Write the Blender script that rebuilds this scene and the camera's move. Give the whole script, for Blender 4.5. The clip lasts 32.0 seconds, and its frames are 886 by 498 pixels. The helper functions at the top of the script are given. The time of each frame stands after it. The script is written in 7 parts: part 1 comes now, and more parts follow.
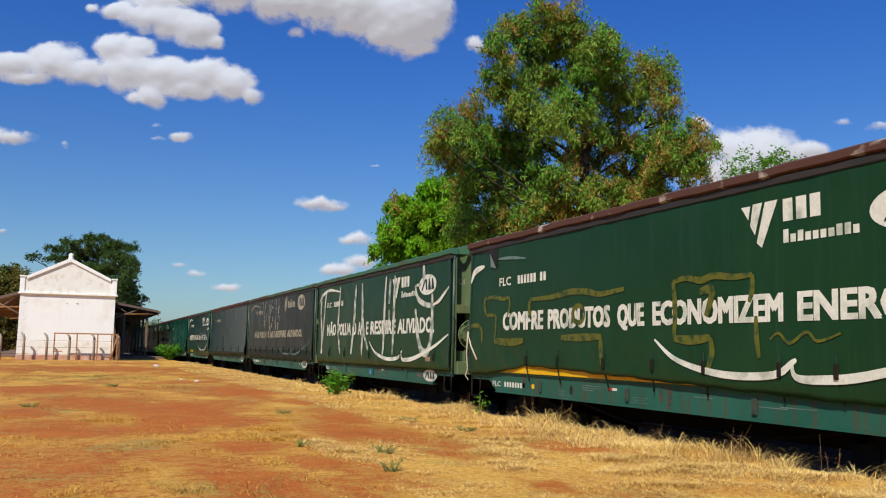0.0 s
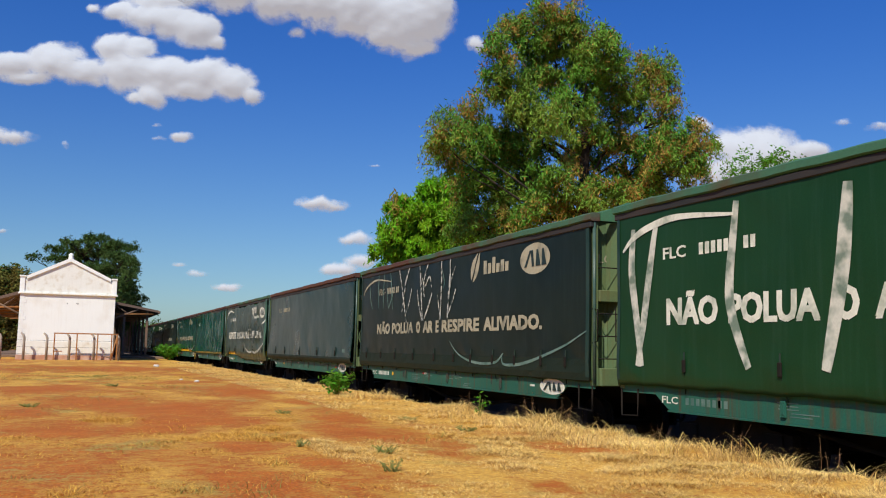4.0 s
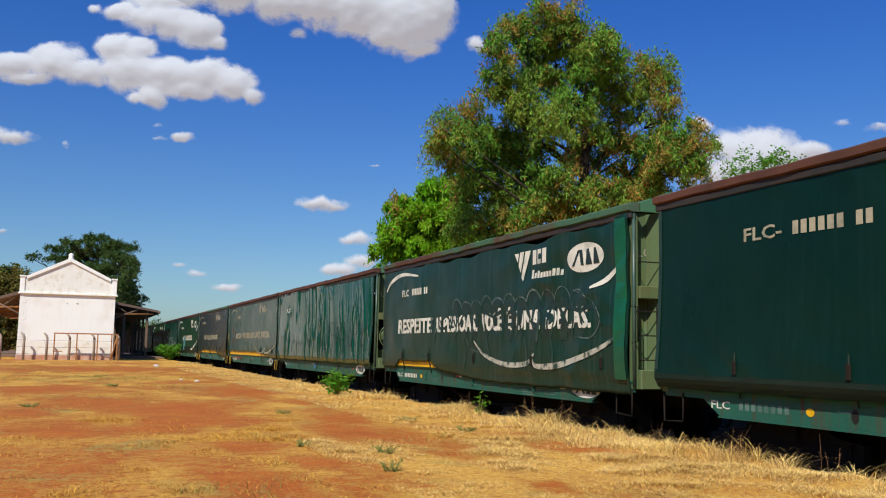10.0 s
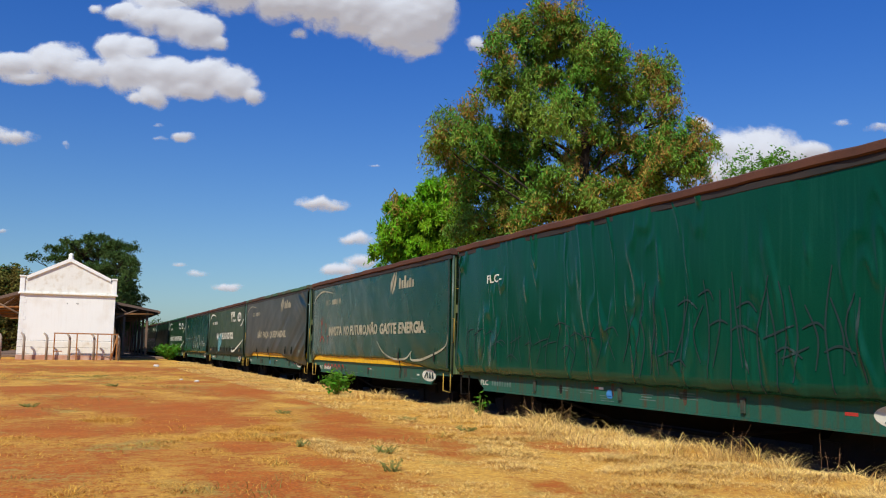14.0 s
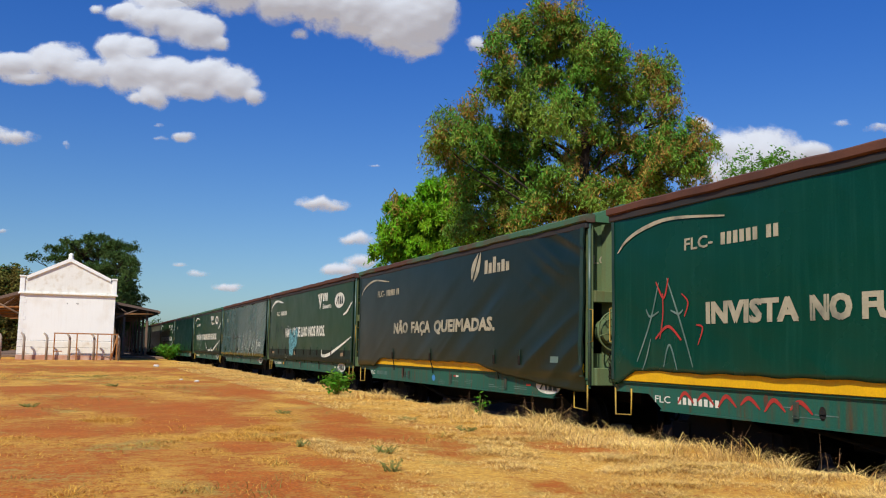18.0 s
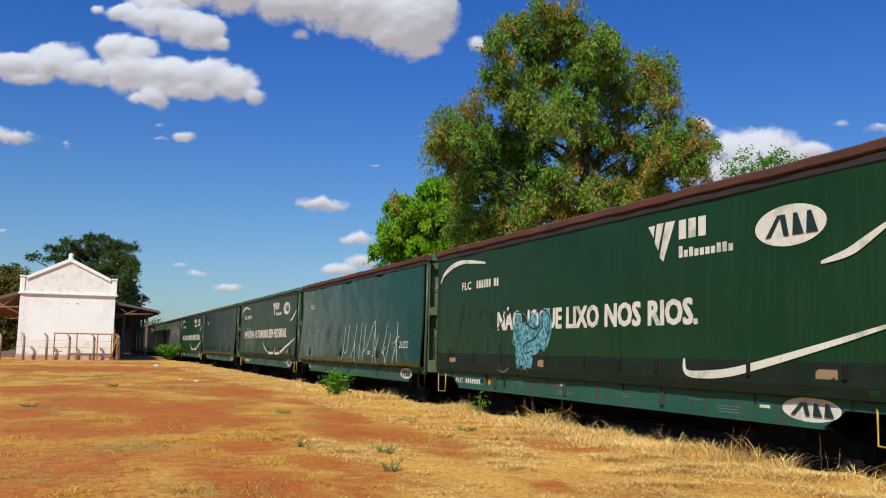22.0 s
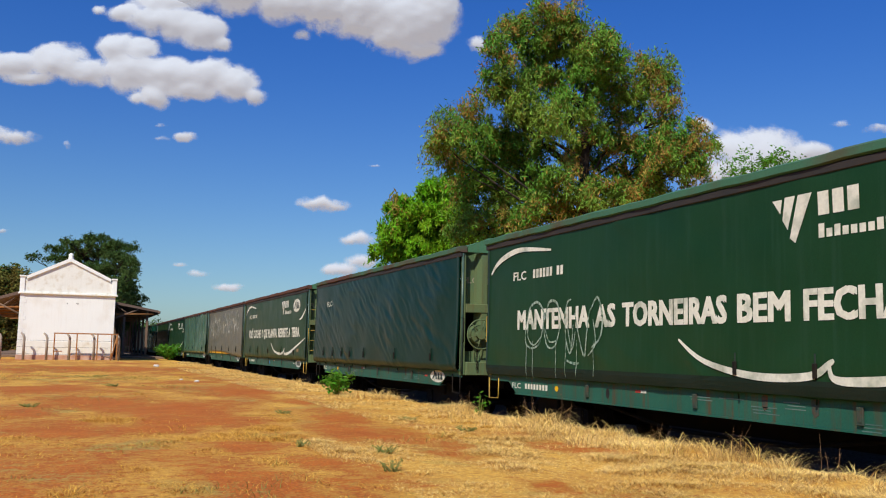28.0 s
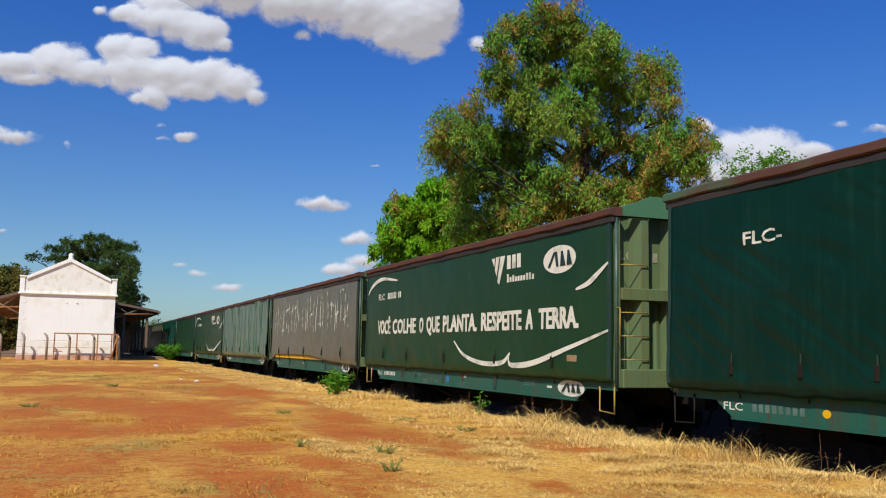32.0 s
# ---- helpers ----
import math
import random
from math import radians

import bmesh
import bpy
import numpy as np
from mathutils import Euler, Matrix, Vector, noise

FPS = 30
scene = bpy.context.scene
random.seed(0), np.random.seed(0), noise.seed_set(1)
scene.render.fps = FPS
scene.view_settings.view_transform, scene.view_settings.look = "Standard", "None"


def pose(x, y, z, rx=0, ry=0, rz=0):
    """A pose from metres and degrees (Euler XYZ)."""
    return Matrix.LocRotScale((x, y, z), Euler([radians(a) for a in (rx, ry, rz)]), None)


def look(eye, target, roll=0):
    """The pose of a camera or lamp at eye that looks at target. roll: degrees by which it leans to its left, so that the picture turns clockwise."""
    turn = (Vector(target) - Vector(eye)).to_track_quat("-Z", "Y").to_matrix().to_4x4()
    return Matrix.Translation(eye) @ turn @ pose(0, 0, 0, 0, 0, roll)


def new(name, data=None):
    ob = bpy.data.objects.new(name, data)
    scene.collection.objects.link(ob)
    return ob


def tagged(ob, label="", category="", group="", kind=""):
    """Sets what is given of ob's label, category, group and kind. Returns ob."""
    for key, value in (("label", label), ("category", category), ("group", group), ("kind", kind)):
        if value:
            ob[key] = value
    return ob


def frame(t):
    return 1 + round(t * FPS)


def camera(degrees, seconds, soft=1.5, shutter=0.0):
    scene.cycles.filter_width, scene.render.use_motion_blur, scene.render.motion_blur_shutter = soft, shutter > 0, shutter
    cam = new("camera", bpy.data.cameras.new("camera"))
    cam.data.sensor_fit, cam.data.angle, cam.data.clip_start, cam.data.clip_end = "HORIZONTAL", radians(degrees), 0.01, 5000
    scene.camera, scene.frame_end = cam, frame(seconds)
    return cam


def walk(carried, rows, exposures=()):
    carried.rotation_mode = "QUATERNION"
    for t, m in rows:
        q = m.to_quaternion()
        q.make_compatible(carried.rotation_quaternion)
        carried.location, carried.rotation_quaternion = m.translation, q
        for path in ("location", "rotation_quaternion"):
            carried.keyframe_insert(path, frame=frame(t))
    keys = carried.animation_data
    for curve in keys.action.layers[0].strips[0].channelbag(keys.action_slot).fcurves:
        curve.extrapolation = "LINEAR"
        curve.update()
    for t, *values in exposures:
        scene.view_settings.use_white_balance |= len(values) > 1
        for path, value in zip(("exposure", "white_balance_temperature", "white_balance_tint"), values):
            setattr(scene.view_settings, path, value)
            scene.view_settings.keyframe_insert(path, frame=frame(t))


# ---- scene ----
cam = camera(52.21, 32.0, soft=1.1)
EYE = (0.0, 0.0, 1.1)
AIM = Matrix(((0.92795, -0.05739, -0.36825), (-0.37229, -0.09676, -0.92306), (0.01734, 0.99365, -0.11116))).to_4x4()
STAND = Matrix.Translation(EYE) @ AIM
walk(cam, [(0.0, STAND), (32.0, STAND)])

# ---- light ----
SUN_TO = Vector((-0.58, -0.6, 0.86)).normalized()
sun_el = math.asin(SUN_TO.z)
sun_az = math.atan2(SUN_TO.x, SUN_TO.y)
world = bpy.data.worlds.new("sky")
scene.world = world
world.use_nodes = True
wn = world.node_tree
for n in list(wn.nodes):
    wn.nodes.remove(n)
sky = wn.nodes.new("ShaderNodeTexSky")
sky.sky_type = "NISHITA"
sky.sun_disc = False
sky.sun_elevation = sun_el
sky.sun_rotation = sun_az
sky.air_density, sky.dust_density, sky.ozone_density = 1.0, 1.3, 2.6
sky.altitude = 700.0
hue = wn.nodes.new("ShaderNodeHueSaturation")
hue.inputs["Saturation"].default_value = 1.1
bgn = wn.nodes.new("ShaderNodeBackground")
bgn.inputs["Strength"].default_value = 0.15
wout = wn.nodes.new("ShaderNodeOutputWorld")
wn.links.new(sky.outputs[0], hue.inputs["Color"])
tint = wn.nodes.new("ShaderNodeMix")
tint.data_type, tint.blend_type = "RGBA", "MULTIPLY"
tint.inputs["Factor"].default_value = 1.0
wn.links.new(hue.outputs[0], tint.inputs["A"])
# pale haze near the horizon, deep blue higher up
way_up = wn.nodes.new("ShaderNodeTexCoord")
split_up = wn.nodes.new("ShaderNodeSeparateXYZ")
wn.links.new(way_up.outputs["Generated"], split_up.inputs[0])
haze = wn.nodes.new("ShaderNodeValToRGB")
haze.color_ramp.interpolation = "EASE"
haze.color_ramp.elements[0].position, haze.color_ramp.elements[0].color = 0.0, (0.5, 0.62, 0.7, 1)
haze.color_ramp.elements[1].position, haze.color_ramp.elements[1].color = 0.4, (0.2, 0.47, 0.91, 1)
zenith = haze.color_ramp.elements.new(1.0)
zenith.color = (0.4, 0.55, 0.72, 1)
wn.links.new(split_up.outputs["Z"], haze.inputs[0])
wn.links.new(haze.outputs[0], tint.inputs["B"])
wn.links.new(tint.outputs["Result"], bgn.inputs["Color"])
wn.links.new(bgn.outputs[0], wout.inputs["Surface"])
sun_data = bpy.data.lights.new("sun", "SUN")
sun_data.energy, sun_data.angle, sun_data.color = 4.9, radians(0.5), (1.0, 0.93, 0.78)
sun = new("sun", sun_data)
sun.matrix_world = look(SUN_TO * 60, (0, 0, 0))
scene.view_settings.exposure = -0.12


# ---- materials ----
def mat(name, base, other=None, rough=0.7, metal=0.0, scale=3.0, fine=40.0, bump=0.15, dist=0.01, mix=(0.35, 0.7),
        stretch=(1, 1, 1), rand=0.0, spec=0.4, through_light=0.0, streak=None, streak_amount=0.0):
    """Procedural surface: two colours by broad noise, fine grain, relief; rand varies it from piece to piece."""
    m = bpy.data.materials.new(name)
    m.use_nodes = True
    nt = m.node_tree
    nd, lk = nt.nodes, nt.links
    p = nd["Principled BSDF"]
    p.inputs["Roughness"].default_value = rough
    p.inputs["Metallic"].default_value = metal
    p.inputs["Specular IOR Level"].default_value = spec
    other = other or tuple(c * 0.75 for c in base)
    tc = nd.new("ShaderNodeTexCoord")
    mp = nd.new("ShaderNodeMapping")
    mp.inputs["Scale"].default_value = stretch
    lk.new(tc.outputs["Object"], mp.inputs["Vector"])
    n1 = nd.new("ShaderNodeTexNoise")
    n1.inputs["Scale"].default_value, n1.inputs["Detail"].default_value = scale, 5
    n2 = nd.new("ShaderNodeTexNoise")
    n2.inputs["Scale"].default_value, n2.inputs["Detail"].default_value = fine, 3
    lk.new(mp.outputs[0], n1.inputs["Vector"])
    lk.new(mp.outputs[0], n2.inputs["Vector"])
    ramp = nd.new("ShaderNodeMapRange")
    ramp.inputs["From Min"].default_value, ramp.inputs["From Max"].default_value = mix
    lk.new(n1.outputs["Fac"], ramp.inputs["Value"])
    mx = nd.new("ShaderNodeMix")
    mx.data_type = "RGBA"
    mx.inputs["A"].default_value, mx.inputs["B"].default_value = (*base, 1), (*other, 1)
    lk.new(ramp.outputs[0], mx.inputs["Factor"])
    col = mx.outputs["Result"]
    if streak:
        mp2 = nd.new("ShaderNodeMapping")
        mp2.inputs["Scale"].default_value = (6, 6, 0.35)
        lk.new(tc.outputs["Object"], mp2.inputs["Vector"])
        n3 = nd.new("ShaderNodeTexNoise")
        n3.inputs["Scale"].default_value, n3.inputs["Detail"].default_value = 2.2, 4
        lk.new(mp2.outputs[0], n3.inputs["Vector"])
        r3 = nd.new("ShaderNodeMapRange")
        r3.inputs["From Min"].default_value, r3.inputs["From Max"].default_value = 0.5, 0.78
        r3.inputs["To Max"].default_value = streak_amount
        lk.new(n3.outputs["Fac"], r3.inputs["Value"])
        m3 = nd.new("ShaderNodeMix")
        m3.data_type = "RGBA"
        m3.inputs["B"].default_value = (*streak, 1)
        lk.new(r3.outputs[0], m3.inputs["Factor"])
        lk.new(col, m3.inputs["A"])
        col = m3.outputs["Result"]
    hs = nd.new("ShaderNodeHueSaturation")
    lk.new(col, hs.inputs["Color"])
    v = nd.new("ShaderNodeMapRange")
    v.inputs["To Min"].default_value, v.inputs["To Max"].default_value = 0.82, 1.18
    lk.new(n2.outputs["Fac"], v.inputs["Value"])
    if rand:
        if rand > 0:
            src = nd.new("ShaderNodeObjectInfo").outputs["Random"]
        else:
            src = nd.new("ShaderNodeNewGeometry").outputs["Random Per Island"]
        v2 = nd.new("ShaderNodeMapRange")
        v2.inputs["To Min"].default_value, v2.inputs["To Max"].default_value = 1 - abs(rand), 1 + abs(rand)
        lk.new(src, v2.inputs["Value"])
        mu = nd.new("ShaderNodeMath")
        mu.operation = "MULTIPLY"
        lk.new(v.outputs[0], mu.inputs[0])
        lk.new(v2.outputs[0], mu.inputs[1])
        lk.new(mu.outputs[0], hs.inputs["Value"])
        v4 = nd.new("ShaderNodeMapRange")
        v4.inputs["To Min"].default_value, v4.inputs["To Max"].default_value = 0.5 - 0.05 * abs(rand), 0.5 + 0.05 * abs(rand)
        lk.new(src, v4.inputs["Value"])
        lk.new(v4.outputs[0], hs.inputs["Hue"])
    else:
        lk.new(v.outputs[0], hs.inputs["Value"])
    lk.new(hs.outputs[0], p.inputs["Base Color"])
    rr = nd.new("ShaderNodeMapRange")
    rr.inputs["To Min"].default_value, rr.inputs["To Max"].default_value = max(0.02, rough - 0.12), min(1, rough + 0.12)
    lk.new(n1.outputs["Fac"], rr.inputs["Value"])
    lk.new(rr.outputs[0], p.inputs["Roughness"])
    if bump:
        b = nd.new("ShaderNodeBump")
        b.inputs["Strength"].default_value, b.inputs["Distance"].default_value = bump, dist
        lk.new(n2.outputs["Fac"], b.inputs["Height"])
        lk.new(b.outputs[0], p.inputs["Normal"])
    if through_light:
        tr = nd.new("ShaderNodeBsdfTranslucent")
        lk.new(hs.outputs[0], tr.inputs["Color"])
        sh = nd.new("ShaderNodeMixShader")
        sh.inputs[0].default_value = through_light
        lk.new(p.outputs[0], sh.inputs[1])
        lk.new(tr.outputs[0], sh.inputs[2])
        lk.new(sh.outputs[0], nd["Material Output"].inputs["Surface"])
    return m


GREEN = mat("sill_green_paint", (0.017, 0.1, 0.07), (0.024, 0.122, 0.086), spec=0.2, rough=0.55, scale=1.2, streak=(0.11, 0.045, 0.02), streak_amount=0.75)
END_GREEN = mat("end_green_paint", (0.095, 0.165, 0.08), (0.125, 0.155, 0.06), rough=0.7, scale=1.5, streak=(0.12, 0.08, 0.03), streak_amount=0.6)
GABLE_GREEN = mat("gable_green_paint", (0.055, 0.17, 0.085), (0.08, 0.19, 0.1), rough=0.6, scale=1.5, streak=(0.1, 0.12, 0.06), streak_amount=0.4)
RUST = mat("rusty_edge", (0.075, 0.032, 0.022), (0.13, 0.05, 0.03), rough=0.85, scale=1.2, bump=0.3)
RUST_MIX = mat("rust_and_green_edge", (0.09, 0.04, 0.028), (0.05, 0.13, 0.075), rough=0.8, scale=0.9, mix=(0.42, 0.58), bump=0.3)
RUST_PEEL = mat("peeling_rusty_edge", (0.085, 0.035, 0.024), (0.42, 0.36, 0.3), rough=0.85, scale=1.6, mix=(0.6, 0.66), bump=0.3)
EDGE_GREEN = mat("green_edge", (0.045, 0.14, 0.08), (0.08, 0.06, 0.035), rough=0.7, scale=0.7, mix=(0.5, 0.68))
IRON = mat("dark_iron", (0.011, 0.0095, 0.008), (0.022, 0.015, 0.011), rough=0.85, spec=0.2, scale=4, bump=0.3)
POLE = mat("green_pole_paint", (0.025, 0.075, 0.06), (0.09, 0.13, 0.11), rough=0.35, scale=3)
TUBE = mat("grey_green_tube", (0.16, 0.24, 0.2), (0.1, 0.16, 0.13), rough=0.4, scale=2)
CURTAIN_EDGE = mat("faded_curtain_edge", (0.012, 0.04, 0.032), (0.03, 0.06, 0.05), rough=0.5, spec=0.2, scale=2)
ROPE = mat("pale_rope", (0.6, 0.52, 0.38), rough=0.9, scale=20)
DEAD_STALK = mat("dead_stalk", (0.3, 0.17, 0.08), rough=0.9)
YELLOW = mat("yellow_paint", (0.82, 0.47, 0.006), (0.72, 0.4, 0.006), rough=0.5, scale=3, streak=(0.2, 0.12, 0.04), streak_amount=0.1)
TRIM_YELLOW = mat("worn_yellow_trim", (0.5, 0.32, 0.04), (0.2, 0.14, 0.05), rough=0.7, scale=5)
WHITE = mat("white_lettering", (0.72, 0.72, 0.62), (0.36, 0.4, 0.32), rough=0.65, scale=3.5, fine=25, mix=(0.5, 0.72))
CREAM = mat("cream_lettering", (0.4, 0.37, 0.26), (0.2, 0.2, 0.15), rough=0.65, scale=3.5, fine=25, mix=(0.48, 0.7))
ROLLER = mat("patchy_white_roller_paint", (0.6, 0.6, 0.52), (0.16, 0.22, 0.17), rough=0.7, scale=5, mix=(0.42, 0.62))
DRY_BRUSH = mat("broken_white_brush_paint", (0.52, 0.52, 0.46), (0.03, 0.05, 0.042), rough=0.7, scale=11, mix=(0.44, 0.6))
DIM = mat("worn_marking", (0.15, 0.23, 0.2), (0.05, 0.12, 0.1), rough=0.7, scale=3)
# flat black laid on holes in place of the dark inside them
HOLE_DARK = mat("painted_hole_dark", (0.015, 0.015, 0.014), rough=0.6)
RED = mat("red_marking", (0.45, 0.04, 0.03), rough=0.6)
BLUE = mat("blue_marking", (0.06, 0.3, 0.75), rough=0.6)
SPRAY_BLUE = mat("light_blue_spray", (0.16, 0.44, 0.5), (0.012, 0.11, 0.12), rough=0.6, scale=16, fine=70, mix=(0.4, 0.62))
NAVY_LINE = mat("dark_blue_spray", (0.01, 0.026, 0.07), (0.006, 0.036, 0.036), rough=0.6, scale=7)
EDGE_BRIGHT = mat("bright_green_curtain_edge", (0.006, 0.12, 0.055), (0.005, 0.075, 0.04), rough=0.35, spec=0.3, scale=2)
SPRAY_DARK = mat("dark_spray", (0.012, 0.035, 0.035), rough=0.6)
SMEAR = mat("grimy_smear", (0.008, 0.045, 0.034), (0.05, 0.075, 0.065), rough=0.5, scale=4, mix=(0.45, 0.7))
SPRAY_OLIVE = mat("olive_spray", (0.11, 0.115, 0.01), (0.012, 0.048, 0.017), rough=0.6, scale=9, mix=(0.46, 0.66))
CHALK = mat("chalky_paint", (0.34, 0.44, 0.36), (0.06, 0.13, 0.08), rough=0.7, scale=14, mix=(0.4, 0.62))
WASH = mat("dark_washed_paint", (0.007, 0.026, 0.021), (0.011, 0.043, 0.032), rough=0.5, scale=6, mix=(0.4, 0.62))
GREY_SMEAR = mat("grey_washed_paint", (0.12, 0.16, 0.14), (0.012, 0.05, 0.034), rough=0.5, scale=9, mix=(0.42, 0.6))
WASHED = mat("washed_off_white_paint", (0.46, 0.45, 0.37), (0.02, 0.06, 0.045), rough=0.6, scale=7, mix=(0.46, 0.62))
RUST_SPOT = mat("rust_spot", (0.1, 0.05, 0.028), (0.035, 0.06, 0.05), rough=0.8, scale=9, mix=(0.4, 0.6))
POCKET_RUST = mat("rusty_pocket", (0.06, 0.045, 0.03), (0.02, 0.07, 0.055), rough=0.8, scale=7)
PATCH = mat("tan_patch", (0.35, 0.24, 0.13), rough=0.7)
FLOOR_WOOD = mat("wagon_floor", (0.1, 0.08, 0.06), rough=0.9)
CURTAINS = {
    "dark": mat("dark_bluegreen_tarpaulin", (0.005, 0.0155, 0.0105), (0.009, 0.021, 0.0145), rough=0.36, spec=0.26, scale=0.8, fine=60, bump=0.05, streak=(0.02, 0.035, 0.03), streak_amount=0.3),
    "soot": mat("sooty_green_tarpaulin", (0.006, 0.0135, 0.01), (0.009, 0.019, 0.0135), rough=0.42, spec=0.18, scale=0.8, fine=60, bump=0.06, streak=(0.025, 0.04, 0.033), streak_amount=0.3),
    "navy": mat("deep_teal_tarpaulin", (0.0025, 0.02, 0.0145), (0.004, 0.026, 0.018), rough=0.3, spec=0.16, scale=0.6, fine=60, bump=0.05, streak=(0.012, 0.04, 0.036), streak_amount=0.3),
    "green": mat("bottle_green_tarpaulin", (0.008, 0.042, 0.014), (0.0115, 0.051, 0.018), rough=0.42, spec=0.18, scale=0.8, fine=60, bump=0.06, streak=(0.03, 0.075, 0.05), streak_amount=0.3),
    "teal": mat("teal_tarpaulin", (0.002, 0.044, 0.027), (0.003, 0.052, 0.032), rough=0.26, spec=0.23, scale=0.8, fine=60, bump=0.05, streak=(0.015, 0.09, 0.06), streak_amount=0.3),
    "gloss": mat("glossy_teal_tarpaulin", (0.002, 0.05, 0.029), (0.003, 0.06, 0.034), rough=0.18, spec=0.2, scale=0.8, fine=60, bump=0.04, streak=(0.015, 0.1, 0.065), streak_amount=0.3),
    "pine": mat("pine_green_tarpaulin", (0.002, 0.023, 0.0155), (0.0035, 0.029, 0.019), rough=0.34, spec=0.13, scale=0.8, fine=60, bump=0.05, streak=(0.015, 0.055, 0.04), streak_amount=0.3),
    "grey": mat("faded_grey_tarpaulin", (0.085, 0.09, 0.06), (0.13, 0.13, 0.095), rough=0.38, spec=0.4, scale=0.8, fine=60, bump=0.08, streak=(0.2, 0.21, 0.18), streak_amount=0.5),
    "faded": mat("faded_green_tarpaulin", (0.035, 0.1, 0.06), (0.07, 0.14, 0.09), rough=0.32, spec=0.45, scale=0.8, fine=60, bump=0.08, streak=(0.2, 0.24, 0.2), streak_amount=0.5),
    "worn": mat("worn_green_tarpaulin", (0.005, 0.035, 0.023), (0.014, 0.038, 0.027), rough=0.32, spec=0.15, scale=1.3, fine=60, bump=0.08, streak=(0.06, 0.1, 0.085), streak_amount=0.4),
}
HEM = mat("dirty_hem", (0.009, 0.021, 0.014), (0.017, 0.027, 0.019), rough=0.6, spec=0.15, scale=2)
RAIL_DARK = mat("dark_curtain_rail", (0.022, 0.024, 0.024), (0.04, 0.03, 0.026), rough=0.7, scale=2)
PLASTER = mat("whitewashed_plaster", (0.9, 0.92, 0.9), (0.8, 0.78, 0.72), rough=0.9, scale=0.9, mix=(0.5, 0.8), streak=(0.5, 0.44, 0.36), streak_amount=0.1, bump=0.2)
PLASTER_OLD = mat("weathered_plaster", (0.84, 0.84, 0.79), (0.66, 0.6, 0.48), rough=0.9, scale=2.6, mix=(0.52, 0.78), streak=(0.45, 0.36, 0.25), streak_amount=0.12, bump=0.25)
PLINTH = mat("earth_stained_plinth", (0.5, 0.26, 0.17), (0.68, 0.5, 0.4), rough=0.95, scale=1.5)
TIMBER = mat("old_timber", (0.16, 0.1, 0.07), (0.24, 0.16, 0.11), rough=0.85, scale=3, stretch=(1, 1, 6))
ROOF_TILE = mat("weathered_roof", (0.12, 0.08, 0.065), (0.18, 0.12, 0.09), rough=0.9, scale=2)
RAIL_RUST = mat("orange_rust", (0.42, 0.19, 0.06), (0.28, 0.11, 0.04), rough=0.85, scale=4)
CONCRETE = mat("concrete_post", (0.42, 0.37, 0.31), (0.3, 0.24, 0.19), rough=0.9, scale=3)
BARK = mat("tree_bark", (0.026, 0.019, 0.015), (0.05, 0.034, 0.025), rough=0.95, scale=4, stretch=(3, 3, 0.6), bump=0.5, dist=0.03)
LEAF_BIG = mat("olive_leaves", (0.105, 0.255, 0.025), (0.2, 0.3, 0.036), rough=0.5, scale=0.35, mix=(0.4, 0.62), rand=-0.5, bump=0, spec=0.2, through_light=0.14)
LEAF_DRY = mat("browning_leaves", (0.36, 0.21, 0.045), (0.36, 0.27, 0.07), rough=0.6, scale=0.5, rand=-0.4, bump=0, spec=0.12, through_light=0.3)
LEAF_MANGO = mat("bright_mango_leaves", (0.11, 0.32, 0.008), (0.24, 0.42, 0.02), rough=0.4, scale=0.6, rand=-0.4, bump=0, spec=0.15, through_light=0.16)
LEAF_DARK = mat("dark_canopy_leaves", (0.055, 0.11, 0.026), (0.09, 0.14, 0.035), rough=0.6, scale=0.3, rand=-0.4, bump=0, spec=0.12, through_light=0.2)
LEAF_BROWN = mat("brown_olive_leaves", (0.14, 0.15, 0.03), (0.22, 0.17, 0.045), rough=0.6, scale=0.3, rand=-0.4, bump=0, spec=0.12, through_light=0.2)
LEAF_SHRUB = mat("shrub_leaves", (0.09, 0.28, 0.02), (0.14, 0.32, 0.03), rough=0.5, scale=3, rand=-0.35, bump=0, spec=0.12, through_light=0.3)
LEAF_WEED = mat("grey_green_weed", (0.23, 0.27, 0.07), (0.32, 0.3, 0.1), rough=0.7, scale=3, rand=-0.3, bump=0, spec=0.12, through_light=0.2)
STRAW = mat("dry_straw", (0.88, 0.66, 0.27), (0.68, 0.46, 0.16), rough=0.8, scale=0.7, rand=-0.45, bump=0, spec=0.12, through_light=0.25)
STRAW_DULL = mat("dull_straw", (0.71, 0.42, 0.1), (0.54, 0.26, 0.05), rough=0.85, scale=0.9, rand=-0.45, bump=0, spec=0.1, through_light=0.2)
GREEN_BLADE = mat("half_green_grass", (0.22, 0.24, 0.07), (0.34, 0.28, 0.08), rough=0.8, scale=0.9, rand=-0.4, bump=0, spec=0.1, through_light=0.25)
# dark tone also coats the added bank, standing in for shade there
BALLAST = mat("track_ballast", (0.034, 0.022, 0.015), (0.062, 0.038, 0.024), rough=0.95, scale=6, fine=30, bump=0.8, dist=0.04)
LITTER = mat("pale_litter", (0.75, 0.72, 0.68), rough=0.7)


# ---- building helpers ----
def mesh_of(bm, name="mesh"):
    me = bpy.data.meshes.new(name)
    bm.to_mesh(me)
    bm.free()
    return me


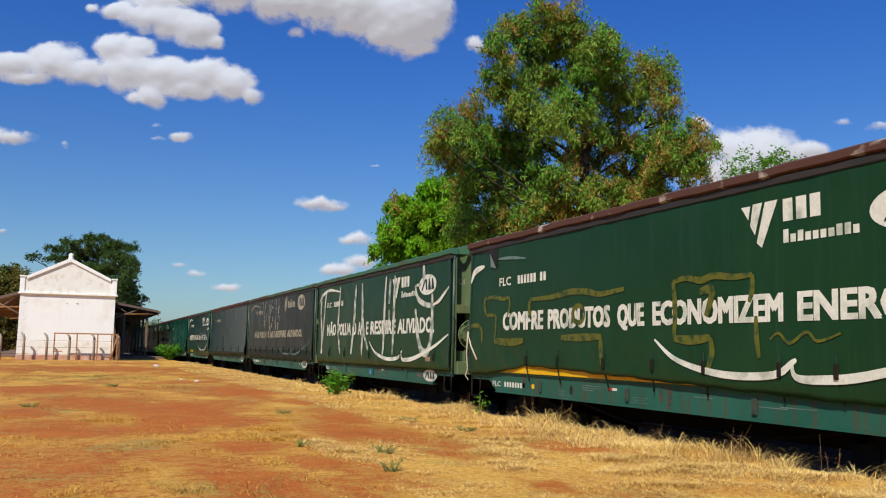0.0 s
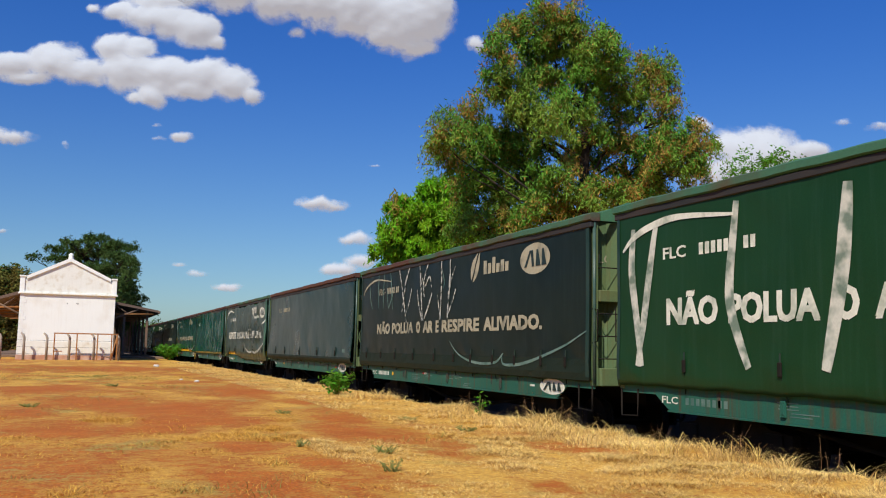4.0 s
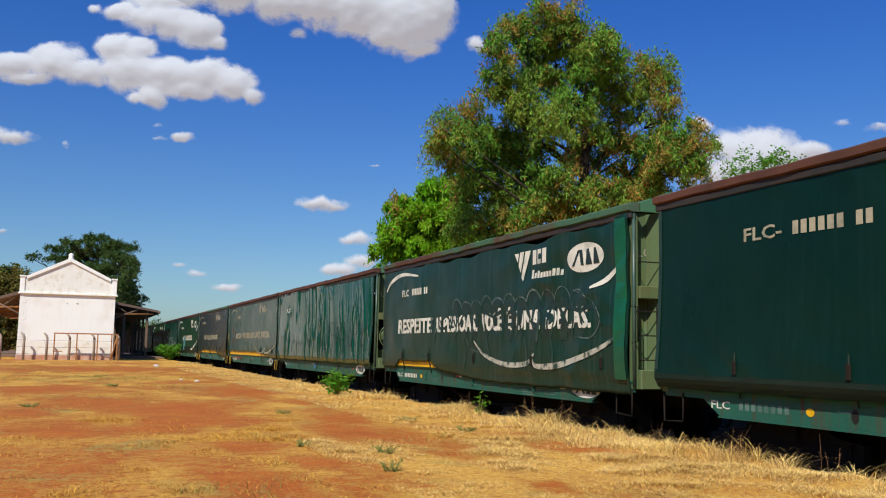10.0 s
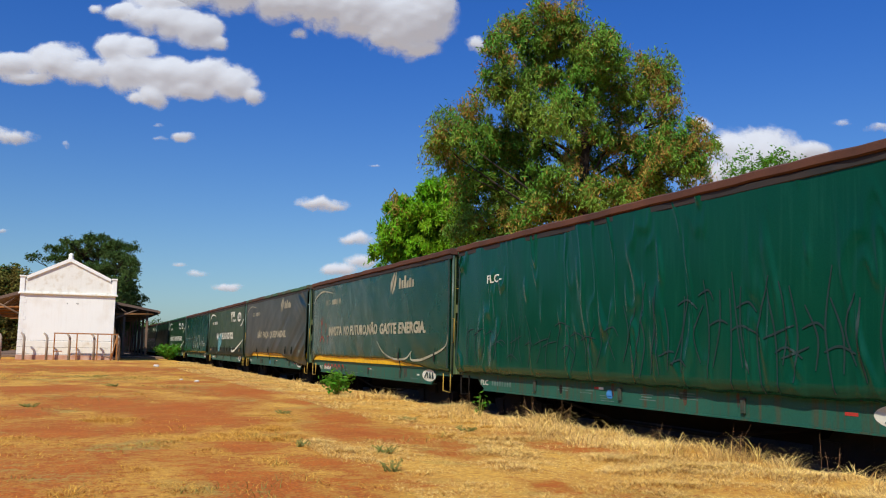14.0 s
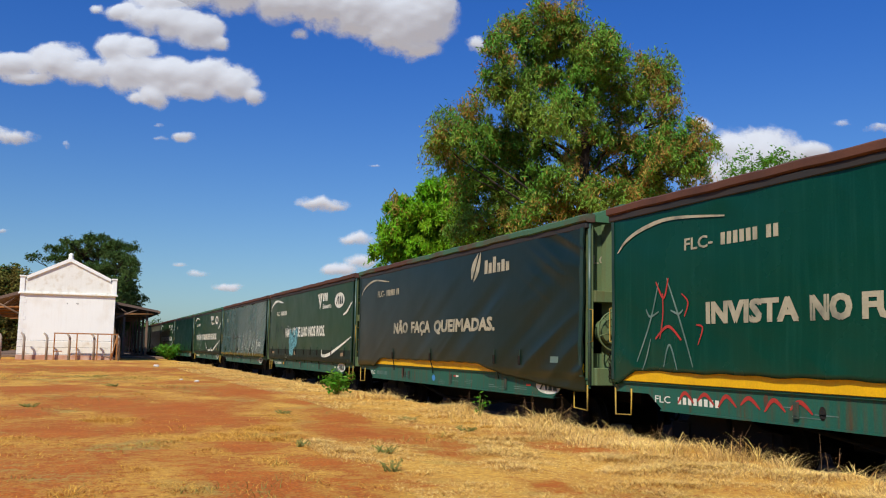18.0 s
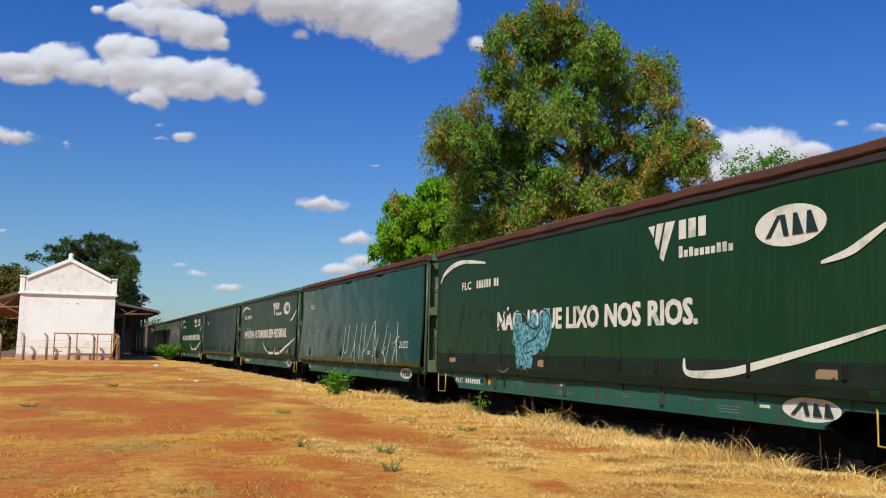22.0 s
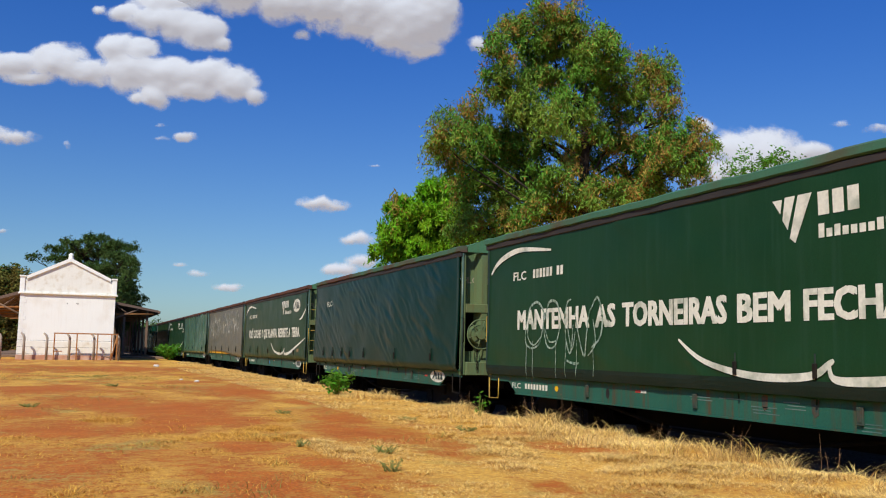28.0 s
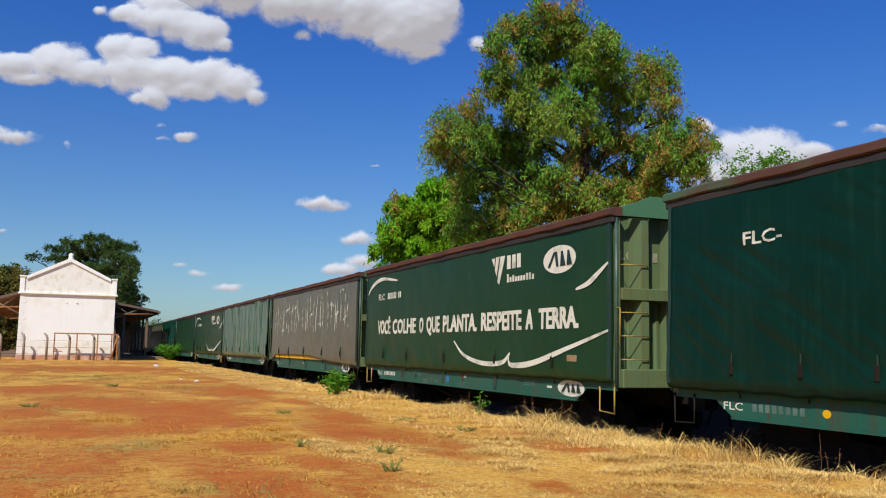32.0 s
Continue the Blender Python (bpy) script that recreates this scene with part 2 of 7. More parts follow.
def part(name, data, material, parent=None, label="", at=None):
    """Links a bmesh or a mesh as one mesh object, under its thing where one is given."""
    me = mesh_of(data, name) if isinstance(data, bmesh.types.BMesh) else data
    ob = new(name, me)
    if material and not me.materials:
        me.materials.append(material)
    if parent:
        ob.parent = parent
    if at is not None:
        ob.matrix_basis = at
    if label:
        ob["label"] = label
    return ob


def box(bm, lo, hi, bevel=0.0):
    vs = [bm.verts.new((x, y, z)) for x in (lo[0], hi[0]) for y in (lo[1], hi[1]) for z in (lo[2], hi[2])]
    fs = [bm.faces.new([vs[i] for i in f]) for f in ((0, 1, 3, 2), (4, 6, 7, 5), (0, 4, 5, 1), (2, 3, 7, 6), (0, 2, 6, 4), (1, 5, 7, 3))]
    if bevel:
        es = {e for f in fs for e in f.edges}
        bmesh.ops.bevel(bm, geom=list(es), offset=bevel, segments=1, affect="EDGES")
    return bm


def boxes(*items, bevel=0.0):
    bm = bmesh.new()
    for lo, hi in items:
        box(bm, lo, hi)
    if bevel:
        bmesh.ops.bevel(bm, geom=bm.edges[:], offset=bevel, segments=1, affect="EDGES")
    return bm


def prism(outline, axis, a, b, bm=None):
    """Extrudes a 2D outline along an axis from a to b."""
    bm = bm or bmesh.new()

    def put(p, q):
        return {"x": (q, p[0], p[1]), "y": (p[0], q, p[1]), "z": (p[0], p[1], q)}[axis]
    lo = [bm.verts.new(put(p, a)) for p in outline]
    hi = [bm.verts.new(put(p, b)) for p in outline]
    n = len(outline)
    for i in range(n):
        bm.faces.new((lo[i], lo[(i + 1) % n], hi[(i + 1) % n], hi[i]))
    bm.faces.new(lo[::-1])
    bm.faces.new(hi)
    bmesh.ops.recalc_face_normals(bm, faces=bm.faces[:])
    return bm


def tube(points, radii, sides=8, bm=None, closed=False):
    """A round bar along points."""
    bm = bm or bmesh.new()
    pts = [Vector(p) for p in points]
    if not isinstance(radii, (list, tuple)):
        radii = [radii] * len(pts)
    rings = []
    for i, p in enumerate(pts):
        if closed:
            d = pts[(i + 1) % len(pts)] - pts[i - 1]
        else:
            d = pts[min(i + 1, len(pts) - 1)] - pts[max(i - 1, 0)]
        d.normalize()
        u = d.cross(Vector((0.31, 0.17, 0.93)) if abs(d.z) < 0.9 else Vector((1, 0, 0))).normalized()
        w = d.cross(u)
        rings.append([bm.verts.new(p + (u * math.cos(a) + w * math.sin(a)) * radii[i]) for a in (2 * math.pi * k / sides for k in range(sides))])
    for i in range(len(rings) if closed else len(rings) - 1):
        r0, r1 = rings[i], rings[(i + 1) % len(rings)]
        for k in range(sides):
            bm.faces.new((r0[k], r0[(k + 1) % sides], r1[(k + 1) % sides], r1[k]))
    if not closed:
        bm.faces.new(rings[0][::-1])
        bm.faces.new(rings[-1])
    for f in bm.faces:
        f.smooth = True
    return bm


def disc(radius, a, b, axis="x", sides=20, centre=(0, 0)):
    return prism([(centre[0] + radius * math.cos(2 * math.pi * i / sides), centre[1] + radius * math.sin(2 * math.pi * i / sides)) for i in range(sides)], axis, a, b)


def mesh_from(verts, faces, name="mesh", smooth=False):
    me = bpy.data.meshes.new(name)
    me.from_pydata(verts, [], faces)
    if smooth:
        me.polygons.foreach_set("use_smooth", [True] * len(me.polygons))
    me.update()
    return me


LATTICE = np.random.default_rng(5).random((64, 64))


def vnoise(x, y, octaves=4):
    """Smooth value noise, 0 to 1, on arrays."""
    x, y = np.asarray(x, float), np.asarray(y, float)
    out, amp, total = np.zeros_like(x), 1.0, 0.0
    for o in range(octaves):
        xi, yi = np.floor(x).astype(int), np.floor(y).astype(int)
        fx, fy = x - xi, y - yi
        fx, fy = fx * fx * (3 - 2 * fx), fy * fy * (3 - 2 * fy)
        a, b = LATTICE[xi % 64, yi % 64], LATTICE[(xi + 1) % 64, yi % 64]
        c, d = LATTICE[xi % 64, (yi + 1) % 64], LATTICE[(xi + 1) % 64, (yi + 1) % 64]
        out += amp * ((a * (1 - fx) + b * fx) * (1 - fy) + (c * (1 - fx) + d * fx) * fy)
        total += amp
        amp *= 0.5
        x, y = x * 2.03 + 17.3, y * 2.03 + 9.1
    return out / total


# ---- ground ----
RAIL_Z = -0.37
TRACK_X = 8.5
# bare red earth: centre x, y, half widths
BARE = ((3.7, 10.8, 0.68, 1.1), (3.8, 9.2, 0.36, 0.7), (3.3, 12.0, 0.45, 1.3), (4.0, 13.9, 0.35, 1.0), (5.35, 9.5, 0.45, 0.6), (4.05, 9.9, 0.3, 0.5), (6.2, 9.6, 0.22, 0.4), (3.8, 6.8, 0.2, 0.24), (1.5, 16.4, 0.98, 1.9), (0.5, 18.7, 1.05, 1.8),
        (1.5, 14.0, 0.7, 0.85), (-0.1, 12.4, 0.7, 0.8), (0.9, 12.6, 0.63, 0.75), (2.3, 13.8, 0.43, 0.85), (1.7, 10.3, 0.45, 0.65), (1.5, 7.7, 0.46, 0.8), (2.3, 8.9, 0.3, 0.45), (4.3, 18.3, 0.4, 1.5), (-1.0, 23.7, 1.04, 2.0), (3.8, 22.5, 0.78, 1.4), (0.3, 43.5, 4.1, 5.0), (1.3, 6.8, 0.38, 0.3), (-0.8, 15.4, 0.48, 0.95))
# half-green grass: centre x, y, half widths
LUSH = ((-0.3, 16.0, 0.35, 1.3), (0.8, 10.5, 0.46, 0.7), (0.3, 31.5, 2.6, 2.6), (2.6, 23.7, 0.74, 1.8), (2.2, 11.2, 0.28, 0.55), (0.2, 10.7, 0.4, 0.5), (3.2, 14.3, 0.18, 0.7), (1.0, 7.2, 0.5, 0.35), (-0.2, 8.2, 0.4, 0.5))


def blotches(x, y, spots):
    """Soft ragged blots round the given spots, 0 to 1."""
    wx = x + 0.5 * (vnoise(x * 1.3 + 7, y * 0.9 + 3, 3) - 0.5)
    wy = y + 0.9 * (vnoise(x * 1.2 + 31, y * 0.8 + 13, 3) - 0.5)
    out = np.zeros_like(np.asarray(x, float))
    for bx, by, rx, ry in spots:
        out = np.maximum(out, np.exp(-1.1 * (((wx - bx) / rx) ** 2 + ((wy - by) / ry) ** 2) ** 1.3))
    return out


def straw_cover(x, y):
    """How far dry grass covers the earth, 0 to 1."""
    n = vnoise(x * 0.45 + 3, y * 0.25 + 8, 5)
    fine = vnoise(x * 1.6, y * 0.8, 5)
    c = (n - 0.48) * 1.2 + (fine - 0.5) * 1.5 + 0.66
    c = c - 0.8 * blotches(x, y, BARE)
    c = c + 0.5 * np.clip((x - 4.4) / 1.6, 0, 1) + 0.25 * np.clip((9 - y) / 3, 0, 1) * np.clip((x - 2.2) / 0.8, 0, 1)
    return np.clip(c, -0.55, 1)


def ground_z(x, y):
    z = 0.05 * (vnoise(x * 0.4, y * 0.4, 3) - 0.5)
    # the rise past x 14 is an unseen bank added to darken beneath wagons
    z = z - 0.62 * np.clip((x - 6.8) / 0.35, 0, 1) + 0.95 * np.clip((x - 14.0) / 1.0, 0, 1)
    return z


def ground_sheet():
    xs = np.concatenate([[-3000, -800, -250, -90, -45], np.arange(-22, 12.01, 0.14), [13, 14, 15, 20, 40, 90, 250, 800, 3000]])
    ys = np.concatenate([[-900, -250, -80, -30, -10, -2], np.arange(2, 30, 0.16), np.arange(30, 90, 0.5), [100, 130, 180, 300, 600, 1200, 4000]])
    gx, gy = np.meshgrid(xs, ys, indexing="ij")
    near = (gx > -24) & (gx < 20) & (gy > -10) & (gy < 100)
    gz = np.where(near, ground_z(gx, gy), ground_z(np.clip(gx, -24, 20), gy * 0))
    nx, ny = gx.shape
    verts = np.stack([gx.ravel(), gy.ravel(), gz.ravel()], 1)
    i, j = np.meshgrid(np.arange(nx - 1), np.arange(ny - 1), indexing="ij")
    a = (i * ny + j).ravel()
    faces = np.stack([a, a + ny, a + ny + 1, a + 1], 1)
    me = mesh_from(verts.tolist(), faces.tolist(), "ground", True)
    at = me.attributes.new("straw", "FLOAT", "POINT")
    at.data.foreach_set("value", np.where(near, straw_cover(gx, gy), 0.55).ravel().astype(np.float32))
    lush = me.attributes.new("lush", "FLOAT", "POINT")
    lush.data.foreach_set("value", np.where(near, blotches(gx, gy, LUSH), 0.0).ravel().astype(np.float32))
    return me


def ground_material():
    m = mat("red_earth_and_straw", (0.54, 0.148, 0.012), (0.43, 0.105, 0.009), rough=0.95, scale=1.6, fine=24, bump=0.5, dist=0.03)
    nt = m.node_tree
    nd, lk = nt.nodes, nt.links
    p = nd["Principled BSDF"]
    soil = p.inputs["Base Color"].links[0].from_socket
    at = nd.new("ShaderNodeAttribute")
    at.attribute_name = "straw"
    tc = nd.new("ShaderNodeTexCoord")
    n = nd.new("ShaderNodeTexNoise")
    n.inputs["Scale"].default_value, n.inputs["Detail"].default_value, n.inputs["Roughness"].default_value = 4.6, 12, 0.8
    lk.new(tc.outputs["Object"], n.inputs["Vector"])
    ad = nd.new("ShaderNodeMath")
    ad.operation = "MULTIPLY_ADD"
    ad.inputs[1].default_value = 5.8
    lk.new(n.outputs["Fac"], ad.inputs[0])
    nf = nd.new("ShaderNodeTexNoise")
    nf.inputs["Scale"].default_value, nf.inputs["Detail"].default_value, nf.inputs["Roughness"].default_value = 30, 6, 0.8
    lk.new(tc.outputs["Object"], nf.inputs["Vector"])
    af = nd.new("ShaderNodeMath")
    af.operation = "MULTIPLY_ADD"
    af.inputs[1].default_value = 3.4
    lk.new(nf.outputs["Fac"], af.inputs[0])
    lk.new(at.outputs["Fac"], af.inputs[2])
    lk.new(af.outputs[0], ad.inputs[2])
    mr = nd.new("ShaderNodeMapRange")
    mr.inputs["From Min"].default_value, mr.inputs["From Max"].default_value = 4.82, 5.14
    lk.new(ad.outputs[0], mr.inputs["Value"])
    grit = nd.new("ShaderNodeMapRange")
    grit.inputs["From Min"].default_value, grit.inputs["From Max"].default_value = 0.36, 0.62
    grit.inputs["To Min"].default_value, grit.inputs["To Max"].default_value = 0.55, 1.15
    lk.new(nf.outputs["Fac"], grit.inputs["Value"])
    gritty = nd.new("ShaderNodeHueSaturation")
    lk.new(grit.outputs[0], gritty.inputs["Value"])
    lk.new(soil, gritty.inputs["Color"])
    soil = gritty.outputs[0]
    n2 = nd.new("ShaderNodeTexNoise")
    n2.inputs["Scale"].default_value, n2.inputs["Detail"].default_value, n2.inputs["Roughness"].default_value = 16, 8, 0.8
    lk.new(tc.outputs["Object"], n2.inputs["Vector"])
    c = nd.new("ShaderNodeMix")
    c.data_type = "RGBA"
    thick = nd.new("ShaderNodeMix")
    thick.data_type = "RGBA"
    thick.inputs["A"].default_value, thick.inputs["B"].default_value = (0.54, 0.26, 0.034, 1), (0.88, 0.55, 0.095, 1)
    thr = nd.new("ShaderNodeMapRange")
    thr.inputs["From Min"].default_value, thr.inputs["From Max"].default_value = 0.45, 1.0
    lk.new(at.outputs["Fac"], thr.inputs["Value"])
    lk.new(thr.outputs[0], thick.inputs["Factor"])
    lk.new(thick.outputs["Result"], c.inputs["A"])
    c.inputs["B"].default_value = (0.4, 0.16, 0.024, 1)
    st = nd.new("ShaderNodeMapRange")
    st.inputs["From Min"].default_value, st.inputs["From Max"].default_value = 0.36, 0.64
    lk.new(n2.outputs["Fac"], st.inputs["Value"])
    lk.new(st.outputs[0], c.inputs["Factor"])
    n3 = nd.new("ShaderNodeTexNoise")
    n3.inputs["Scale"].default_value, n3.inputs["Detail"].default_value = 0.75, 7
    lk.new(tc.outputs["Object"], n3.inputs["Vector"])
    ol = nd.new("ShaderNodeMapRange")
    ol.inputs["From Min"].default_value, ol.inputs["From Max"].default_value = 0.57, 0.7
    ol.inputs["To Max"].default_value = 0.75
    lush = nd.new("ShaderNodeAttribute")
    lush.attribute_name = "lush"
    lu = nd.new("ShaderNodeMath")
    lu.operation = "MULTIPLY_ADD"
    lu.inputs[1].default_value = 0.12
    lk.new(lush.outputs["Fac"], lu.inputs[0])
    lk.new(n3.outputs["Fac"], lu.inputs[2])
    lk.new(lu.outputs[0], ol.inputs["Value"])
    c2 = nd.new("ShaderNodeMix")
    c2.data_type = "RGBA"
    c2.inputs["B"].default_value = (0.36, 0.28, 0.07, 1)
    lk.new(ol.outputs[0], c2.inputs["Factor"])
    lk.new(c.outputs["Result"], c2.inputs["A"])
    mx = nd.new("ShaderNodeMix")
    mx.data_type = "RGBA"
    lk.new(mr.outputs[0], mx.inputs["Factor"])
    lk.new(soil, mx.inputs["A"])
    lk.new(c2.outputs["Result"], mx.inputs["B"])
    lk.new(mx.outputs["Result"], p.inputs["Base Color"])
    return m


ground = part("ground", ground_sheet(), ground_material())
tagged(ground, "red earth yard with patches of dry straw-coloured grass", "ground", kind="structure")


def grass_field(name, count, xr, yr, height, seed, near_bias=1.0, width=0.006, edge=False, material=None, green=False):
    rng = np.random.default_rng(seed)
    x = rng.uniform(*xr, count)
    y = yr[0] + (yr[1] - yr[0]) * rng.random(count) ** near_bias
    if edge:
        keep = rng.random(count) < np.clip(0.15 + 1.3 * (vnoise(x * 0.9, y * 0.9, 3) - 0.25), 0, 1)
    elif green:
        keep = rng.random(count) < np.clip((vnoise(x * 0.55 + 21, y * 0.4 + 5, 4) - 0.58) * 4, 0, 0.3) + 0.9 * blotches(x, y, LUSH)
    else:
        keep = rng.random(count) < np.clip(straw_cover(x, y) * 2.2 - 0.85, 0.05, 1)
    x, y = x[keep], y[keep]
    n = len(x)
    z = ground_z(x, y) - 0.01
    clump = vnoise(x * 2.3 + 40, y * 2.3, 2)
    h = height * rng.uniform(0.35, 1.2, n) * (0.3 + 2.4 * clump ** 3)
    ang = rng.uniform(0, 2 * np.pi, n)
    lean = rng.uniform(0.8, 3.2, n) * h
    w = width * rng.uniform(0.6, 1.3, n) * (1 + y / 18)
    sx, sy = np.cos(ang + 1.57) * w, np.sin(ang + 1.57) * w
    dx, dy = np.cos(ang) * lean, np.sin(ang) * lean
    v = np.empty((n, 5, 3))
    v[:, 0] = np.stack([x - sx, y - sy, z], 1)
    v[:, 1] = np.stack([x + sx, y + sy, z], 1)
    v[:, 2] = np.stack([x + dx * 0.4 + sx * 0.8, y + dy * 0.4 + sy * 0.8, z + h * 0.62], 1)
    v[:, 3] = np.stack([x + dx * 0.4 - sx * 0.8, y + dy * 0.4 - sy * 0.8, z + h * 0.62], 1)
    v[:, 4] = np.stack([x + dx, y + dy, z + h], 1)
    k = np.arange(n)[:, None] * 5
    q = (k + np.array([[0, 1, 2, 3]])).tolist()
    t = (k + np.array([[3, 2, 4]])).tolist()
    return part(name, mesh_from(v.reshape(-1, 3).tolist(), q + t, name), material or STRAW)


tagged(grass_field("dry_grass", 380000, (-3.5, 6.4), (4.6, 15), 0.034, 3, 1.25, 0.0017, False, STRAW_DULL), "short dry straw-coloured grass over the red earth", "grass", kind="stuff")
tagged(grass_field("dry_grass", 200000, (-10, 6.6), (14, 46), 0.036, 8, 1.4, 0.0015, False, STRAW_DULL), "short dry straw-coloured grass over the red earth", "grass", kind="stuff")
tagged(grass_field("dry_grass", 150000, (2.4, 6.9), (4.6, 10.5), 0.042, 31, 1.1, 0.0019), "thick pale straw matted on the ground near the track", "grass", kind="stuff")
tagged(grass_field("green_grass", 120000, (-8, 6.2), (5, 46), 0.05, 18, 1.5, 0.0018, False, GREEN_BLADE, True), "sparse half-green grass among the straw", "grass", kind="stuff")
tagged(grass_field("long_dry_grass", 120000, (4.4, 7.0), (4.6, 45), 0.05, 9, 1.6, 0.003, True), "long matted dry grass beside the railway track", "grass", kind="stuff")


def verge(name, tufts, xr, yr, seed, tall=0.0):
    """Tufts of long dry grass, thick and thin along the edge of the track."""
    rng = np.random.default_rng(seed)
    x = xr[0] + (xr[1] - xr[0]) * rng.beta(2.6, 1.5, tufts)
    y = yr[0] + (yr[1] - yr[0]) * rng.random(tufts) ** 1.7
    keep = rng.random(tufts) < np.clip(0.35 + 4.0 * (vnoise(x * 0.8 + 2, y * 0.7, 3) - 0.47), 0.08, 1)
    x, y = x[keep], y[keep]
    size = (1 - 0.45 * np.clip((y - 14) / 20, 0, 1)) * (0.04 + tall * rng.random(len(x)) + 0.42 * np.clip(vnoise(x * 0.9 + 11, y * 1.3, 3) - 0.42, 0, 1) * rng.uniform(0.3, 1.3, len(x)))
    nb = 34
    n = len(x) * nb
    tx, ty, th = np.repeat(x, nb), np.repeat(y, nb), np.repeat(size, nb)
    a = rng.uniform(0, 2 * np.pi, n)
    r = np.abs(rng.normal(0, 0.1, n))
    px, py = tx + np.cos(a) * r, ty + np.sin(a) * r
    pz = ground_z(px, py) - 0.01
    h = th * rng.uniform(0.35, 1.25, n)
    tilt = rng.uniform(0.6, 2.8, n) * h
    a2 = a + rng.normal(0, 1.3, n)
    dx, dy = np.cos(a2) * tilt, np.sin(a2) * tilt
    w = rng.uniform(0.0009, 0.0025, n) * (1 + py / 18)
    sx, sy = -np.sin(a2) * w, np.cos(a2) * w
    v = np.empty((n, 7, 3))
    for k, (f, g, ww) in enumerate(((0, 0, 1), (0.18, 0.5, 0.9), (0.55, 0.86, 0.6))):
        v[:, 2 * k] = np.stack([px + dx * f - sx * ww, py + dy * f - sy * ww, pz + h * g], 1)
        v[:, 2 * k + 1] = np.stack([px + dx * f + sx * ww, py + dy * f + sy * ww, pz + h * g], 1)
    v[:, 6] = np.stack([px + dx, py + dy, pz + h * rng.uniform(0.3, 1.05, n)], 1)
    k = np.arange(n)[:, None] * 7
    q = np.concatenate([k + np.array([[0, 1, 3, 2]]), k + np.array([[2, 3, 5, 4]])]).tolist()
    return part(name, mesh_from(v.reshape(-1, 3).tolist(), q + (k + np.array([[4, 5, 6]])).tolist(), name), STRAW)


tagged(verge("verge_grass", 4000, (5.3, 7.05), (4.0, 62), 4), "tall tangled dry grass along the railway track", "grass", kind="stuff")
tagged(verge("verge_grass", 130, (6.3, 7.1), (4.2, 14), 44, 0.1), "tall tangled dry grass along the railway track", "grass", kind="stuff")

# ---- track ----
# bank at the back is added: its dark tone gives shade behind the wagons
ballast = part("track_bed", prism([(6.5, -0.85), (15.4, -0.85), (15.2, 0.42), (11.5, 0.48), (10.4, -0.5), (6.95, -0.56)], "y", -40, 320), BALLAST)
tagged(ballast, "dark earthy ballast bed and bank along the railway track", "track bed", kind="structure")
rail_profile = [(-0.06, 0), (0.06, 0), (0.06, 0.015), (0.01, 0.03), (0.01, 0.1), (0.033, 0.11), (0.033, 0.14), (-0.033, 0.14), (-0.033, 0.11), (-0.01, 0.1), (-0.01, 0.03), (-0.06, 0.015)]
for side in (-0.535, 0.535):
    r = part("rail", prism([(TRACK_X + side + a, RAIL_Z - 0.14 + b) for a, b in rail_profile], "y", -40, 320), IRON)
    tagged(r, "rusty steel rail of the railway track", "rail", group="rails of the track")
sleeper_mesh = mesh_of(boxes(((-1.0, -0.11, -0.16), (1.0, 0.11, 0)), bevel=0.015), "sleeper")
for i in range(150):
    s = part("sleeper", sleeper_mesh, TIMBER, at=pose(TRACK_X, -10 + i * 0.62, RAIL_Z - 0.14))
    tagged(s, "dark timber sleeper under the rails", "sleeper", group="sleepers of the track")


# ---- wagons ----
LEN, HALF, WIDE = 12.05, 6.025, 1.3
Z_SILL0, Z_SILL1, Z_FLOOR, Z_CUR0, Z_EAVE0, Z_EAVE1, Z_TOP = 0.74, 1.06, 1.1, 1.035, 3.46, 3.6, 3.77
CACHE = {}


def cached(key, make):
    key = "%s_%.2f" % (key, LEN)
    if key not in CACHE:
        d = make()
        CACHE[key] = mesh_of(d, key) if isinstance(d, bmesh.types.BMesh) else d
    return CACHE[key]


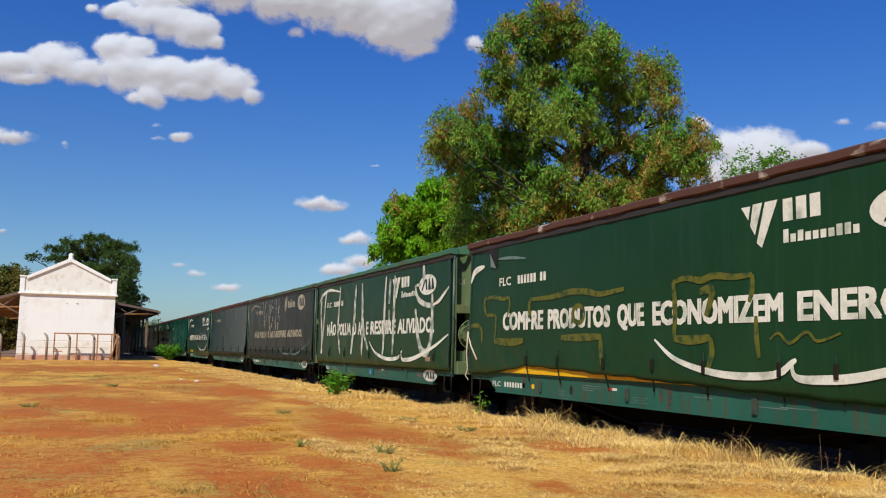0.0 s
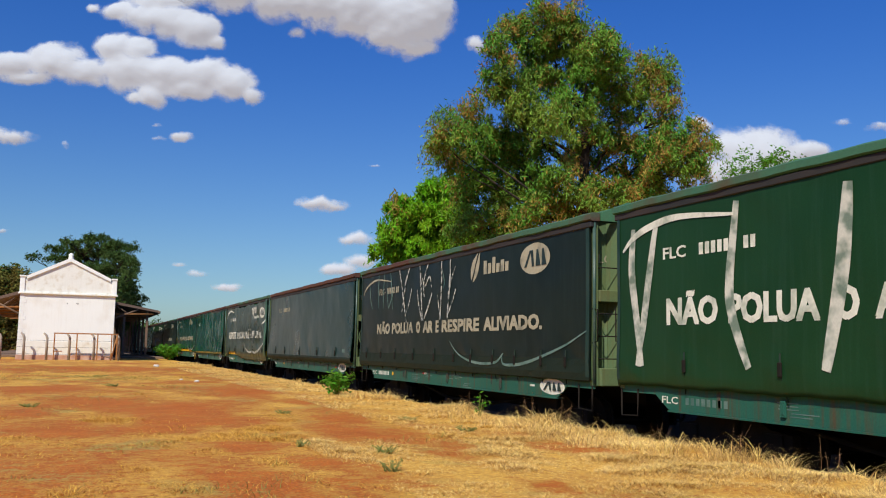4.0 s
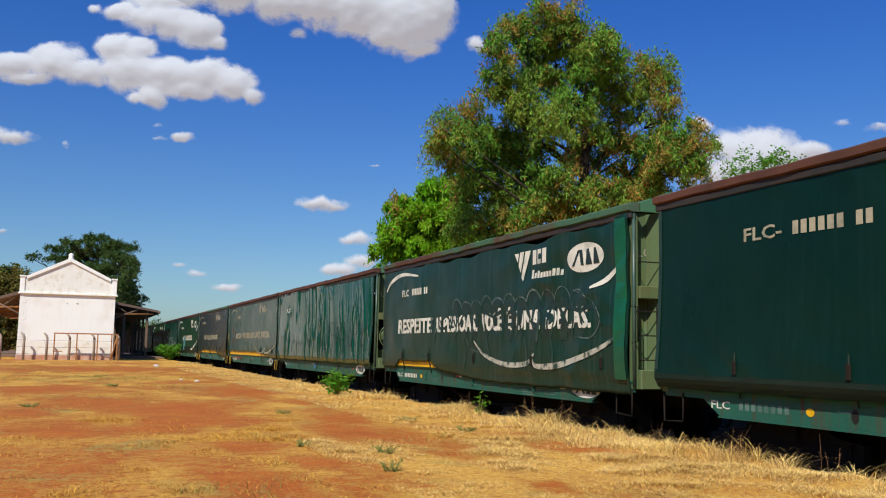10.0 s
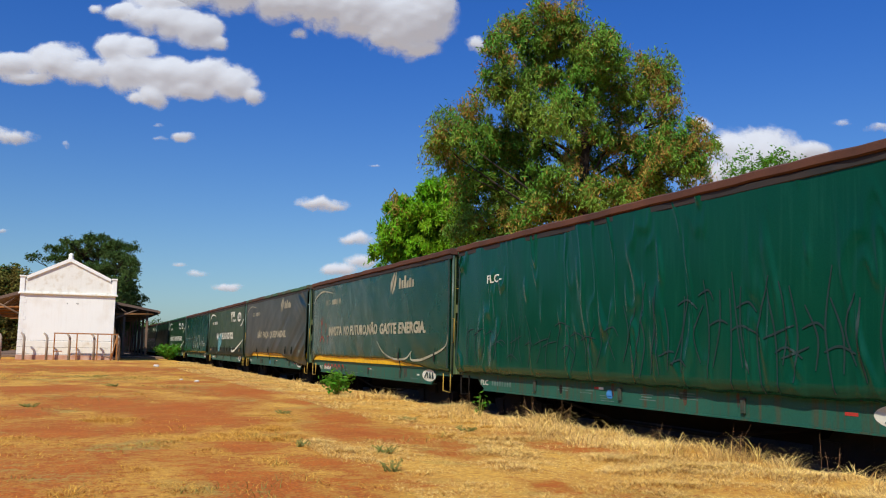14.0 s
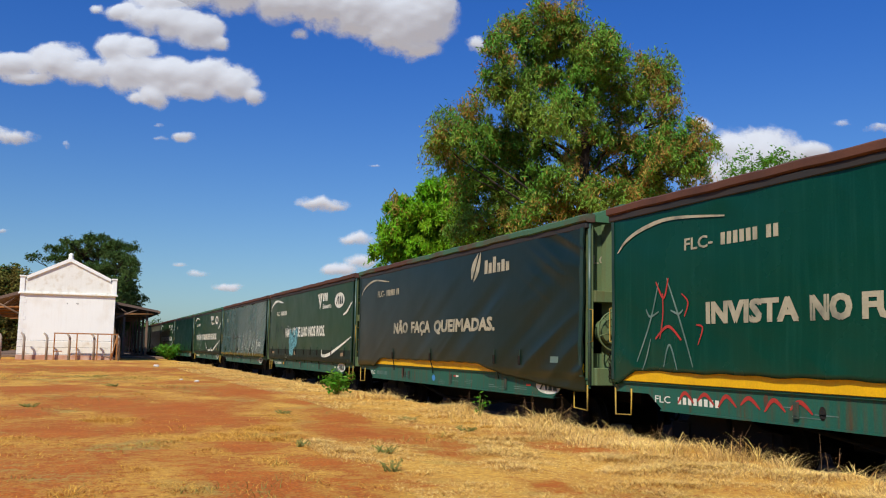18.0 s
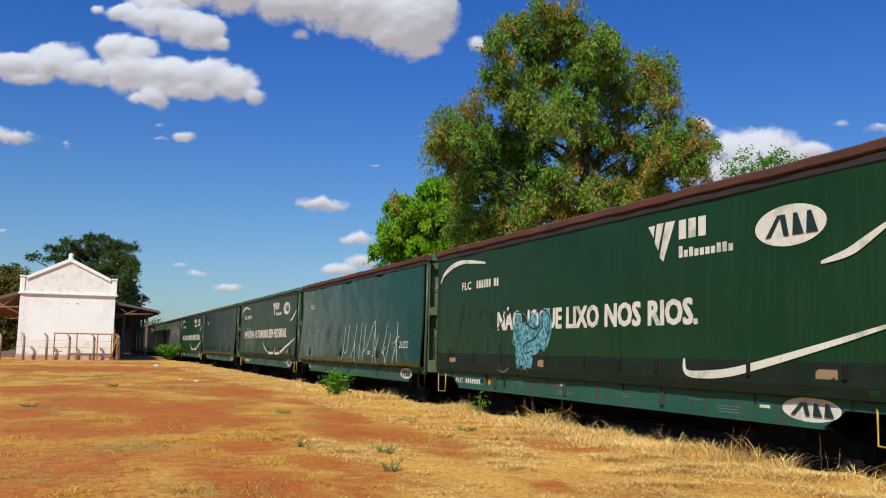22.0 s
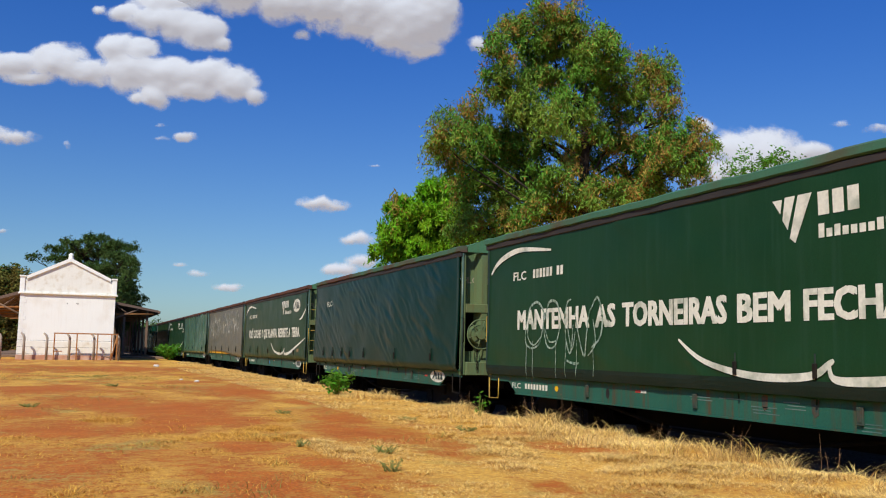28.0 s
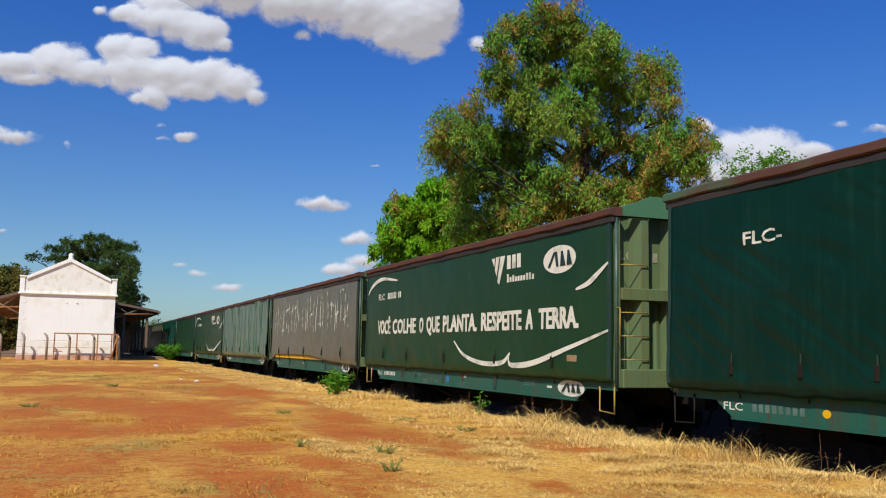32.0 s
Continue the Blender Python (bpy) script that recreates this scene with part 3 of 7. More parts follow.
def curtain_relief(u, z, style, seed):
    """How far the tarpaulin bulges out at u along the side and height z."""
    u, z = np.asarray(u, float), np.asarray(z, float)
    v = (z - Z_CUR0) / (Z_EAVE0 - Z_CUR0)
    o = seed * 7.31
    away = np.clip(1 - v, 0, 1)
    d = 0.014 * np.sin(np.clip(u / LEN, 0, 1) * np.pi) * np.sin(np.clip(v, 0, 1) * np.pi)
    d = d + (0.1 if style == "belly" else 0.07 if style in ("folds", "diagonal") else 0.022) * away ** 2.2
    d = d + 0.02 * (vnoise(u * 0.6 + o, z * 0.5, 2) - 0.5)
    if style == "folds":
        swell = vnoise(u * 1.3 + o + 0.3 * z, z * 0.4 + u * 0.2, 2) - 0.5
        n = vnoise(u * 1.9 + o + 0.3 * z, z * 0.45 + u * 0.12, 3)
        broken = np.clip(2.6 * vnoise(u * 2.1 + o, z * 1.2 + 5, 2) - 0.75, 0, 1)
        d = d + 0.03 + 0.05 * swell + 0.034 * np.exp(-((n - 0.52) / 0.03) ** 2) * broken + 0.03 * np.exp(-((n - 0.42) / 0.03) ** 2) * (1 - broken) * np.clip(1.3 - v, 0, 1)
    elif style == "diagonal":
        a = u * 0.9 + z * 1.5
        ridge = 1 - np.abs(2 * vnoise(a * 3.2 + o + 0.9 * vnoise(u * 0.9, z * 1.1, 2), u * 0.7 - z * 0.8, 3) - 1)
        fan = np.clip(3.2 * vnoise(u * 0.45 + o + 3, z * 0.9 + 2, 2) - 1.05, 0.12, 1)
        d = d + 0.02 + 0.034 * (ridge - 0.6) * fan + 0.03 * (vnoise(u * 0.8 + o, z * 0.9, 2) - 0.5)
    elif style == "loose":
        ridge = 1 - np.abs(2 * vnoise(u * 0.9 + o + z * 0.8, z * 1.3 - u * 0.35, 2) - 1)
        right = np.clip((u - 0.5 * LEN) / (0.4 * LEN), 0.12, 1)
        d = d + 0.02 + 0.1 * (ridge - 0.6) * right + 0.05 * (vnoise(u * 0.7 + o, z * 0.8, 3) - 0.5)
    elif style == "slack":
        fan = (u * 0.55 - z * 1.0) * 1.7
        ridge = 1 - np.abs(2 * vnoise(fan + o, u * 0.25 + z * 0.3, 2) - 1)
        low = np.clip(1.35 - 1.5 * v, 0, 1) * np.clip(0.35 + (u - 5) / 6, 0.25, 1)
        corner = np.exp(-(((u - LEN + 0.7) / 1.0) ** 2 + ((v - 0.82) / 0.2) ** 2))
        nick = 1 - np.abs(2 * vnoise(u * 1.6 + z * 3.4 + o, z * 1.2, 2) - 1)
        d = d + 0.03 + 0.05 * (ridge - 0.55) * low + 0.07 * (nick - 0.5) * corner + 0.02 * np.exp(-((v - 0.16) / 0.16) ** 2) * np.clip((u - 2) / 5, 0, 1)
    else:
        d = d + 0.01 + 0.026 * (vnoise(u * 1.1 + o + 0.5 * z, z * 1.1, 3) - 0.5)
        pull = np.exp(-((v - 0.08) / 0.16) ** 2) + 0.7 * np.exp(-((v - 1.0) / 0.14) ** 2)
        tug = 1 - np.abs(2 * vnoise(u * 1.3 + o + 1.6 * z, z * 0.9 - u * 0.2, 2) - 1)
        d = d + 0.03 * (tug - 0.5) * pull
    d = np.clip(d, 0.0, 0.22)
    return 0.012 + d * np.clip(0.4 + v * 13, 0.4, 1)


def curtain_mesh(style, seed, lift, sag=None):
    """Tarpaulin side. lift: (start, end, two slopes, height) by which its lower edge is drawn up, and how far it hangs past that."""
    nu, nv = (560 if style == "folds" else 360), (60 if style in ("diagonal", "slack", "folds") else 40)
    u = np.linspace(0.03, LEN - 0.03, nu)
    low = Z_CUR0 + 0.0 * u
    if lift:
        u0, u1, ta, tb, h = lift[:5]
        low = low + h * np.clip((u - u0) / ta, 0, 1) * np.clip((u1 - u) / tb, 0, 1) - (lift[5] if len(lift) > 5 else 0.05) * np.clip((u - u1) / 2.2, 0, 1)
    low = low - 0.006 * np.sin(u * 4.2 + seed) - 0.006 * np.sin(u * 9.7 + seed)
    v = np.linspace(0, 1, nv)
    gu, gv = np.meshgrid(u, v, indexing="ij")
    top = Z_EAVE0 + 0.0 * u
    if sag:
        u0, u1, drop = sag
        top = top - drop * np.clip((u - u0) / 0.6, 0, 1) * np.clip((u1 - u) / 0.6, 0, 1) * (0.62 + 0.38 * np.sin(u * 3.1 + seed) * np.sin(u * 1.3))
    gz = low[:, None] * (1 - gv) + top[:, None] * gv
    d = curtain_relief(gu, gz, style, seed)
    outer = np.stack([-WIDE - d.ravel(), (HALF - gu).ravel(), gz.ravel()], 1)
    inner = outer + np.array([0.012, 0, 0])
    i, j = np.meshgrid(np.arange(nu - 1), np.arange(nv - 1), indexing="ij")
    a = (i * nv + j).ravel()
    q = np.stack([a, a + nv, a + nv + 1, a + 1], 1)
    off = nu * nv
    rim = [(k * nv, k * nv + off, (k + 1) * nv + off, (k + 1) * nv) for k in range(nu - 1)]
    faces = q.tolist() + (q[:, ::-1] + off).tolist() + rim
    return mesh_from(np.concatenate([outer, inner]).tolist(), faces, "curtain", True)


def side_sill(sign):
    out = [(-HALF + 0.02, 0.93), (-HALF + 0.85, 0.93), (-HALF + 1.15, Z_SILL0), (HALF - 1.15, Z_SILL0), (HALF - 0.85, 0.93), (HALF - 0.02, 0.93), (HALF - 0.02, Z_SILL1), (-HALF + 0.02, Z_SILL1)]
    x0, x1 = (-WIDE + 0.03, -WIDE + 0.06) if sign < 0 else (WIDE - 0.06, WIDE - 0.03)
    bm = prism(out, "x", x0, x1)
    xa, xb = (-WIDE + 0.004, -WIDE + 0.16) if sign < 0 else (WIDE - 0.16, WIDE - 0.004)
    box(bm, (xa, -HALF + 1.15, Z_SILL0 - 0.02), (xb, HALF - 1.15, Z_SILL0 - 0.001))
    box(bm, (xa, -HALF + 0.02, Z_SILL1 + 0.001), (xb, HALF - 0.02, Z_SILL1 + 0.025))
    return bm


def roof_mesh():
    p = [(-WIDE + 0.02, Z_EAVE1 - 0.02), (-0.7, Z_TOP), (0.7, Z_TOP), (WIDE - 0.02, Z_EAVE1 - 0.02), (WIDE - 0.02, Z_EAVE1 - 0.06), (0.68, Z_TOP - 0.05), (-0.68, Z_TOP - 0.05), (-WIDE + 0.02, Z_EAVE1 - 0.06)]
    return prism(p, "y", -HALF + 0.1, HALF - 0.1)


def eave_mesh(sign):
    """Roof edge rail with a drip lip, a little bent and dented."""
    prof = [(-WIDE - 0.08, Z_EAVE0 + 0.03), (-WIDE - 0.03, Z_EAVE0 + 0.01), (-WIDE + 0.1, Z_EAVE0 + 0.01), (-WIDE + 0.1, Z_EAVE1), (-WIDE - 0.02, Z_EAVE1), (-WIDE - 0.08, Z_EAVE1 - 0.03)]
    bm = bmesh.new()
    n = 40
    rings = []
    for i in range(n + 1):
        y = -HALF - 0.04 + (LEN + 0.08) * i / n
        w = 0.006 * math.sin(i * 1.9) + 0.005 * math.sin(i * 0.7 + 1)
        rings.append([bm.verts.new((-sign * (x + (w if k in (0, 5) else 0)), y, z + w)) for k, (x, z) in enumerate(prof)])
    for a, b in zip(rings, rings[1:]):
        for k in range(6):
            bm.faces.new((a[k], a[(k + 1) % 6], b[(k + 1) % 6], b[k]))
    bm.faces.new(rings[0])
    bm.faces.new(rings[-1])
    bmesh.ops.recalc_face_normals(bm, faces=bm.faces[:])
    return bm


def rail_mesh():
    bm = prism([(-WIDE - 0.05, Z_EAVE0 - 0.08), (-WIDE + 0.06, Z_EAVE0 - 0.08), (-WIDE + 0.06, Z_EAVE0 + 0.008), (-WIDE - 0.05, Z_EAVE0 + 0.008)], "y", -HALF - 0.02, HALF + 0.02)
    bmesh.ops.bevel(bm, geom=bm.edges[:], offset=0.01, segments=1, affect="EDGES")
    return bm


def gable_mesh():
    p = [(-WIDE + 0.12, Z_EAVE0 + 0.02), (WIDE - 0.12, Z_EAVE0 + 0.02), (WIDE - 0.12, Z_EAVE1 - 0.0), (0.7, Z_TOP + 0.03), (-0.7, Z_TOP + 0.03), (-WIDE + 0.12, Z_EAVE1 - 0.0)]
    return prism(p, "y", 0, 0.05)


def ring(radius, r, n=28, centre=(0, 0, 0)):
    return tube([(centre[0] + radius * math.cos(2 * math.pi * i / n), centre[1], centre[2] + radius * math.sin(2 * math.pi * i / n)) for i in range(n)], r, 6, closed=True)


def wagon_end(w, sign, kind, trim):
    """End wall: posts, recessed panels, beams, gable; kind 'wheel' has the brake wheel, 'ladder' the rungs. Faces -y for sign -1."""
    face = pose(0, sign * HALF, 0, 0, 0, 0 if sign < 0 else 180)
    xs = (-WIDE + 0.12, -0.79, -0.23, 0.23, 0.79, WIDE - 0.12)
    for x in xs[1:5]:
        part("end_post", cached("end_post", lambda: prism([(-0.062, -0.02), (0.062, -0.02), (0.15, 0.195), (-0.15, 0.195)], "z", 1.24, Z_EAVE0 + 0.02)), END_GREEN, w, at=face @ pose(x, 0, 0))
    for a, b in zip(xs, xs[1:]):
        c = (a + b) / 2
        z0 = 2.3 if kind == "wheel" and a == xs[0] else 1.2
        part("end_panel", cached("end_panel%.2f_%.1f" % (b - a, z0), lambda: boxes(((-(b - a) / 2 + 0.002, 0.2, z0), ((b - a) / 2 - 0.002, 0.225, 3.5)))), END_GREEN, w, at=face @ pose(c, 0, 0))
        if z0 > 2:
            part("end_panel", cached("low_panel", lambda: boxes(((-(b - a) / 2 + 0.002, 0.2, 1.2), ((b - a) / 2 - 0.002, 0.225, 1.46)))), END_GREEN, w, at=face @ pose(c, 0, 0))
            continue
        part("end_rib", cached("end_rib", lambda: prism([(-0.02, 0.17), (0.02, 0.17), (0.05, 0.199), (-0.05, 0.199)], "z", 1.24, 2.24)), END_GREEN, w, at=face @ pose(c + 0.06, 0, 0))
    part("end_beam", cached("end_mid", lambda: boxes(((-WIDE + 0.1, -0.035, 2.24), (WIDE - 0.1, 0.19, 2.42)), bevel=0.01)), END_GREEN, w, at=face)
    part("end_sill", cached("end_sill", lambda: boxes(((-WIDE + 0.1, -0.06, 0.97), (WIDE - 0.1, 0.19, 1.24)), bevel=0.012)), END_GREEN, w, at=face)
    part("gable_board", cached("gable", gable_mesh), GABLE_GREEN, w, at=face @ pose(0, -0.05, 0))
    for x in (-WIDE + 0.06, WIDE - 0.06):
        part("corner_post", cached("corner_post", lambda: boxes(((-0.04, 0.0, 0.97), (0.04, 0.12, Z_EAVE0)), bevel=0.01)), END_GREEN, w, at=face @ pose(x, 0, 0))
        part("curtain_pole", cached("curtain_pole", lambda: tube([(0, 0, 1.0), (0, 0, Z_EAVE0)], 0.026, 8)), POLE, w, at=face @ pose(x * 1.028, 0.0, 0))
    if sign < 0:
        for flat, at_x in ((lettering("FLC", -0.2, 2.86, 0.36, 0.13, 0.015), -1.0), (digits(-0.16, 2.84, 0.3, 0.14, 2, 0.45), -0.5), (digits(-0.13, 2.84, 0.28, 0.14, 2, 0.45), 0.02)):
            co = [(at_x + a, 0.192, b) for a, b in np.asarray(flat[0]).tolist()]
            part("end_lettering", mesh_from(co, flat[1], "end_lettering"), CREAM, w, at=face)
    if kind == "wheel":
        bw = part("brake_wheel", cached("brake_ring", lambda: ring(0.3, 0.014)), END_GREEN, w, "thin spoked brake wheel", at=face @ pose(-0.92, -0.16, 1.8))
        part("brake_gear", cached("brake_gear", lambda: disc(0.19, 0.06, 0.3, "y", 22)), END_GREEN, bw, "round green brake gear case")
        part("hub", cached("brake_hub", lambda: disc(0.1, -0.02, 0.16, "y", 16)), END_GREEN, bw)
        for k in range(6):
            part("spoke", cached("brake_spoke", lambda: tube([(0, 0, 0.08), (0, -0.02, 0.2), (0, 0, 0.3)], 0.01, 6)), END_GREEN, bw, at=pose(0, 0, 0, 0, 60 * k + 15, 0))

        def chain():
            bm = bmesh.new()
            for i in range(8):
                z = 1.5 - i * 0.055
                pts = [(0.018 * math.cos(a) if i % 2 else 0, 0 if i % 2 else 0.018 * math.cos(a), z + 0.036 * math.sin(a)) for a in (2 * math.pi * k / 8 for k in range(8))]
                tube(pts, 0.007, 5, bm, True)
            return bm
        part("brake_chain", cached("chain", chain), IRON, w, at=face @ pose(-0.98, -0.1, 0))
    else:
        for z in (1.38, 1.72, 2.06, 2.76):
            part("ladder_rung", cached("rung_" + trim.name, lambda: tube([(-0.22, 0.1, 0), (-0.22, -0.05, 0), (0.2, -0.05, 0), (0.2, 0.1, 0)], 0.009, 6)), trim, w, at=face @ pose(-0.96, 0, z))
    for x in (-WIDE + 0.02, WIDE - 0.02):
        part("grab_rail", cached("grab_" + trim.name, lambda: tube([(0, 0.05, 1.62), (0, -0.1, 1.64), (0, -0.1, 2.12), (0, 0.05, 2.14)], 0.01, 6)), trim, w, at=face @ pose(x, 0, 0))
        part("step", cached("stirrup_" + trim.name, lambda: tube([(0, 0.45, 0.98), (0, 0.45, 0.62), (0, 0.05, 0.6), (0, 0.05, 0.98)], 0.013, 6)), trim, w, at=face @ pose(x, 0, 0))
    cp = part("coupler", cached("coupler", lambda: boxes(((-0.07, -0.48, 0.72), (0.07, 0.6, 0.92)), ((-0.13, -0.5, 0.68), (0.13, -0.26, 0.96)), bevel=0.02)), IRON, w, at=face)
    part("air_hose", cached("hose", lambda: tube([(0.25, 0.1, 0.95), (0.25, -0.12, 0.9), (0.23, -0.2, 0.7), (0.15, -0.25, 0.5), (0.05, -0.3, 0.47)], 0.022, 6)), IRON, w, at=face)
    return cp


def bogie(w, y):
    b = part("bogie", cached("bolster", lambda: boxes(((-0.95, -0.17, 0.5), (0.95, 0.17, 0.78)), ((-0.25, -0.25, 0.76), (0.25, 0.25, 0.9)), bevel=0.02)), IRON, w, "dark cast-iron bogie", at=pose(0, y, 0))

    def frame_mesh():
        out = [(-1.05, 0.36), (-0.85, 0.3), (-0.5, 0.3), (-0.3, 0.2), (0.3, 0.2), (0.5, 0.3), (0.85, 0.3), (1.05, 0.36), (1.05, 0.56), (0.7, 0.6), (0.35, 0.76), (-0.35, 0.76), (-0.7, 0.6), (-1.05, 0.56)]
        bm = prism(out, "x", -0.06, 0.06)
        for yy in (-0.78, 0.78):
            box(bm, (-0.09, yy - 0.13, 0.28), (0.09, yy + 0.13, 0.56))
        return bm
    for x in (-0.83, 0.83):
        f = part("side_frame", cached("bogie_frame", frame_mesh), IRON, b, at=pose(x, 0, 0))
    for yy in (-0.1, 0.1):
        for x in (-0.83, 0.83):
            part("spring", cached("spring", lambda: tube([(0.05 * math.cos(i * 0.9), 0.05 * math.sin(i * 0.9), 0.24 + i * 0.0085) for i in range(36)], 0.013, 5)), IRON, b, at=pose(x, yy, 0))

    def wheelset():
        bm = tube([(-0.83, 0, 0), (0.83, 0, 0)], 0.065, 10)
        for s in (-1, 1):
            disc(0.37, s * 0.47, s * 0.6, "x", 28).to_mesh(tmp := bpy.data.meshes.new("t"))
            bm.from_mesh(tmp)
            disc(0.4, s * 0.46, s * 0.49, "x", 28).to_mesh(tmp := bpy.data.meshes.new("t"))
            bm.from_mesh(tmp)
            for k in range(5):
                a = 2 * math.pi * k / 5
                box(bm, (s * 0.6, 0.2 * math.cos(a) - 0.04, 0.2 * math.sin(a) - 0.04), (s * 0.615, 0.2 * math.cos(a) + 0.04, 0.2 * math.sin(a) + 0.04))
        return bm
    for yy in (-0.78, 0.78):
        ws = part("wheelset", cached("wheelset", wheelset), IRON, b)
        ws.matrix_parent_inverse = pose(0, yy, 0)
        WHEELSETS.append(ws)
    return b


WHEELSETS = []


def on_side(w, name, flat, material, style, seed, label="", lift=0.006):
    """Lays a flat shape (u to the right, z up, in metres on the side) on the tarpaulin, following its bulges."""
    verts, faces = flat
    v = np.asarray(verts, float)
    d = curtain_relief(v[:, 0], v[:, 1], style, seed) + lift
    if v.shape[1] > 2:
        d = d + v[:, 2]
    co = np.stack([-WIDE - d, HALF - v[:, 0], v[:, 1]], 1)
    return part(name, mesh_from(co.tolist(), faces, name), material, w, label)


TEXTS = {}


def lettering(text, u, z, width, height, bold=0.02, slant=0.0, rise=0.0, cut=0.35):
    """Letters as a flat shape: lower left corner, width of the line and height of its capitals."""
    key = (text, bold)
    if key not in TEXTS:
        cu = bpy.data.curves.new("letters", "FONT")
        cu.body, cu.size, cu.offset, cu.resolution_u = text, 1.0, bold, 2
        ob = new("letters", cu)
        bpy.context.view_layer.update()
        me = bpy.data.meshes.new_from_object(ob.evaluated_get(bpy.context.evaluated_depsgraph_get()))
        bpy.data.objects.remove(ob)
        bm = bmesh.new()
        bm.from_mesh(me)
        bmesh.ops.triangulate(bm, faces=bm.faces[:])
        long = [e for e in bm.edges if e.calc_length() > cut]
        if long:
            bmesh.ops.subdivide_edges(bm, edges=long, cuts=1)
            bmesh.ops.triangulate(bm, faces=bm.faces[:])
        bm.verts.index_update()
        TEXTS[key] = ([v.co[:2] for v in bm.verts], [[v.index for v in f.verts] for f in bm.faces])
        bm.free()
    vs, fs = TEXTS[key]
    a = np.array(vs)
    x0, x1 = a[:, 0].min(), a[:, 0].max()
    s = (a[:, 0] - x0) / (x1 - x0)
    return np.stack([u + s * width + slant * a[:, 1] * height, z + a[:, 1] / 0.7 * height + rise * s], 1), fs


def heavy(flat, shift):
    """Letters made bolder by further layers, a little to the side and proud of the first."""
    v, f = np.asarray(flat[0], float), flat[1]
    n = len(v)
    layers = [np.column_stack([v + [a * shift / 2, b * shift / 3], np.full(n, 0.0008 * k)]) for k, (a, b) in enumerate(((-1, -1), (1, 1), (1, -1), (-1, 1)))]
    return np.concatenate(layers).tolist(), [[i + n * k for i in q] for k in range(4) for q in f]


def blocks(items):
    """Flat rectangles (u0, z0, u1, z1)."""
    v, f = [], []
    for u0, z0, u1, z1 in items:
        n = max(1, int(abs(u1 - u0) / 0.25))
        for i in range(n):
            a, b = u0 + (u1 - u0) * i / n, u0 + (u1 - u0) * (i + 1) / n
            k = len(v)
            v += [(a, z0), (b, z0), (b, z1), (a, z1)]
            f.append((k, k + 1, k + 2, k + 3))
    return v, f


def stroke(points, width, taper=0.3, n=26):
    """A painted stroke through points, thinner at its ends."""
    p = np.asarray(points, float)
    t = np.linspace(0, len(p) - 1, n)
    k = np.clip(t.astype(int), 0, len(p) - 2)
    f = (t - k)[:, None]
    pm, pp = p[np.maximum(k - 1, 0)], p[np.minimum(k + 2, len(p) - 1)]
    a, b = p[k], p[k + 1]
    c = 0.5 * (2 * a + (b - pm) * f + (2 * pm - 5 * a + 4 * b - pp) * f ** 2 + (3 * a - pm - 3 * b + pp) * f ** 3)
    d = np.gradient(c, axis=0)
    d /= np.linalg.norm(d, axis=1)[:, None] + 1e-9
    w = width * (taper + (1 - taper) * np.sin(np.linspace(0.05, np.pi - 0.05, n)))[:, None] / 2
    nrm = np.stack([-d[:, 1], d[:, 0]], 1) * w
    v = np.concatenate([c + nrm, c - nrm])
    return v.tolist(), [(i, i + n, i + n + 1, i + 1) for i in range(n - 1)]


def merge(*flats):
    v, f = [], []
    for vs, fs in flats:
        k = len(v)
        v += [tuple(p) for p in vs]
        f += [tuple(i + k for i in q) for q in fs]
    return v, f


def oval(u, z, a, b, n=28):
    vs, fs = [(u, z)], [(0, 1 + i, 1 + (i + 1) % n) for i in range(n)]
    for q in (0.35, 0.7, 1.0):
        vs += [(u + q * a * math.cos(2 * math.pi * i / n), z + q * b * math.sin(2 * math.pi * i / n)) for i in range(n)]
    for r in (0, 1):
        k = 1 + r * n
        fs += [(k + i, k + n + i, k + n + (i + 1) % n, k + (i + 1) % n) for i in range(n)]
    return vs, fs


def letters_of(flat):
    """Splits a line of lettering into its letters, accents with their letter."""
    v, fs = np.asarray(flat[0], float), flat[1]
    root = list(range(len(v)))

    def top(i):
        while root[i] != i:
            root[i] = root[root[i]]
            i = root[i]
        return i
    for f in fs:
        for i in f[1:]:
            root[top(i)] = top(f[0])
    groups = {}
    for f in fs:
        groups.setdefault(top(f[0]), []).append(f)
    spans = sorted([v[[i for f in g for i in f], 0].min(), v[[i for f in g for i in f], 0].max(), g] for g in groups.values())
    out = []
    for a, b, g in spans:
        if out and min(b, out[-1][1]) - a > 0.4 * min(b - a, out[-1][1] - out[-1][0]):
            out[-1][1] = max(b, out[-1][1])
            out[-1][2] = out[-1][2] + g
        else:
            out.append([a, b, g])
    for a, b, g in out:
        ids = sorted({i for f in g for i in f})
        at = {i: n for n, i in enumerate(ids)}
        yield v[ids].tolist(), [[at[i] for i in f] for f in g]


def digits(u, z, width, height, count, gap=0.3):
    """Number blocks: one upright bar a character."""
    s = width / count
    return blocks([(u + i * s, z, u + i * s + s * (1 - gap), z + height) for i in range(count)])


SPECS = []


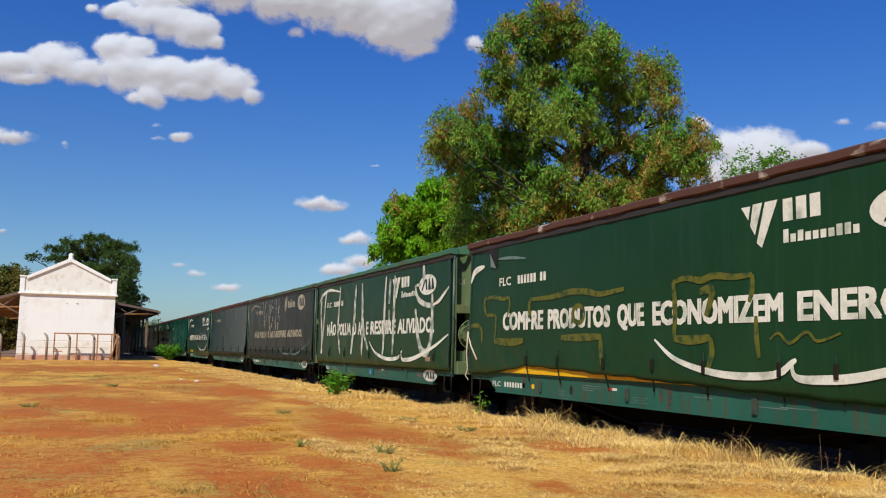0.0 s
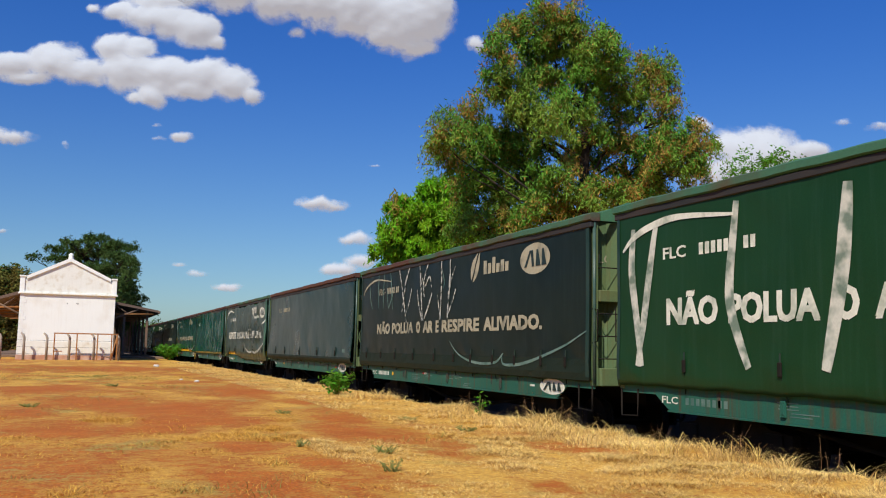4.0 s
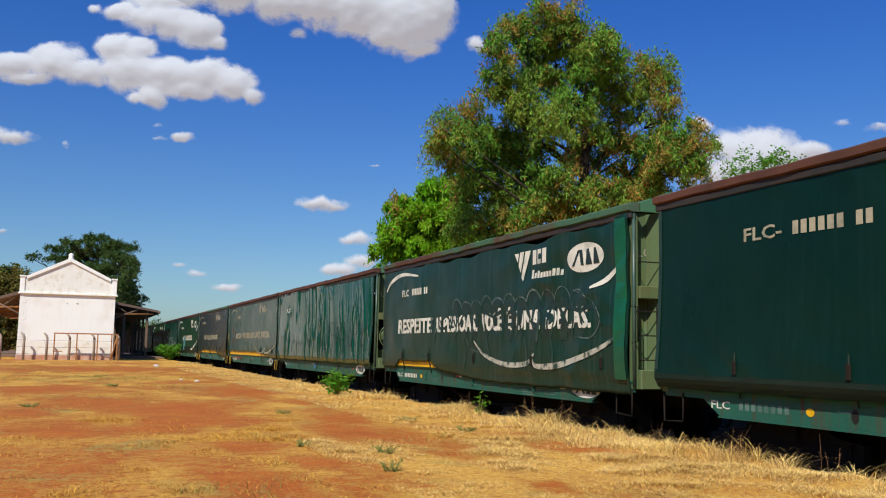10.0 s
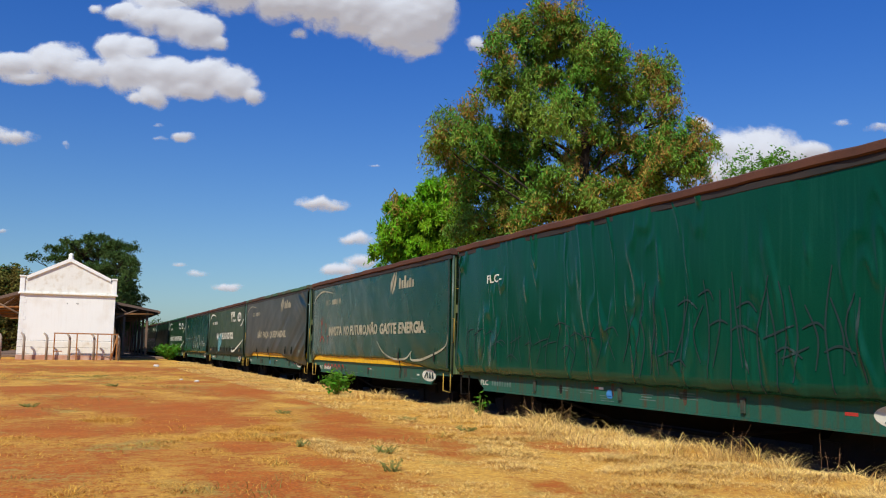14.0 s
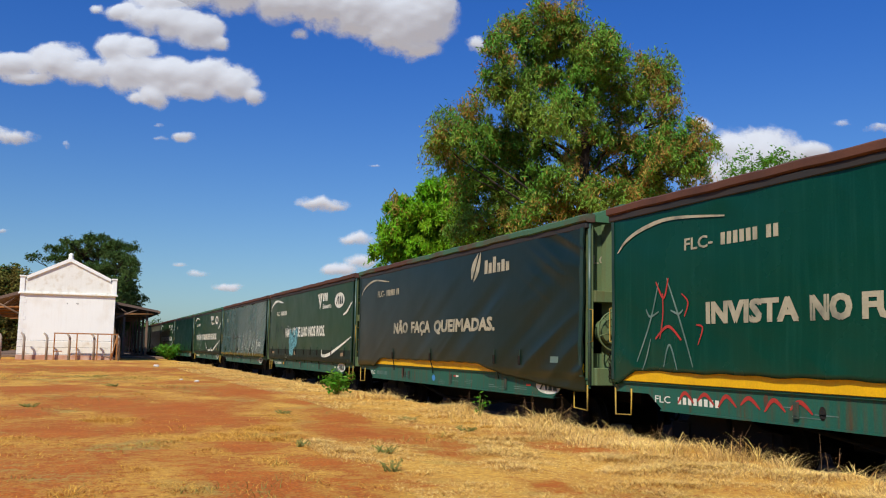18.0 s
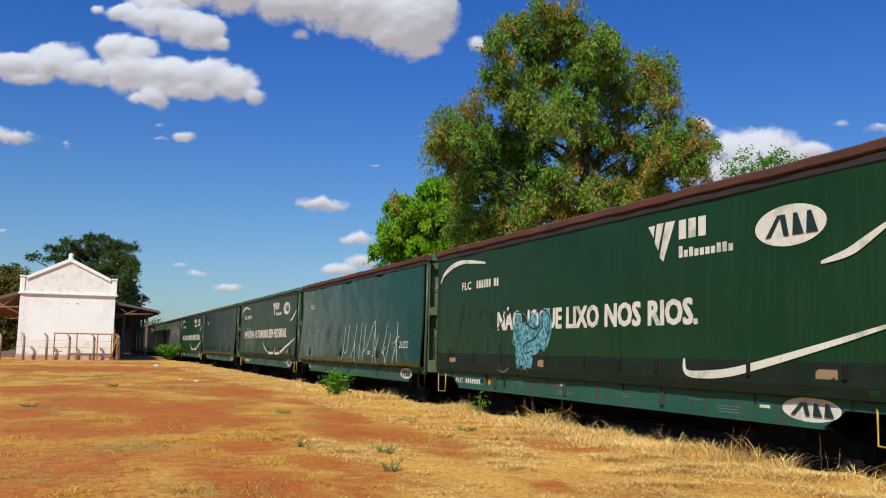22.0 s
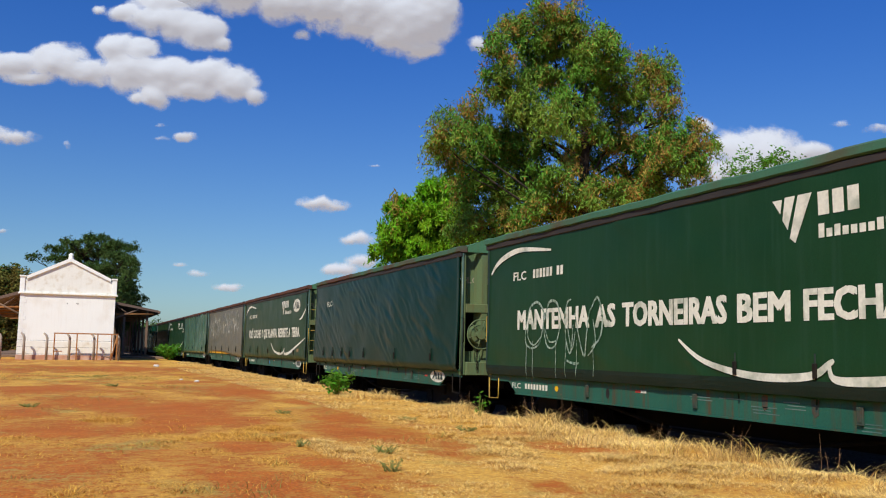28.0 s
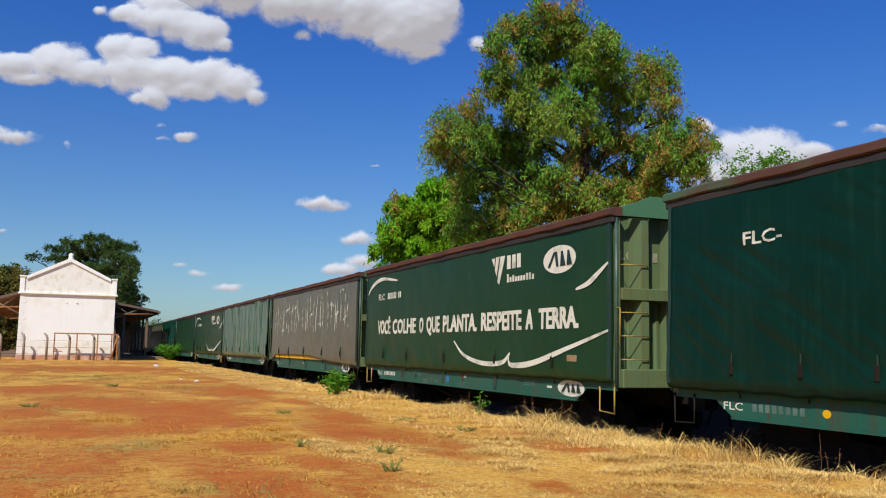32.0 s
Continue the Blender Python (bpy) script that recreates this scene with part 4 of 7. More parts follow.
def all_oval(w, u, z, a, b, put, ink):
    """Round company mark: pale oval with three plain dark shapes."""
    o = put("oval_mark", oval(u, z, a, b), WHITE if ink != "cream" else CREAM)
    s = a / 0.53
    shapes = merge(([(u - 0.36 * s, z - 0.5 * b), (u - 0.28 * s, z - 0.5 * b), (u - 0.13 * s, z + 0.4 * b), (u - 0.08 * s, z - 0.5 * b), (u - 0.0 * s, z - 0.5 * b), (u - 0.05 * s, z + 0.55 * b), (u - 0.17 * s, z + 0.55 * b)], [(0, 1, 2, 6), (2, 3, 4, 5), (2, 5, 6)]),
                   ([(u + (p + q) * s, z + r * b) for p in (0.05, 0.25) for q, r in ((0.0, -0.5), (0.17, -0.5), (0.08, 0.55), (0.02, 0.55))], [(0, 1, 2, 3), (4, 5, 6, 7)]))
    put("oval_emblem", shapes, SPRAY_DARK, 0.014)
    return o


def striped_mark(u, z0, z1, w):
    """A triangle standing on its point, cut by slanting stripes."""
    shape = ((0.66, 1.0), (1.0, 1.0), (0.57, 0.0), (0.43, 0.12), (0.33, 1.0), (0.59, 1.0), (0.38, 0.3), (0.25, 0.52), (0.0, 0.97), (0.26, 0.97), (0.2, 0.66))
    return [(u + a * w, z0 + b * (z1 - z0)) for a, b in shape], [(0, 1, 2, 3), (4, 5, 6, 7), (8, 9, 10)]


def leaf_mark(u, z, s):
    """Two curved leaf halves side by side, rising to one tip."""
    n = 12
    halves = []
    for foot, tip, left, right in (((0.0, 0.0), (0.36, 0.62), 0.17, 0.015), ((0.09, -0.05), (0.47, 0.64), 0.02, 0.15)):
        rows = []
        for i in range(n + 1):
            q = i / n
            bulge = math.sin(math.pi * q ** 0.85)
            a, b = foot[0] + (tip[0] - foot[0]) * q, foot[1] + (tip[1] - foot[1]) * q
            rows.append(((u + (a - left * bulge) * s, z + (b + 0.35 * left * bulge) * s), (u + (a + right * bulge) * s, z + (b - 0.35 * right * bulge) * s)))
        halves.append(([p for row in rows for p in row], [(2 * i, 2 * i + 1, 2 * i + 3, 2 * i + 2) for i in range(n)]))
    return merge(*halves)


ARC_L = ((0.2, 2.9), (0.45, 3.07), (0.9, 3.2), (1.5, 3.25), (2.55, 3.15))
ARC_R = ((11.0, 2.45), (11.35, 2.52), (11.6, 2.63), (11.93, 2.8))
SMILE_A = ((5.97, 1.66), (6.48, 1.39), (7.35, 1.24), (8.2, 1.26), (8.5, 1.4), (8.56, 1.44))
SMILE_B = ((8.5, 1.42), (8.55, 1.25), (8.9, 1.23), (9.5, 1.29), (10.6, 1.53), (11.93, 1.8))


def detail(w, k, spec):
    style, rng = spec["style"], np.random.default_rng(100 + k)
    ink = spec.get("ink", "white")
    pale = CREAM if ink == "cream" else WHITE
    far = k > 15

    def side(name, flat, material, lift=0.006, label=""):
        return on_side(w, name, flat, material, style, k, label, lift)

    def sill(name, flat, material, lift=0.0):
        verts, faces = flat
        co = [(-WIDE + 0.027 - lift, HALF - u, z) for u, z in verts]
        return part(name, mesh_from(co, faces, name), material, w)

    # marks on the sill
    all_oval(w, LEN - 1.32, 0.91, 0.42, 0.13, sill, "white")
    sill("sill_lettering", lettering("FLC", 1.0, 0.83, 0.34, 0.09, 0.012), WHITE)
    if not far:
        for i in range(8):
            sill("digit", digits(1.5 + i * 0.106, 0.83, 0.106, 0.09, 1, 0.35), WHITE if k % 2 == 0 else DIM)
        for i in range(7):
            u0 = rng.uniform(2.9, 9.6)
            z0 = rng.uniform(0.8, 0.97)
            sill("stencil_mark", blocks([(u0 + rng.uniform(0, 0.1), z0 - j * 0.035, u0 + rng.uniform(0.25, 0.55), z0 - j * 0.035 + 0.012) for j in range(rng.integers(1, 4))]), DIM)
        for i in range(3):
            u0 = rng.uniform(1.4, LEN - 2)
            wd, z0 = rng.uniform(0.04, 0.1), rng.uniform(0.76, 0.86)
            sill("rust_patch", ([(u0, z0 + 0.05), (u0 + wd * 0.4, z0), (u0 + wd, z0 + 0.03), (u0 + wd * 1.1, 1.02), (u0 + wd * 0.5, 1.04), (u0 - 0.01, 1.0)], [(0, 1, 2, 3, 4, 5)]), RUST_SPOT)
        for i in range(3):
            u0 = 2.9 + i * 2.6 + 0.35 * (k % 4)
            part("stake_pocket", cached("stake_pocket", lambda: boxes(((-0.012, -0.04, 0.8), (0.012, 0.04, 0.98)), ((-0.017, -0.022, 0.83), (-0.012, 0.022, 0.95)), bevel=0.004)), GREEN if (i + k) % 3 else POCKET_RUST, w, at=pose(-WIDE + 0.012, HALF - u0, 0))
        u0 = rng.uniform(4.5, 7)
        sill("reflector", blocks([(u0, 0.93, u0 + 0.13, 0.965)]), RED)
        sill("reflector", blocks([(u0 + 0.13, 0.93, u0 + 0.26, 0.965)]), WHITE)
        sill("reflector", blocks([(LEN - 2.1, 0.885, LEN - 1.93, 0.92)]), RED if k % 2 else WHITE)
        # black oval painted for the dark inside a hole
        sill("hole", oval(rng.uniform(3.2, 4.2), 0.88, 0.05, 0.075, 14), HOLE_DARK)
        if k in (1, 5, 7, 12):
            sill("blue_daub", oval(rng.uniform(5.2, 5.8), 0.87, 0.09, 0.07, 14), BLUE)
        if k in (0, 2, 3, 4, 8, 10, 11):
            sill("yellow_dot", oval(2.62, 0.88, 0.06, 0.045, 14), YELLOW)
        # straps with buckles along the lower edge
        for u0 in spec.get("straps", (1.6, 3.3, 5.7, 8.2, 10.4)):
            d = float(curtain_relief([u0], [1.3], style, k)[0])
            x = -WIDE - d
            sw = rng.uniform(-0.06, 0.06)
            b = part("strap", tube([(x - 0.006, HALF - u0, 1.5), (x - 0.012, HALF - u0, 1.3), (-WIDE - 0.02, HALF - u0 + sw * 0.4, 1.08), (-WIDE - 0.004, HALF - u0 + sw, 0.97)], 0.012, 5), HEM, w)
            part("buckle", boxes(((x - 0.03, HALF - u0 - 0.03, 1.24), (x - 0.004, HALF - u0 + 0.03, 1.4)), bevel=0.006), IRON, b)
    for a, b in ((0.04, 0.11), (LEN - (0.34 if k == 4 else 0.15), LEN - 0.05)):
        side("curtain_edge", merge(*[blocks([(a, 1.1 + i * 0.23, b, 1.1 + (i + 1) * 0.23)]) for i in range(10)]), EDGE_BRIGHT if k == 4 and a > 1 else CURTAIN_EDGE, 0.03 if k == 4 else 0.01)
    if spec.get("hem"):
        z1 = spec["hem"]
        side("hem", merge(*[blocks([(0.06, Z_CUR0 + 0.015 + (z1 - Z_CUR0) * i / 3, LEN - 0.06, Z_CUR0 + 0.015 + (z1 - Z_CUR0) * (i + 1) / 3)]) for i in range(3)]), HEM, 0.006)
    if "patch" in spec:
        u0, z0 = spec["patch"]
        side("patch", blocks([(u0, z0, u0 + 0.3, z0 + 0.1)]), PATCH if ink != "cream" else TUBE, 0.007)
    # name and number of the wagon
    if "number" in spec:
        u0, z0, wd = spec["number"]
        side("wagon_lettering", heavy(lettering("FLC-" if wd <= 1 or ink == "cream" else "FLC", u0, z0, (0.33 if ink == "cream" else 0.27 if wd > 1 else 0.68) * wd, 0.15, 0.006), 0.008), pale)
        if wd > 1.0:
            for i in (0, 1, 2, 3, 4, 5, 7, 8):
                side("digit", digits(u0 + (0.42 + i * 0.067) * wd, z0, 0.067 * wd, 0.15, 1, 0.3), pale)
    brand = spec.get("brand")
    o = spec.get("off", 0.0)
    if brand == "stripes":
        side("striped_mark", striped_mark(7.7 + o, 2.69, 3.21, 0.6), pale)
        for u0, z0, h in [(8.38 + o + i * 0.2, 2.95, 0.25) for i in range(3)]:
            side("brand_block", blocks([(u0, z0, u0 + 0.15, z0 + h)]), pale)
        for i, h in enumerate((0.15, 0.09, 0.12, 0.09, 0.09, 0.09, 0.09, 0.12, 0.12, 0.09)):
            side("brand_block", blocks([(8.38 + o + i * 0.108, 2.71, 8.38 + o + i * 0.108 + 0.08, 2.71 + h)]), pale)
    elif brand == "leaf":
        side("leaf_mark", leaf_mark(7.72 + o, 2.85, 0.85), pale)
        for i, h in enumerate((0.26, 0.2, 0.3, 0.17, 0.22, 0.17)):
            side("brand_block", blocks([(8.32 + o + i * 0.187, 2.93, 8.32 + o + i * 0.187 + 0.14, 2.93 + h)]), pale)
    if "oval" in spec:
        all_oval(w, spec["oval"][0], spec["oval"][1], 0.54, 0.23 if brand != "leaf" else 0.27, side, ink)
    if spec.get("curves"):
        for name, pts, wd in (("arc", ARC_L, 0.1), ("arc_end", [(u - 12.05 + LEN, z) for u, z in ARC_R], 0.09), ("smile_left", SMILE_A, 0.09), ("smile_right", SMILE_B, 0.1)):
            if name in spec["curves"].split() or spec["curves"] == "both" or ("smile_curve" in spec["curves"] and "smile" in name):
                side("painted_" + ("smile_curve" if "smile" in name else name), stroke([(min(u + (o + spec.get("grin", 0.0) if "smile" in name else 0), LEN - 0.12), z) for u, z in pts], wd * (0.55 if ink == "cream" else 1)), WASHED if spec["tone"] == "worn" and "smile" in name else DIM if spec["tone"] == "soot" and "smile" in name else pale, 0.0135)
    if "slogan" in spec:
        cap, words = spec["slogan"]
        for text, u0, u1 in words:
            for flat in letters_of(lettering(text, u0 + 0.035, 1.86, u1 - u0 - 0.07, cap, 0.0)):
                side("letter", heavy(flat, 0.04), pale)
    if k == 6:
        for i in range(6):
            u0 = 1.5 + i * 0.4
            sill("red_spray", stroke([(u0, 0.84 + 0.05 * (i % 2)), (u0 + 0.15, 0.98), (u0 + 0.33, 0.86)], 0.05), RED, 0.002)
    if k == 0:
        # opening is a flat black shape standing in for the dark inside
        side("torn_opening", ([(0.56, 3.35), (0.8, 3.34), (1.02, 3.3), (1.01, 3.04), (1.28, 3.01), (1.31, 3.44), (0.9, 3.44), (0.56, 3.44)], [(0, 1, 6, 7), (1, 2, 5, 6), (2, 3, 4, 5)]), HOLE_DARK, 0.012)
        side("torn_flap", ([(1.02, 3.3), (1.02, 3.04), (1.14, 3.03), (1.27, 3.0)], [(0, 1, 2), (0, 2, 3)]), TUBE, 0.03)
        side("painted_arc", stroke([(0.08, 2.8), (0.21, 2.98), (0.42, 3.05), (0.7, 3.08)], 0.13), WHITE, 0.014)
        side("painted_arc", stroke([(1.33, 3.17), (1.84, 3.15), (2.45, 3.09)], 0.06), DIM, 0.012)
        part("rope", tube([(-WIDE - 0.03, HALF + 0.06, 1.84), (-WIDE - 0.07, HALF - 0.17, 1.57), (-WIDE - 0.08, HALF - 0.49, 1.3)], 0.016, 6), ROPE, w, "frayed pale rope tied at the corner")
        part("rope", tube([(-WIDE - 0.03, HALF + 0.07, 1.84), (-WIDE - 0.04, HALF + 0.1, 1.4), (-WIDE - 0.03, HALF + 0.06, 1.12), (-WIDE - 0.05, HALF + 0.12, 0.98), (-WIDE - 0.03, HALF + 0.02, 0.9)], 0.013, 6), ROPE, w, "frayed pale rope tied at the corner")
    if "tag" in spec:
        text, u0, z0, wd, h = spec["tag"]
        for flat in letters_of(lettering(text, u0, z0, wd, h, -0.008, 0.25)):
            side("tag_digit", flat, WHITE)
    for name, material, strokes in spec.get("paint", ()):
        for pts, wd in strokes:
            side(name, stroke([(u, min(z, 3.38)) for u, z in pts], wd, 0.6), material, 0.0055 if name == "dark_wash" else 0.013 if name == "navy_line" else 0.0095)


def S(tone, style="smooth", eave=None, ends=("wheel", "ladder"), lift=None, label="", **kw):
    return dict(tone=tone, style=style, eave=eave or RUST, ends=ends, lift=lift, label=label, **kw)


def tall_tags():
    """The tall pale roller strokes."""
    return [([(0.66, 3.2), (0.62, 2.5), (0.85, 1.3)], 0.16), ([(1.2, 3.25), (0.95, 2.2), (0.75, 1.3)], 0.15), ([(2.8, 3.3), (2.66, 2.4), (2.7, 1.95), (2.98, 1.32)], 0.16),
            ([(4.5, 3.25), (4.4, 2.4), (4.15, 1.32)], 0.2), ([(5.08, 3.25), (5.2, 2.4), (5.24, 1.3)], 0.18), ([(5.25, 2.4), (5.4, 1.9), (5.78, 1.45)], 0.14), ([(7.15, 3.3), (7.1, 2.4), (7.06, 1.32)], 0.15),
            ([(7.5, 3.22), (7.48, 2.6)], 0.17), ([(7.48, 2.45), (7.46, 2.0)], 0.15), ([(7.86, 3.28), (7.84, 2.4), (7.8, 1.33)], 0.17), ([(9.84, 3.38), (9.87, 2.95)], 0.16), ([(9.32, 2.95), (9.5, 2.65), (10.0, 2.48), (10.55, 2.44)], 0.13),
            ([(10.4, 2.7), (10.43, 1.95), (10.25, 1.46), (9.85, 1.45), (9.52, 1.85), (9.36, 2.4)], 0.19), ([(9.3, 2.93), (9.7, 2.95)], 0.07)]


def scrawl(u0, u1, z0, z1, count, rng, w=0.025):
    out = []
    for i in range(count):
        u = u0 + (u1 - u0) * (i + rng.uniform(0, 0.8)) / count
        a, b = rng.uniform(z0, z0 + 0.25 * (z1 - z0)), rng.uniform(z1 - 0.35 * (z1 - z0), z1)
        out.append(([(u + rng.uniform(-0.15, 0.15), b), (u + rng.uniform(-0.1, 0.1), (a + b) / 2), (u + rng.uniform(-0.12, 0.12), a)], w))
        if rng.random() < 0.45:
            h = rng.uniform(a, b)
            out.append(([(u - 0.15, h), (u + 0.05, h + 0.06), (u + rng.uniform(0.15, 0.35), h + rng.uniform(-0.1, 0.15))], w))
    return out


def scallops(u0, u1, z, count, rng, w=0.03):
    """A wavy outline of rounded humps, as of washed-out lettering."""
    out, step = [], (u1 - u0) / count
    for i in range(count):
        a, h = u0 + i * step, rng.uniform(0.06, 0.2)
        out.append(([(a, z - 0.02), (a + 0.14 * step, z + h * 0.62), (a + 0.45 * step, z + h), (a + 0.82 * step, z + h * 0.6), (a + 1.03 * step, z - 0.02)], w * rng.uniform(0.6, 1.3)))
    return out


def loops(u0, z0, count, r, rng, step):
    """A jagged looping line, as of a quick spray tag."""
    out = []
    for i in range(count):
        c = u0 + i * step
        pts = [(c + rng.uniform(-0.15, 0.1), z0 - r * rng.uniform(0.2, 1.8)), (c + rng.uniform(-0.2, 0.0), z0 + r * rng.uniform(-0.5, 0.5)), (c + rng.uniform(0.0, 0.25) * step, z0 + r * rng.uniform(0.8, 1.9)),
               (c + rng.uniform(0.4, 0.7) * step, z0 + r * rng.uniform(0.6, 1.6)), (c + rng.uniform(0.5, 0.9) * step, z0 + r * rng.uniform(-0.5, 0.5)), (c + rng.uniform(0.6, 1.3) * step, z0 - r * rng.uniform(0.3, 1.9))]
        out.append((pts, rng.uniform(0.025, 0.06)))
    return out


R = np.random.default_rng(77)
BRANCHES2 = [([(3.17, 3.53), (3.44, 2.77), (3.75, 2.10)], 0.06), ([(3.88, 3.49), (3.60, 3.01), (3.41, 2.35)], 0.07), ([(4.06, 2.88), (3.90, 2.57), (3.72, 2.33)], 0.05), ([(4.59, 3.52), (4.69, 2.90), (4.83, 2.12)], 0.07), ([(5.09, 3.47), (4.85, 2.96), (4.92, 2.65)], 0.06), ([(4.72, 3.21), (4.91, 2.88), (5.20, 3.09), (5.34, 2.84)], 0.05), ([(4.45, 2.83), (4.60, 2.44), (4.83, 2.12)], 0.05), ([(5.38, 2.72), (5.15, 2.41), (4.90, 2.12)], 0.06), ([(6.43, 3.48), (6.39, 2.80), (6.30, 2.13)], 0.08), ([(5.93, 3.45), (5.94, 2.78), (5.88, 2.12)], 0.06), ([(5.69, 2.73), (5.78, 2.44), (5.88, 2.19)], 0.05), ([(6.73, 2.73), (6.55, 2.45), (6.35, 2.23)], 0.05), ([(6.71, 3.20), (6.52, 2.99), (6.42, 2.73)], 0.04)]
TWIGS2 = [([(1.54, 3.52), (1.52, 3.02), (1.57, 2.52)], 0.05), ([(2.01, 3.50), (1.94, 2.98), (1.96, 2.50)], 0.05), ([(2.46, 3.48), (2.57, 3.02), (2.71, 2.45)], 0.05), ([(2.78, 2.95), (2.57, 2.66), (2.39, 2.49)], 0.05), ([(2.20, 3.14), (2.28, 2.77), (2.39, 2.49)], 0.04), ([(0.78, 3.13), (0.87, 2.78), (1.05, 2.52)], 0.05), ([(5.98, 3.16), (6.11, 2.90), (6.04, 2.77)], 0.04)]
THIN9 = [([(5.75, 2.15), (5.72, 1.59), (5.58, 1.04)], 0.028), ([(5.70, 1.41), (5.95, 1.34), (6.10, 1.59), (6.16, 2.15)], 0.028), ([(6.87, 2.18), (6.77, 1.67), (6.46, 1.06)], 0.028), ([(6.77, 1.67), (6.84, 1.30), (6.91, 1.02)], 0.028), ([(7.35, 2.17), (7.31, 1.67), (7.27, 1.05)], 0.028), ([(7.74, 2.15), (7.69, 1.66), (7.62, 1.04)], 0.028), ([(7.69, 1.39), (8.02, 1.58), (8.41, 2.11), (8.58, 2.14), (8.55, 1.66), (8.51, 1.08)], 0.028), ([(8.58, 2.12), (8.69, 1.53), (8.84, 1.05)], 0.028), ([(8.92, 1.86), (8.78, 1.53), (8.63, 1.27)], 0.024), ([(9.57, 2.13), (9.42, 1.66), (9.31, 1.38), (9.56, 1.54)], 0.028), ([(9.34, 1.40), (9.50, 1.29), (9.58, 1.05)], 0.028), ([(9.85, 1.86), (9.73, 1.48), (9.58, 1.05)], 0.026), ([(10.36, 2.14), (10.36, 1.71), (10.11, 1.12)], 0.03)]
BARS9 = [([(10.36, 1.71), (10.44, 1.43), (10.49, 1.17)], 0.03), ([(10.15, 1.61), (10.36, 1.70), (10.52, 1.79)], 0.028), ([(8.04, 1.39), (8.16, 1.39), (8.30, 1.40)], 0.026), ([(8.05, 1.33), (8.17, 1.34), (8.30, 1.35)], 0.026)]
STARS9 = [([(0.66, 2.34), (0.74, 1.81), (0.59, 1.15)], 0.035), ([(0.28, 1.95), (0.73, 2.01), (1.16, 1.98)], 0.035), ([(0.45, 2.26), (0.73, 1.99), (0.96, 1.70)], 0.03), ([(0.98, 2.26), (0.73, 1.99), (0.48, 1.63)], 0.03), ([(0.91, 1.70), (0.94, 1.37), (0.91, 1.05)], 0.025), ([(1.64, 2.31), (1.70, 1.80), (1.57, 1.17)], 0.035), ([(1.08, 1.94), (1.69, 1.99), (2.27, 1.96)], 0.035), ([(1.32, 2.23), (1.69, 1.97), (1.99, 1.69)], 0.03), ([(2.04, 2.23), (1.69, 1.97), (1.34, 1.63)], 0.03), ([(1.94, 1.69), (1.97, 1.39), (1.92, 1.08)], 0.025), ([(2.56, 2.27), (2.61, 1.79), (2.49, 1.19)], 0.035), ([(2.15, 1.92), (2.61, 1.97), (3.05, 1.94)], 0.035), ([(2.33, 2.20), (2.61, 1.95), (2.84, 1.69)], 0.03), ([(2.87, 2.20), (2.61, 1.95), (2.35, 1.63)], 0.03), ([(2.79, 1.69), (2.82, 1.40), (2.78, 1.10)], 0.025)]
BLURRED9 = [([(3.83, 2.22), (3.87, 1.78), (3.76, 1.22)], 0.035), ([(3.40, 1.89), (3.87, 1.94), (4.32, 1.91)], 0.035), ([(3.59, 2.15), (3.87, 1.92), (4.10, 1.68)], 0.03), ([(4.14, 2.15), (3.87, 1.92), (3.59, 1.63)], 0.03), ([(4.06, 1.68), (4.08, 1.41), (4.04, 1.14)], 0.025), ([(5.03, 2.17), (5.06, 1.76), (4.96, 1.25)], 0.035), ([(4.66, 1.87), (5.06, 1.92), (5.45, 1.89)], 0.035), ([(4.82, 2.11), (5.06, 1.90), (5.26, 1.68)], 0.03), ([(5.30, 2.11), (5.06, 1.90), (4.82, 1.63)], 0.03), ([(5.22, 1.68), (5.24, 1.43), (5.20, 1.17)], 0.025)]
LOOPS10 = [([(1.7, 1.95), (1.82, 2.22), (2.1, 2.3), (2.32, 2.1), (2.28, 1.85)], 0.045), ([(2.34, 2.0), (2.5, 2.28), (2.76, 2.26), (2.9, 2.0)], 0.045), ([(3.0, 2.0), (3.1, 2.25), (3.22, 2.3)], 0.035), ([(3.8, 2.1), (4.0, 2.3), (4.14, 2.0), (4.08, 1.7), (3.85, 1.55)], 0.04), ([(1.78, 2.0), (1.76, 1.72), (1.98, 1.58), (2.24, 1.72)], 0.03), ([(2.36, 1.85), (2.52, 1.64), (2.78, 1.66)], 0.03), ([(3.1, 1.9), (3.24, 1.52), (3.36, 1.8)], 0.03), ([(3.1, 1.34), (3.3, 1.3), (3.46, 1.31)], 0.04), ([(1.73, 2.05), (1.66, 1.66), (1.87, 1.53), (2.18, 1.61), (2.30, 1.93)], 0.035), ([(2.30, 1.93), (2.44, 1.58), (2.72, 1.58), (2.89, 2.00)], 0.035), ([(3.02, 2.03), (3.06, 1.66), (3.20, 1.46), (3.29, 1.90)], 0.03), ([(3.34, 2.08), (3.49, 1.66), (3.63, 1.42), (3.75, 2.00), (3.81, 2.14)], 0.035), ([(3.72, 1.42), (3.95, 1.60), (3.88, 1.97)], 0.03), ([(1.70, 1.66), (1.70, 1.32), (1.69, 1.01)], 0.018), ([(1.94, 1.66), (1.94, 1.32), (1.92, 1.02)], 0.018), ([(2.74, 1.66), (2.74, 1.34), (2.72, 1.06)], 0.018), ([(3.06, 1.66), (3.05, 1.35), (3.04, 1.08)], 0.018), ([(3.39, 1.66), (3.39, 1.36), (3.37, 1.09)], 0.018), ([(3.90, 1.65), (3.89, 1.37), (3.87, 1.12)], 0.018)]
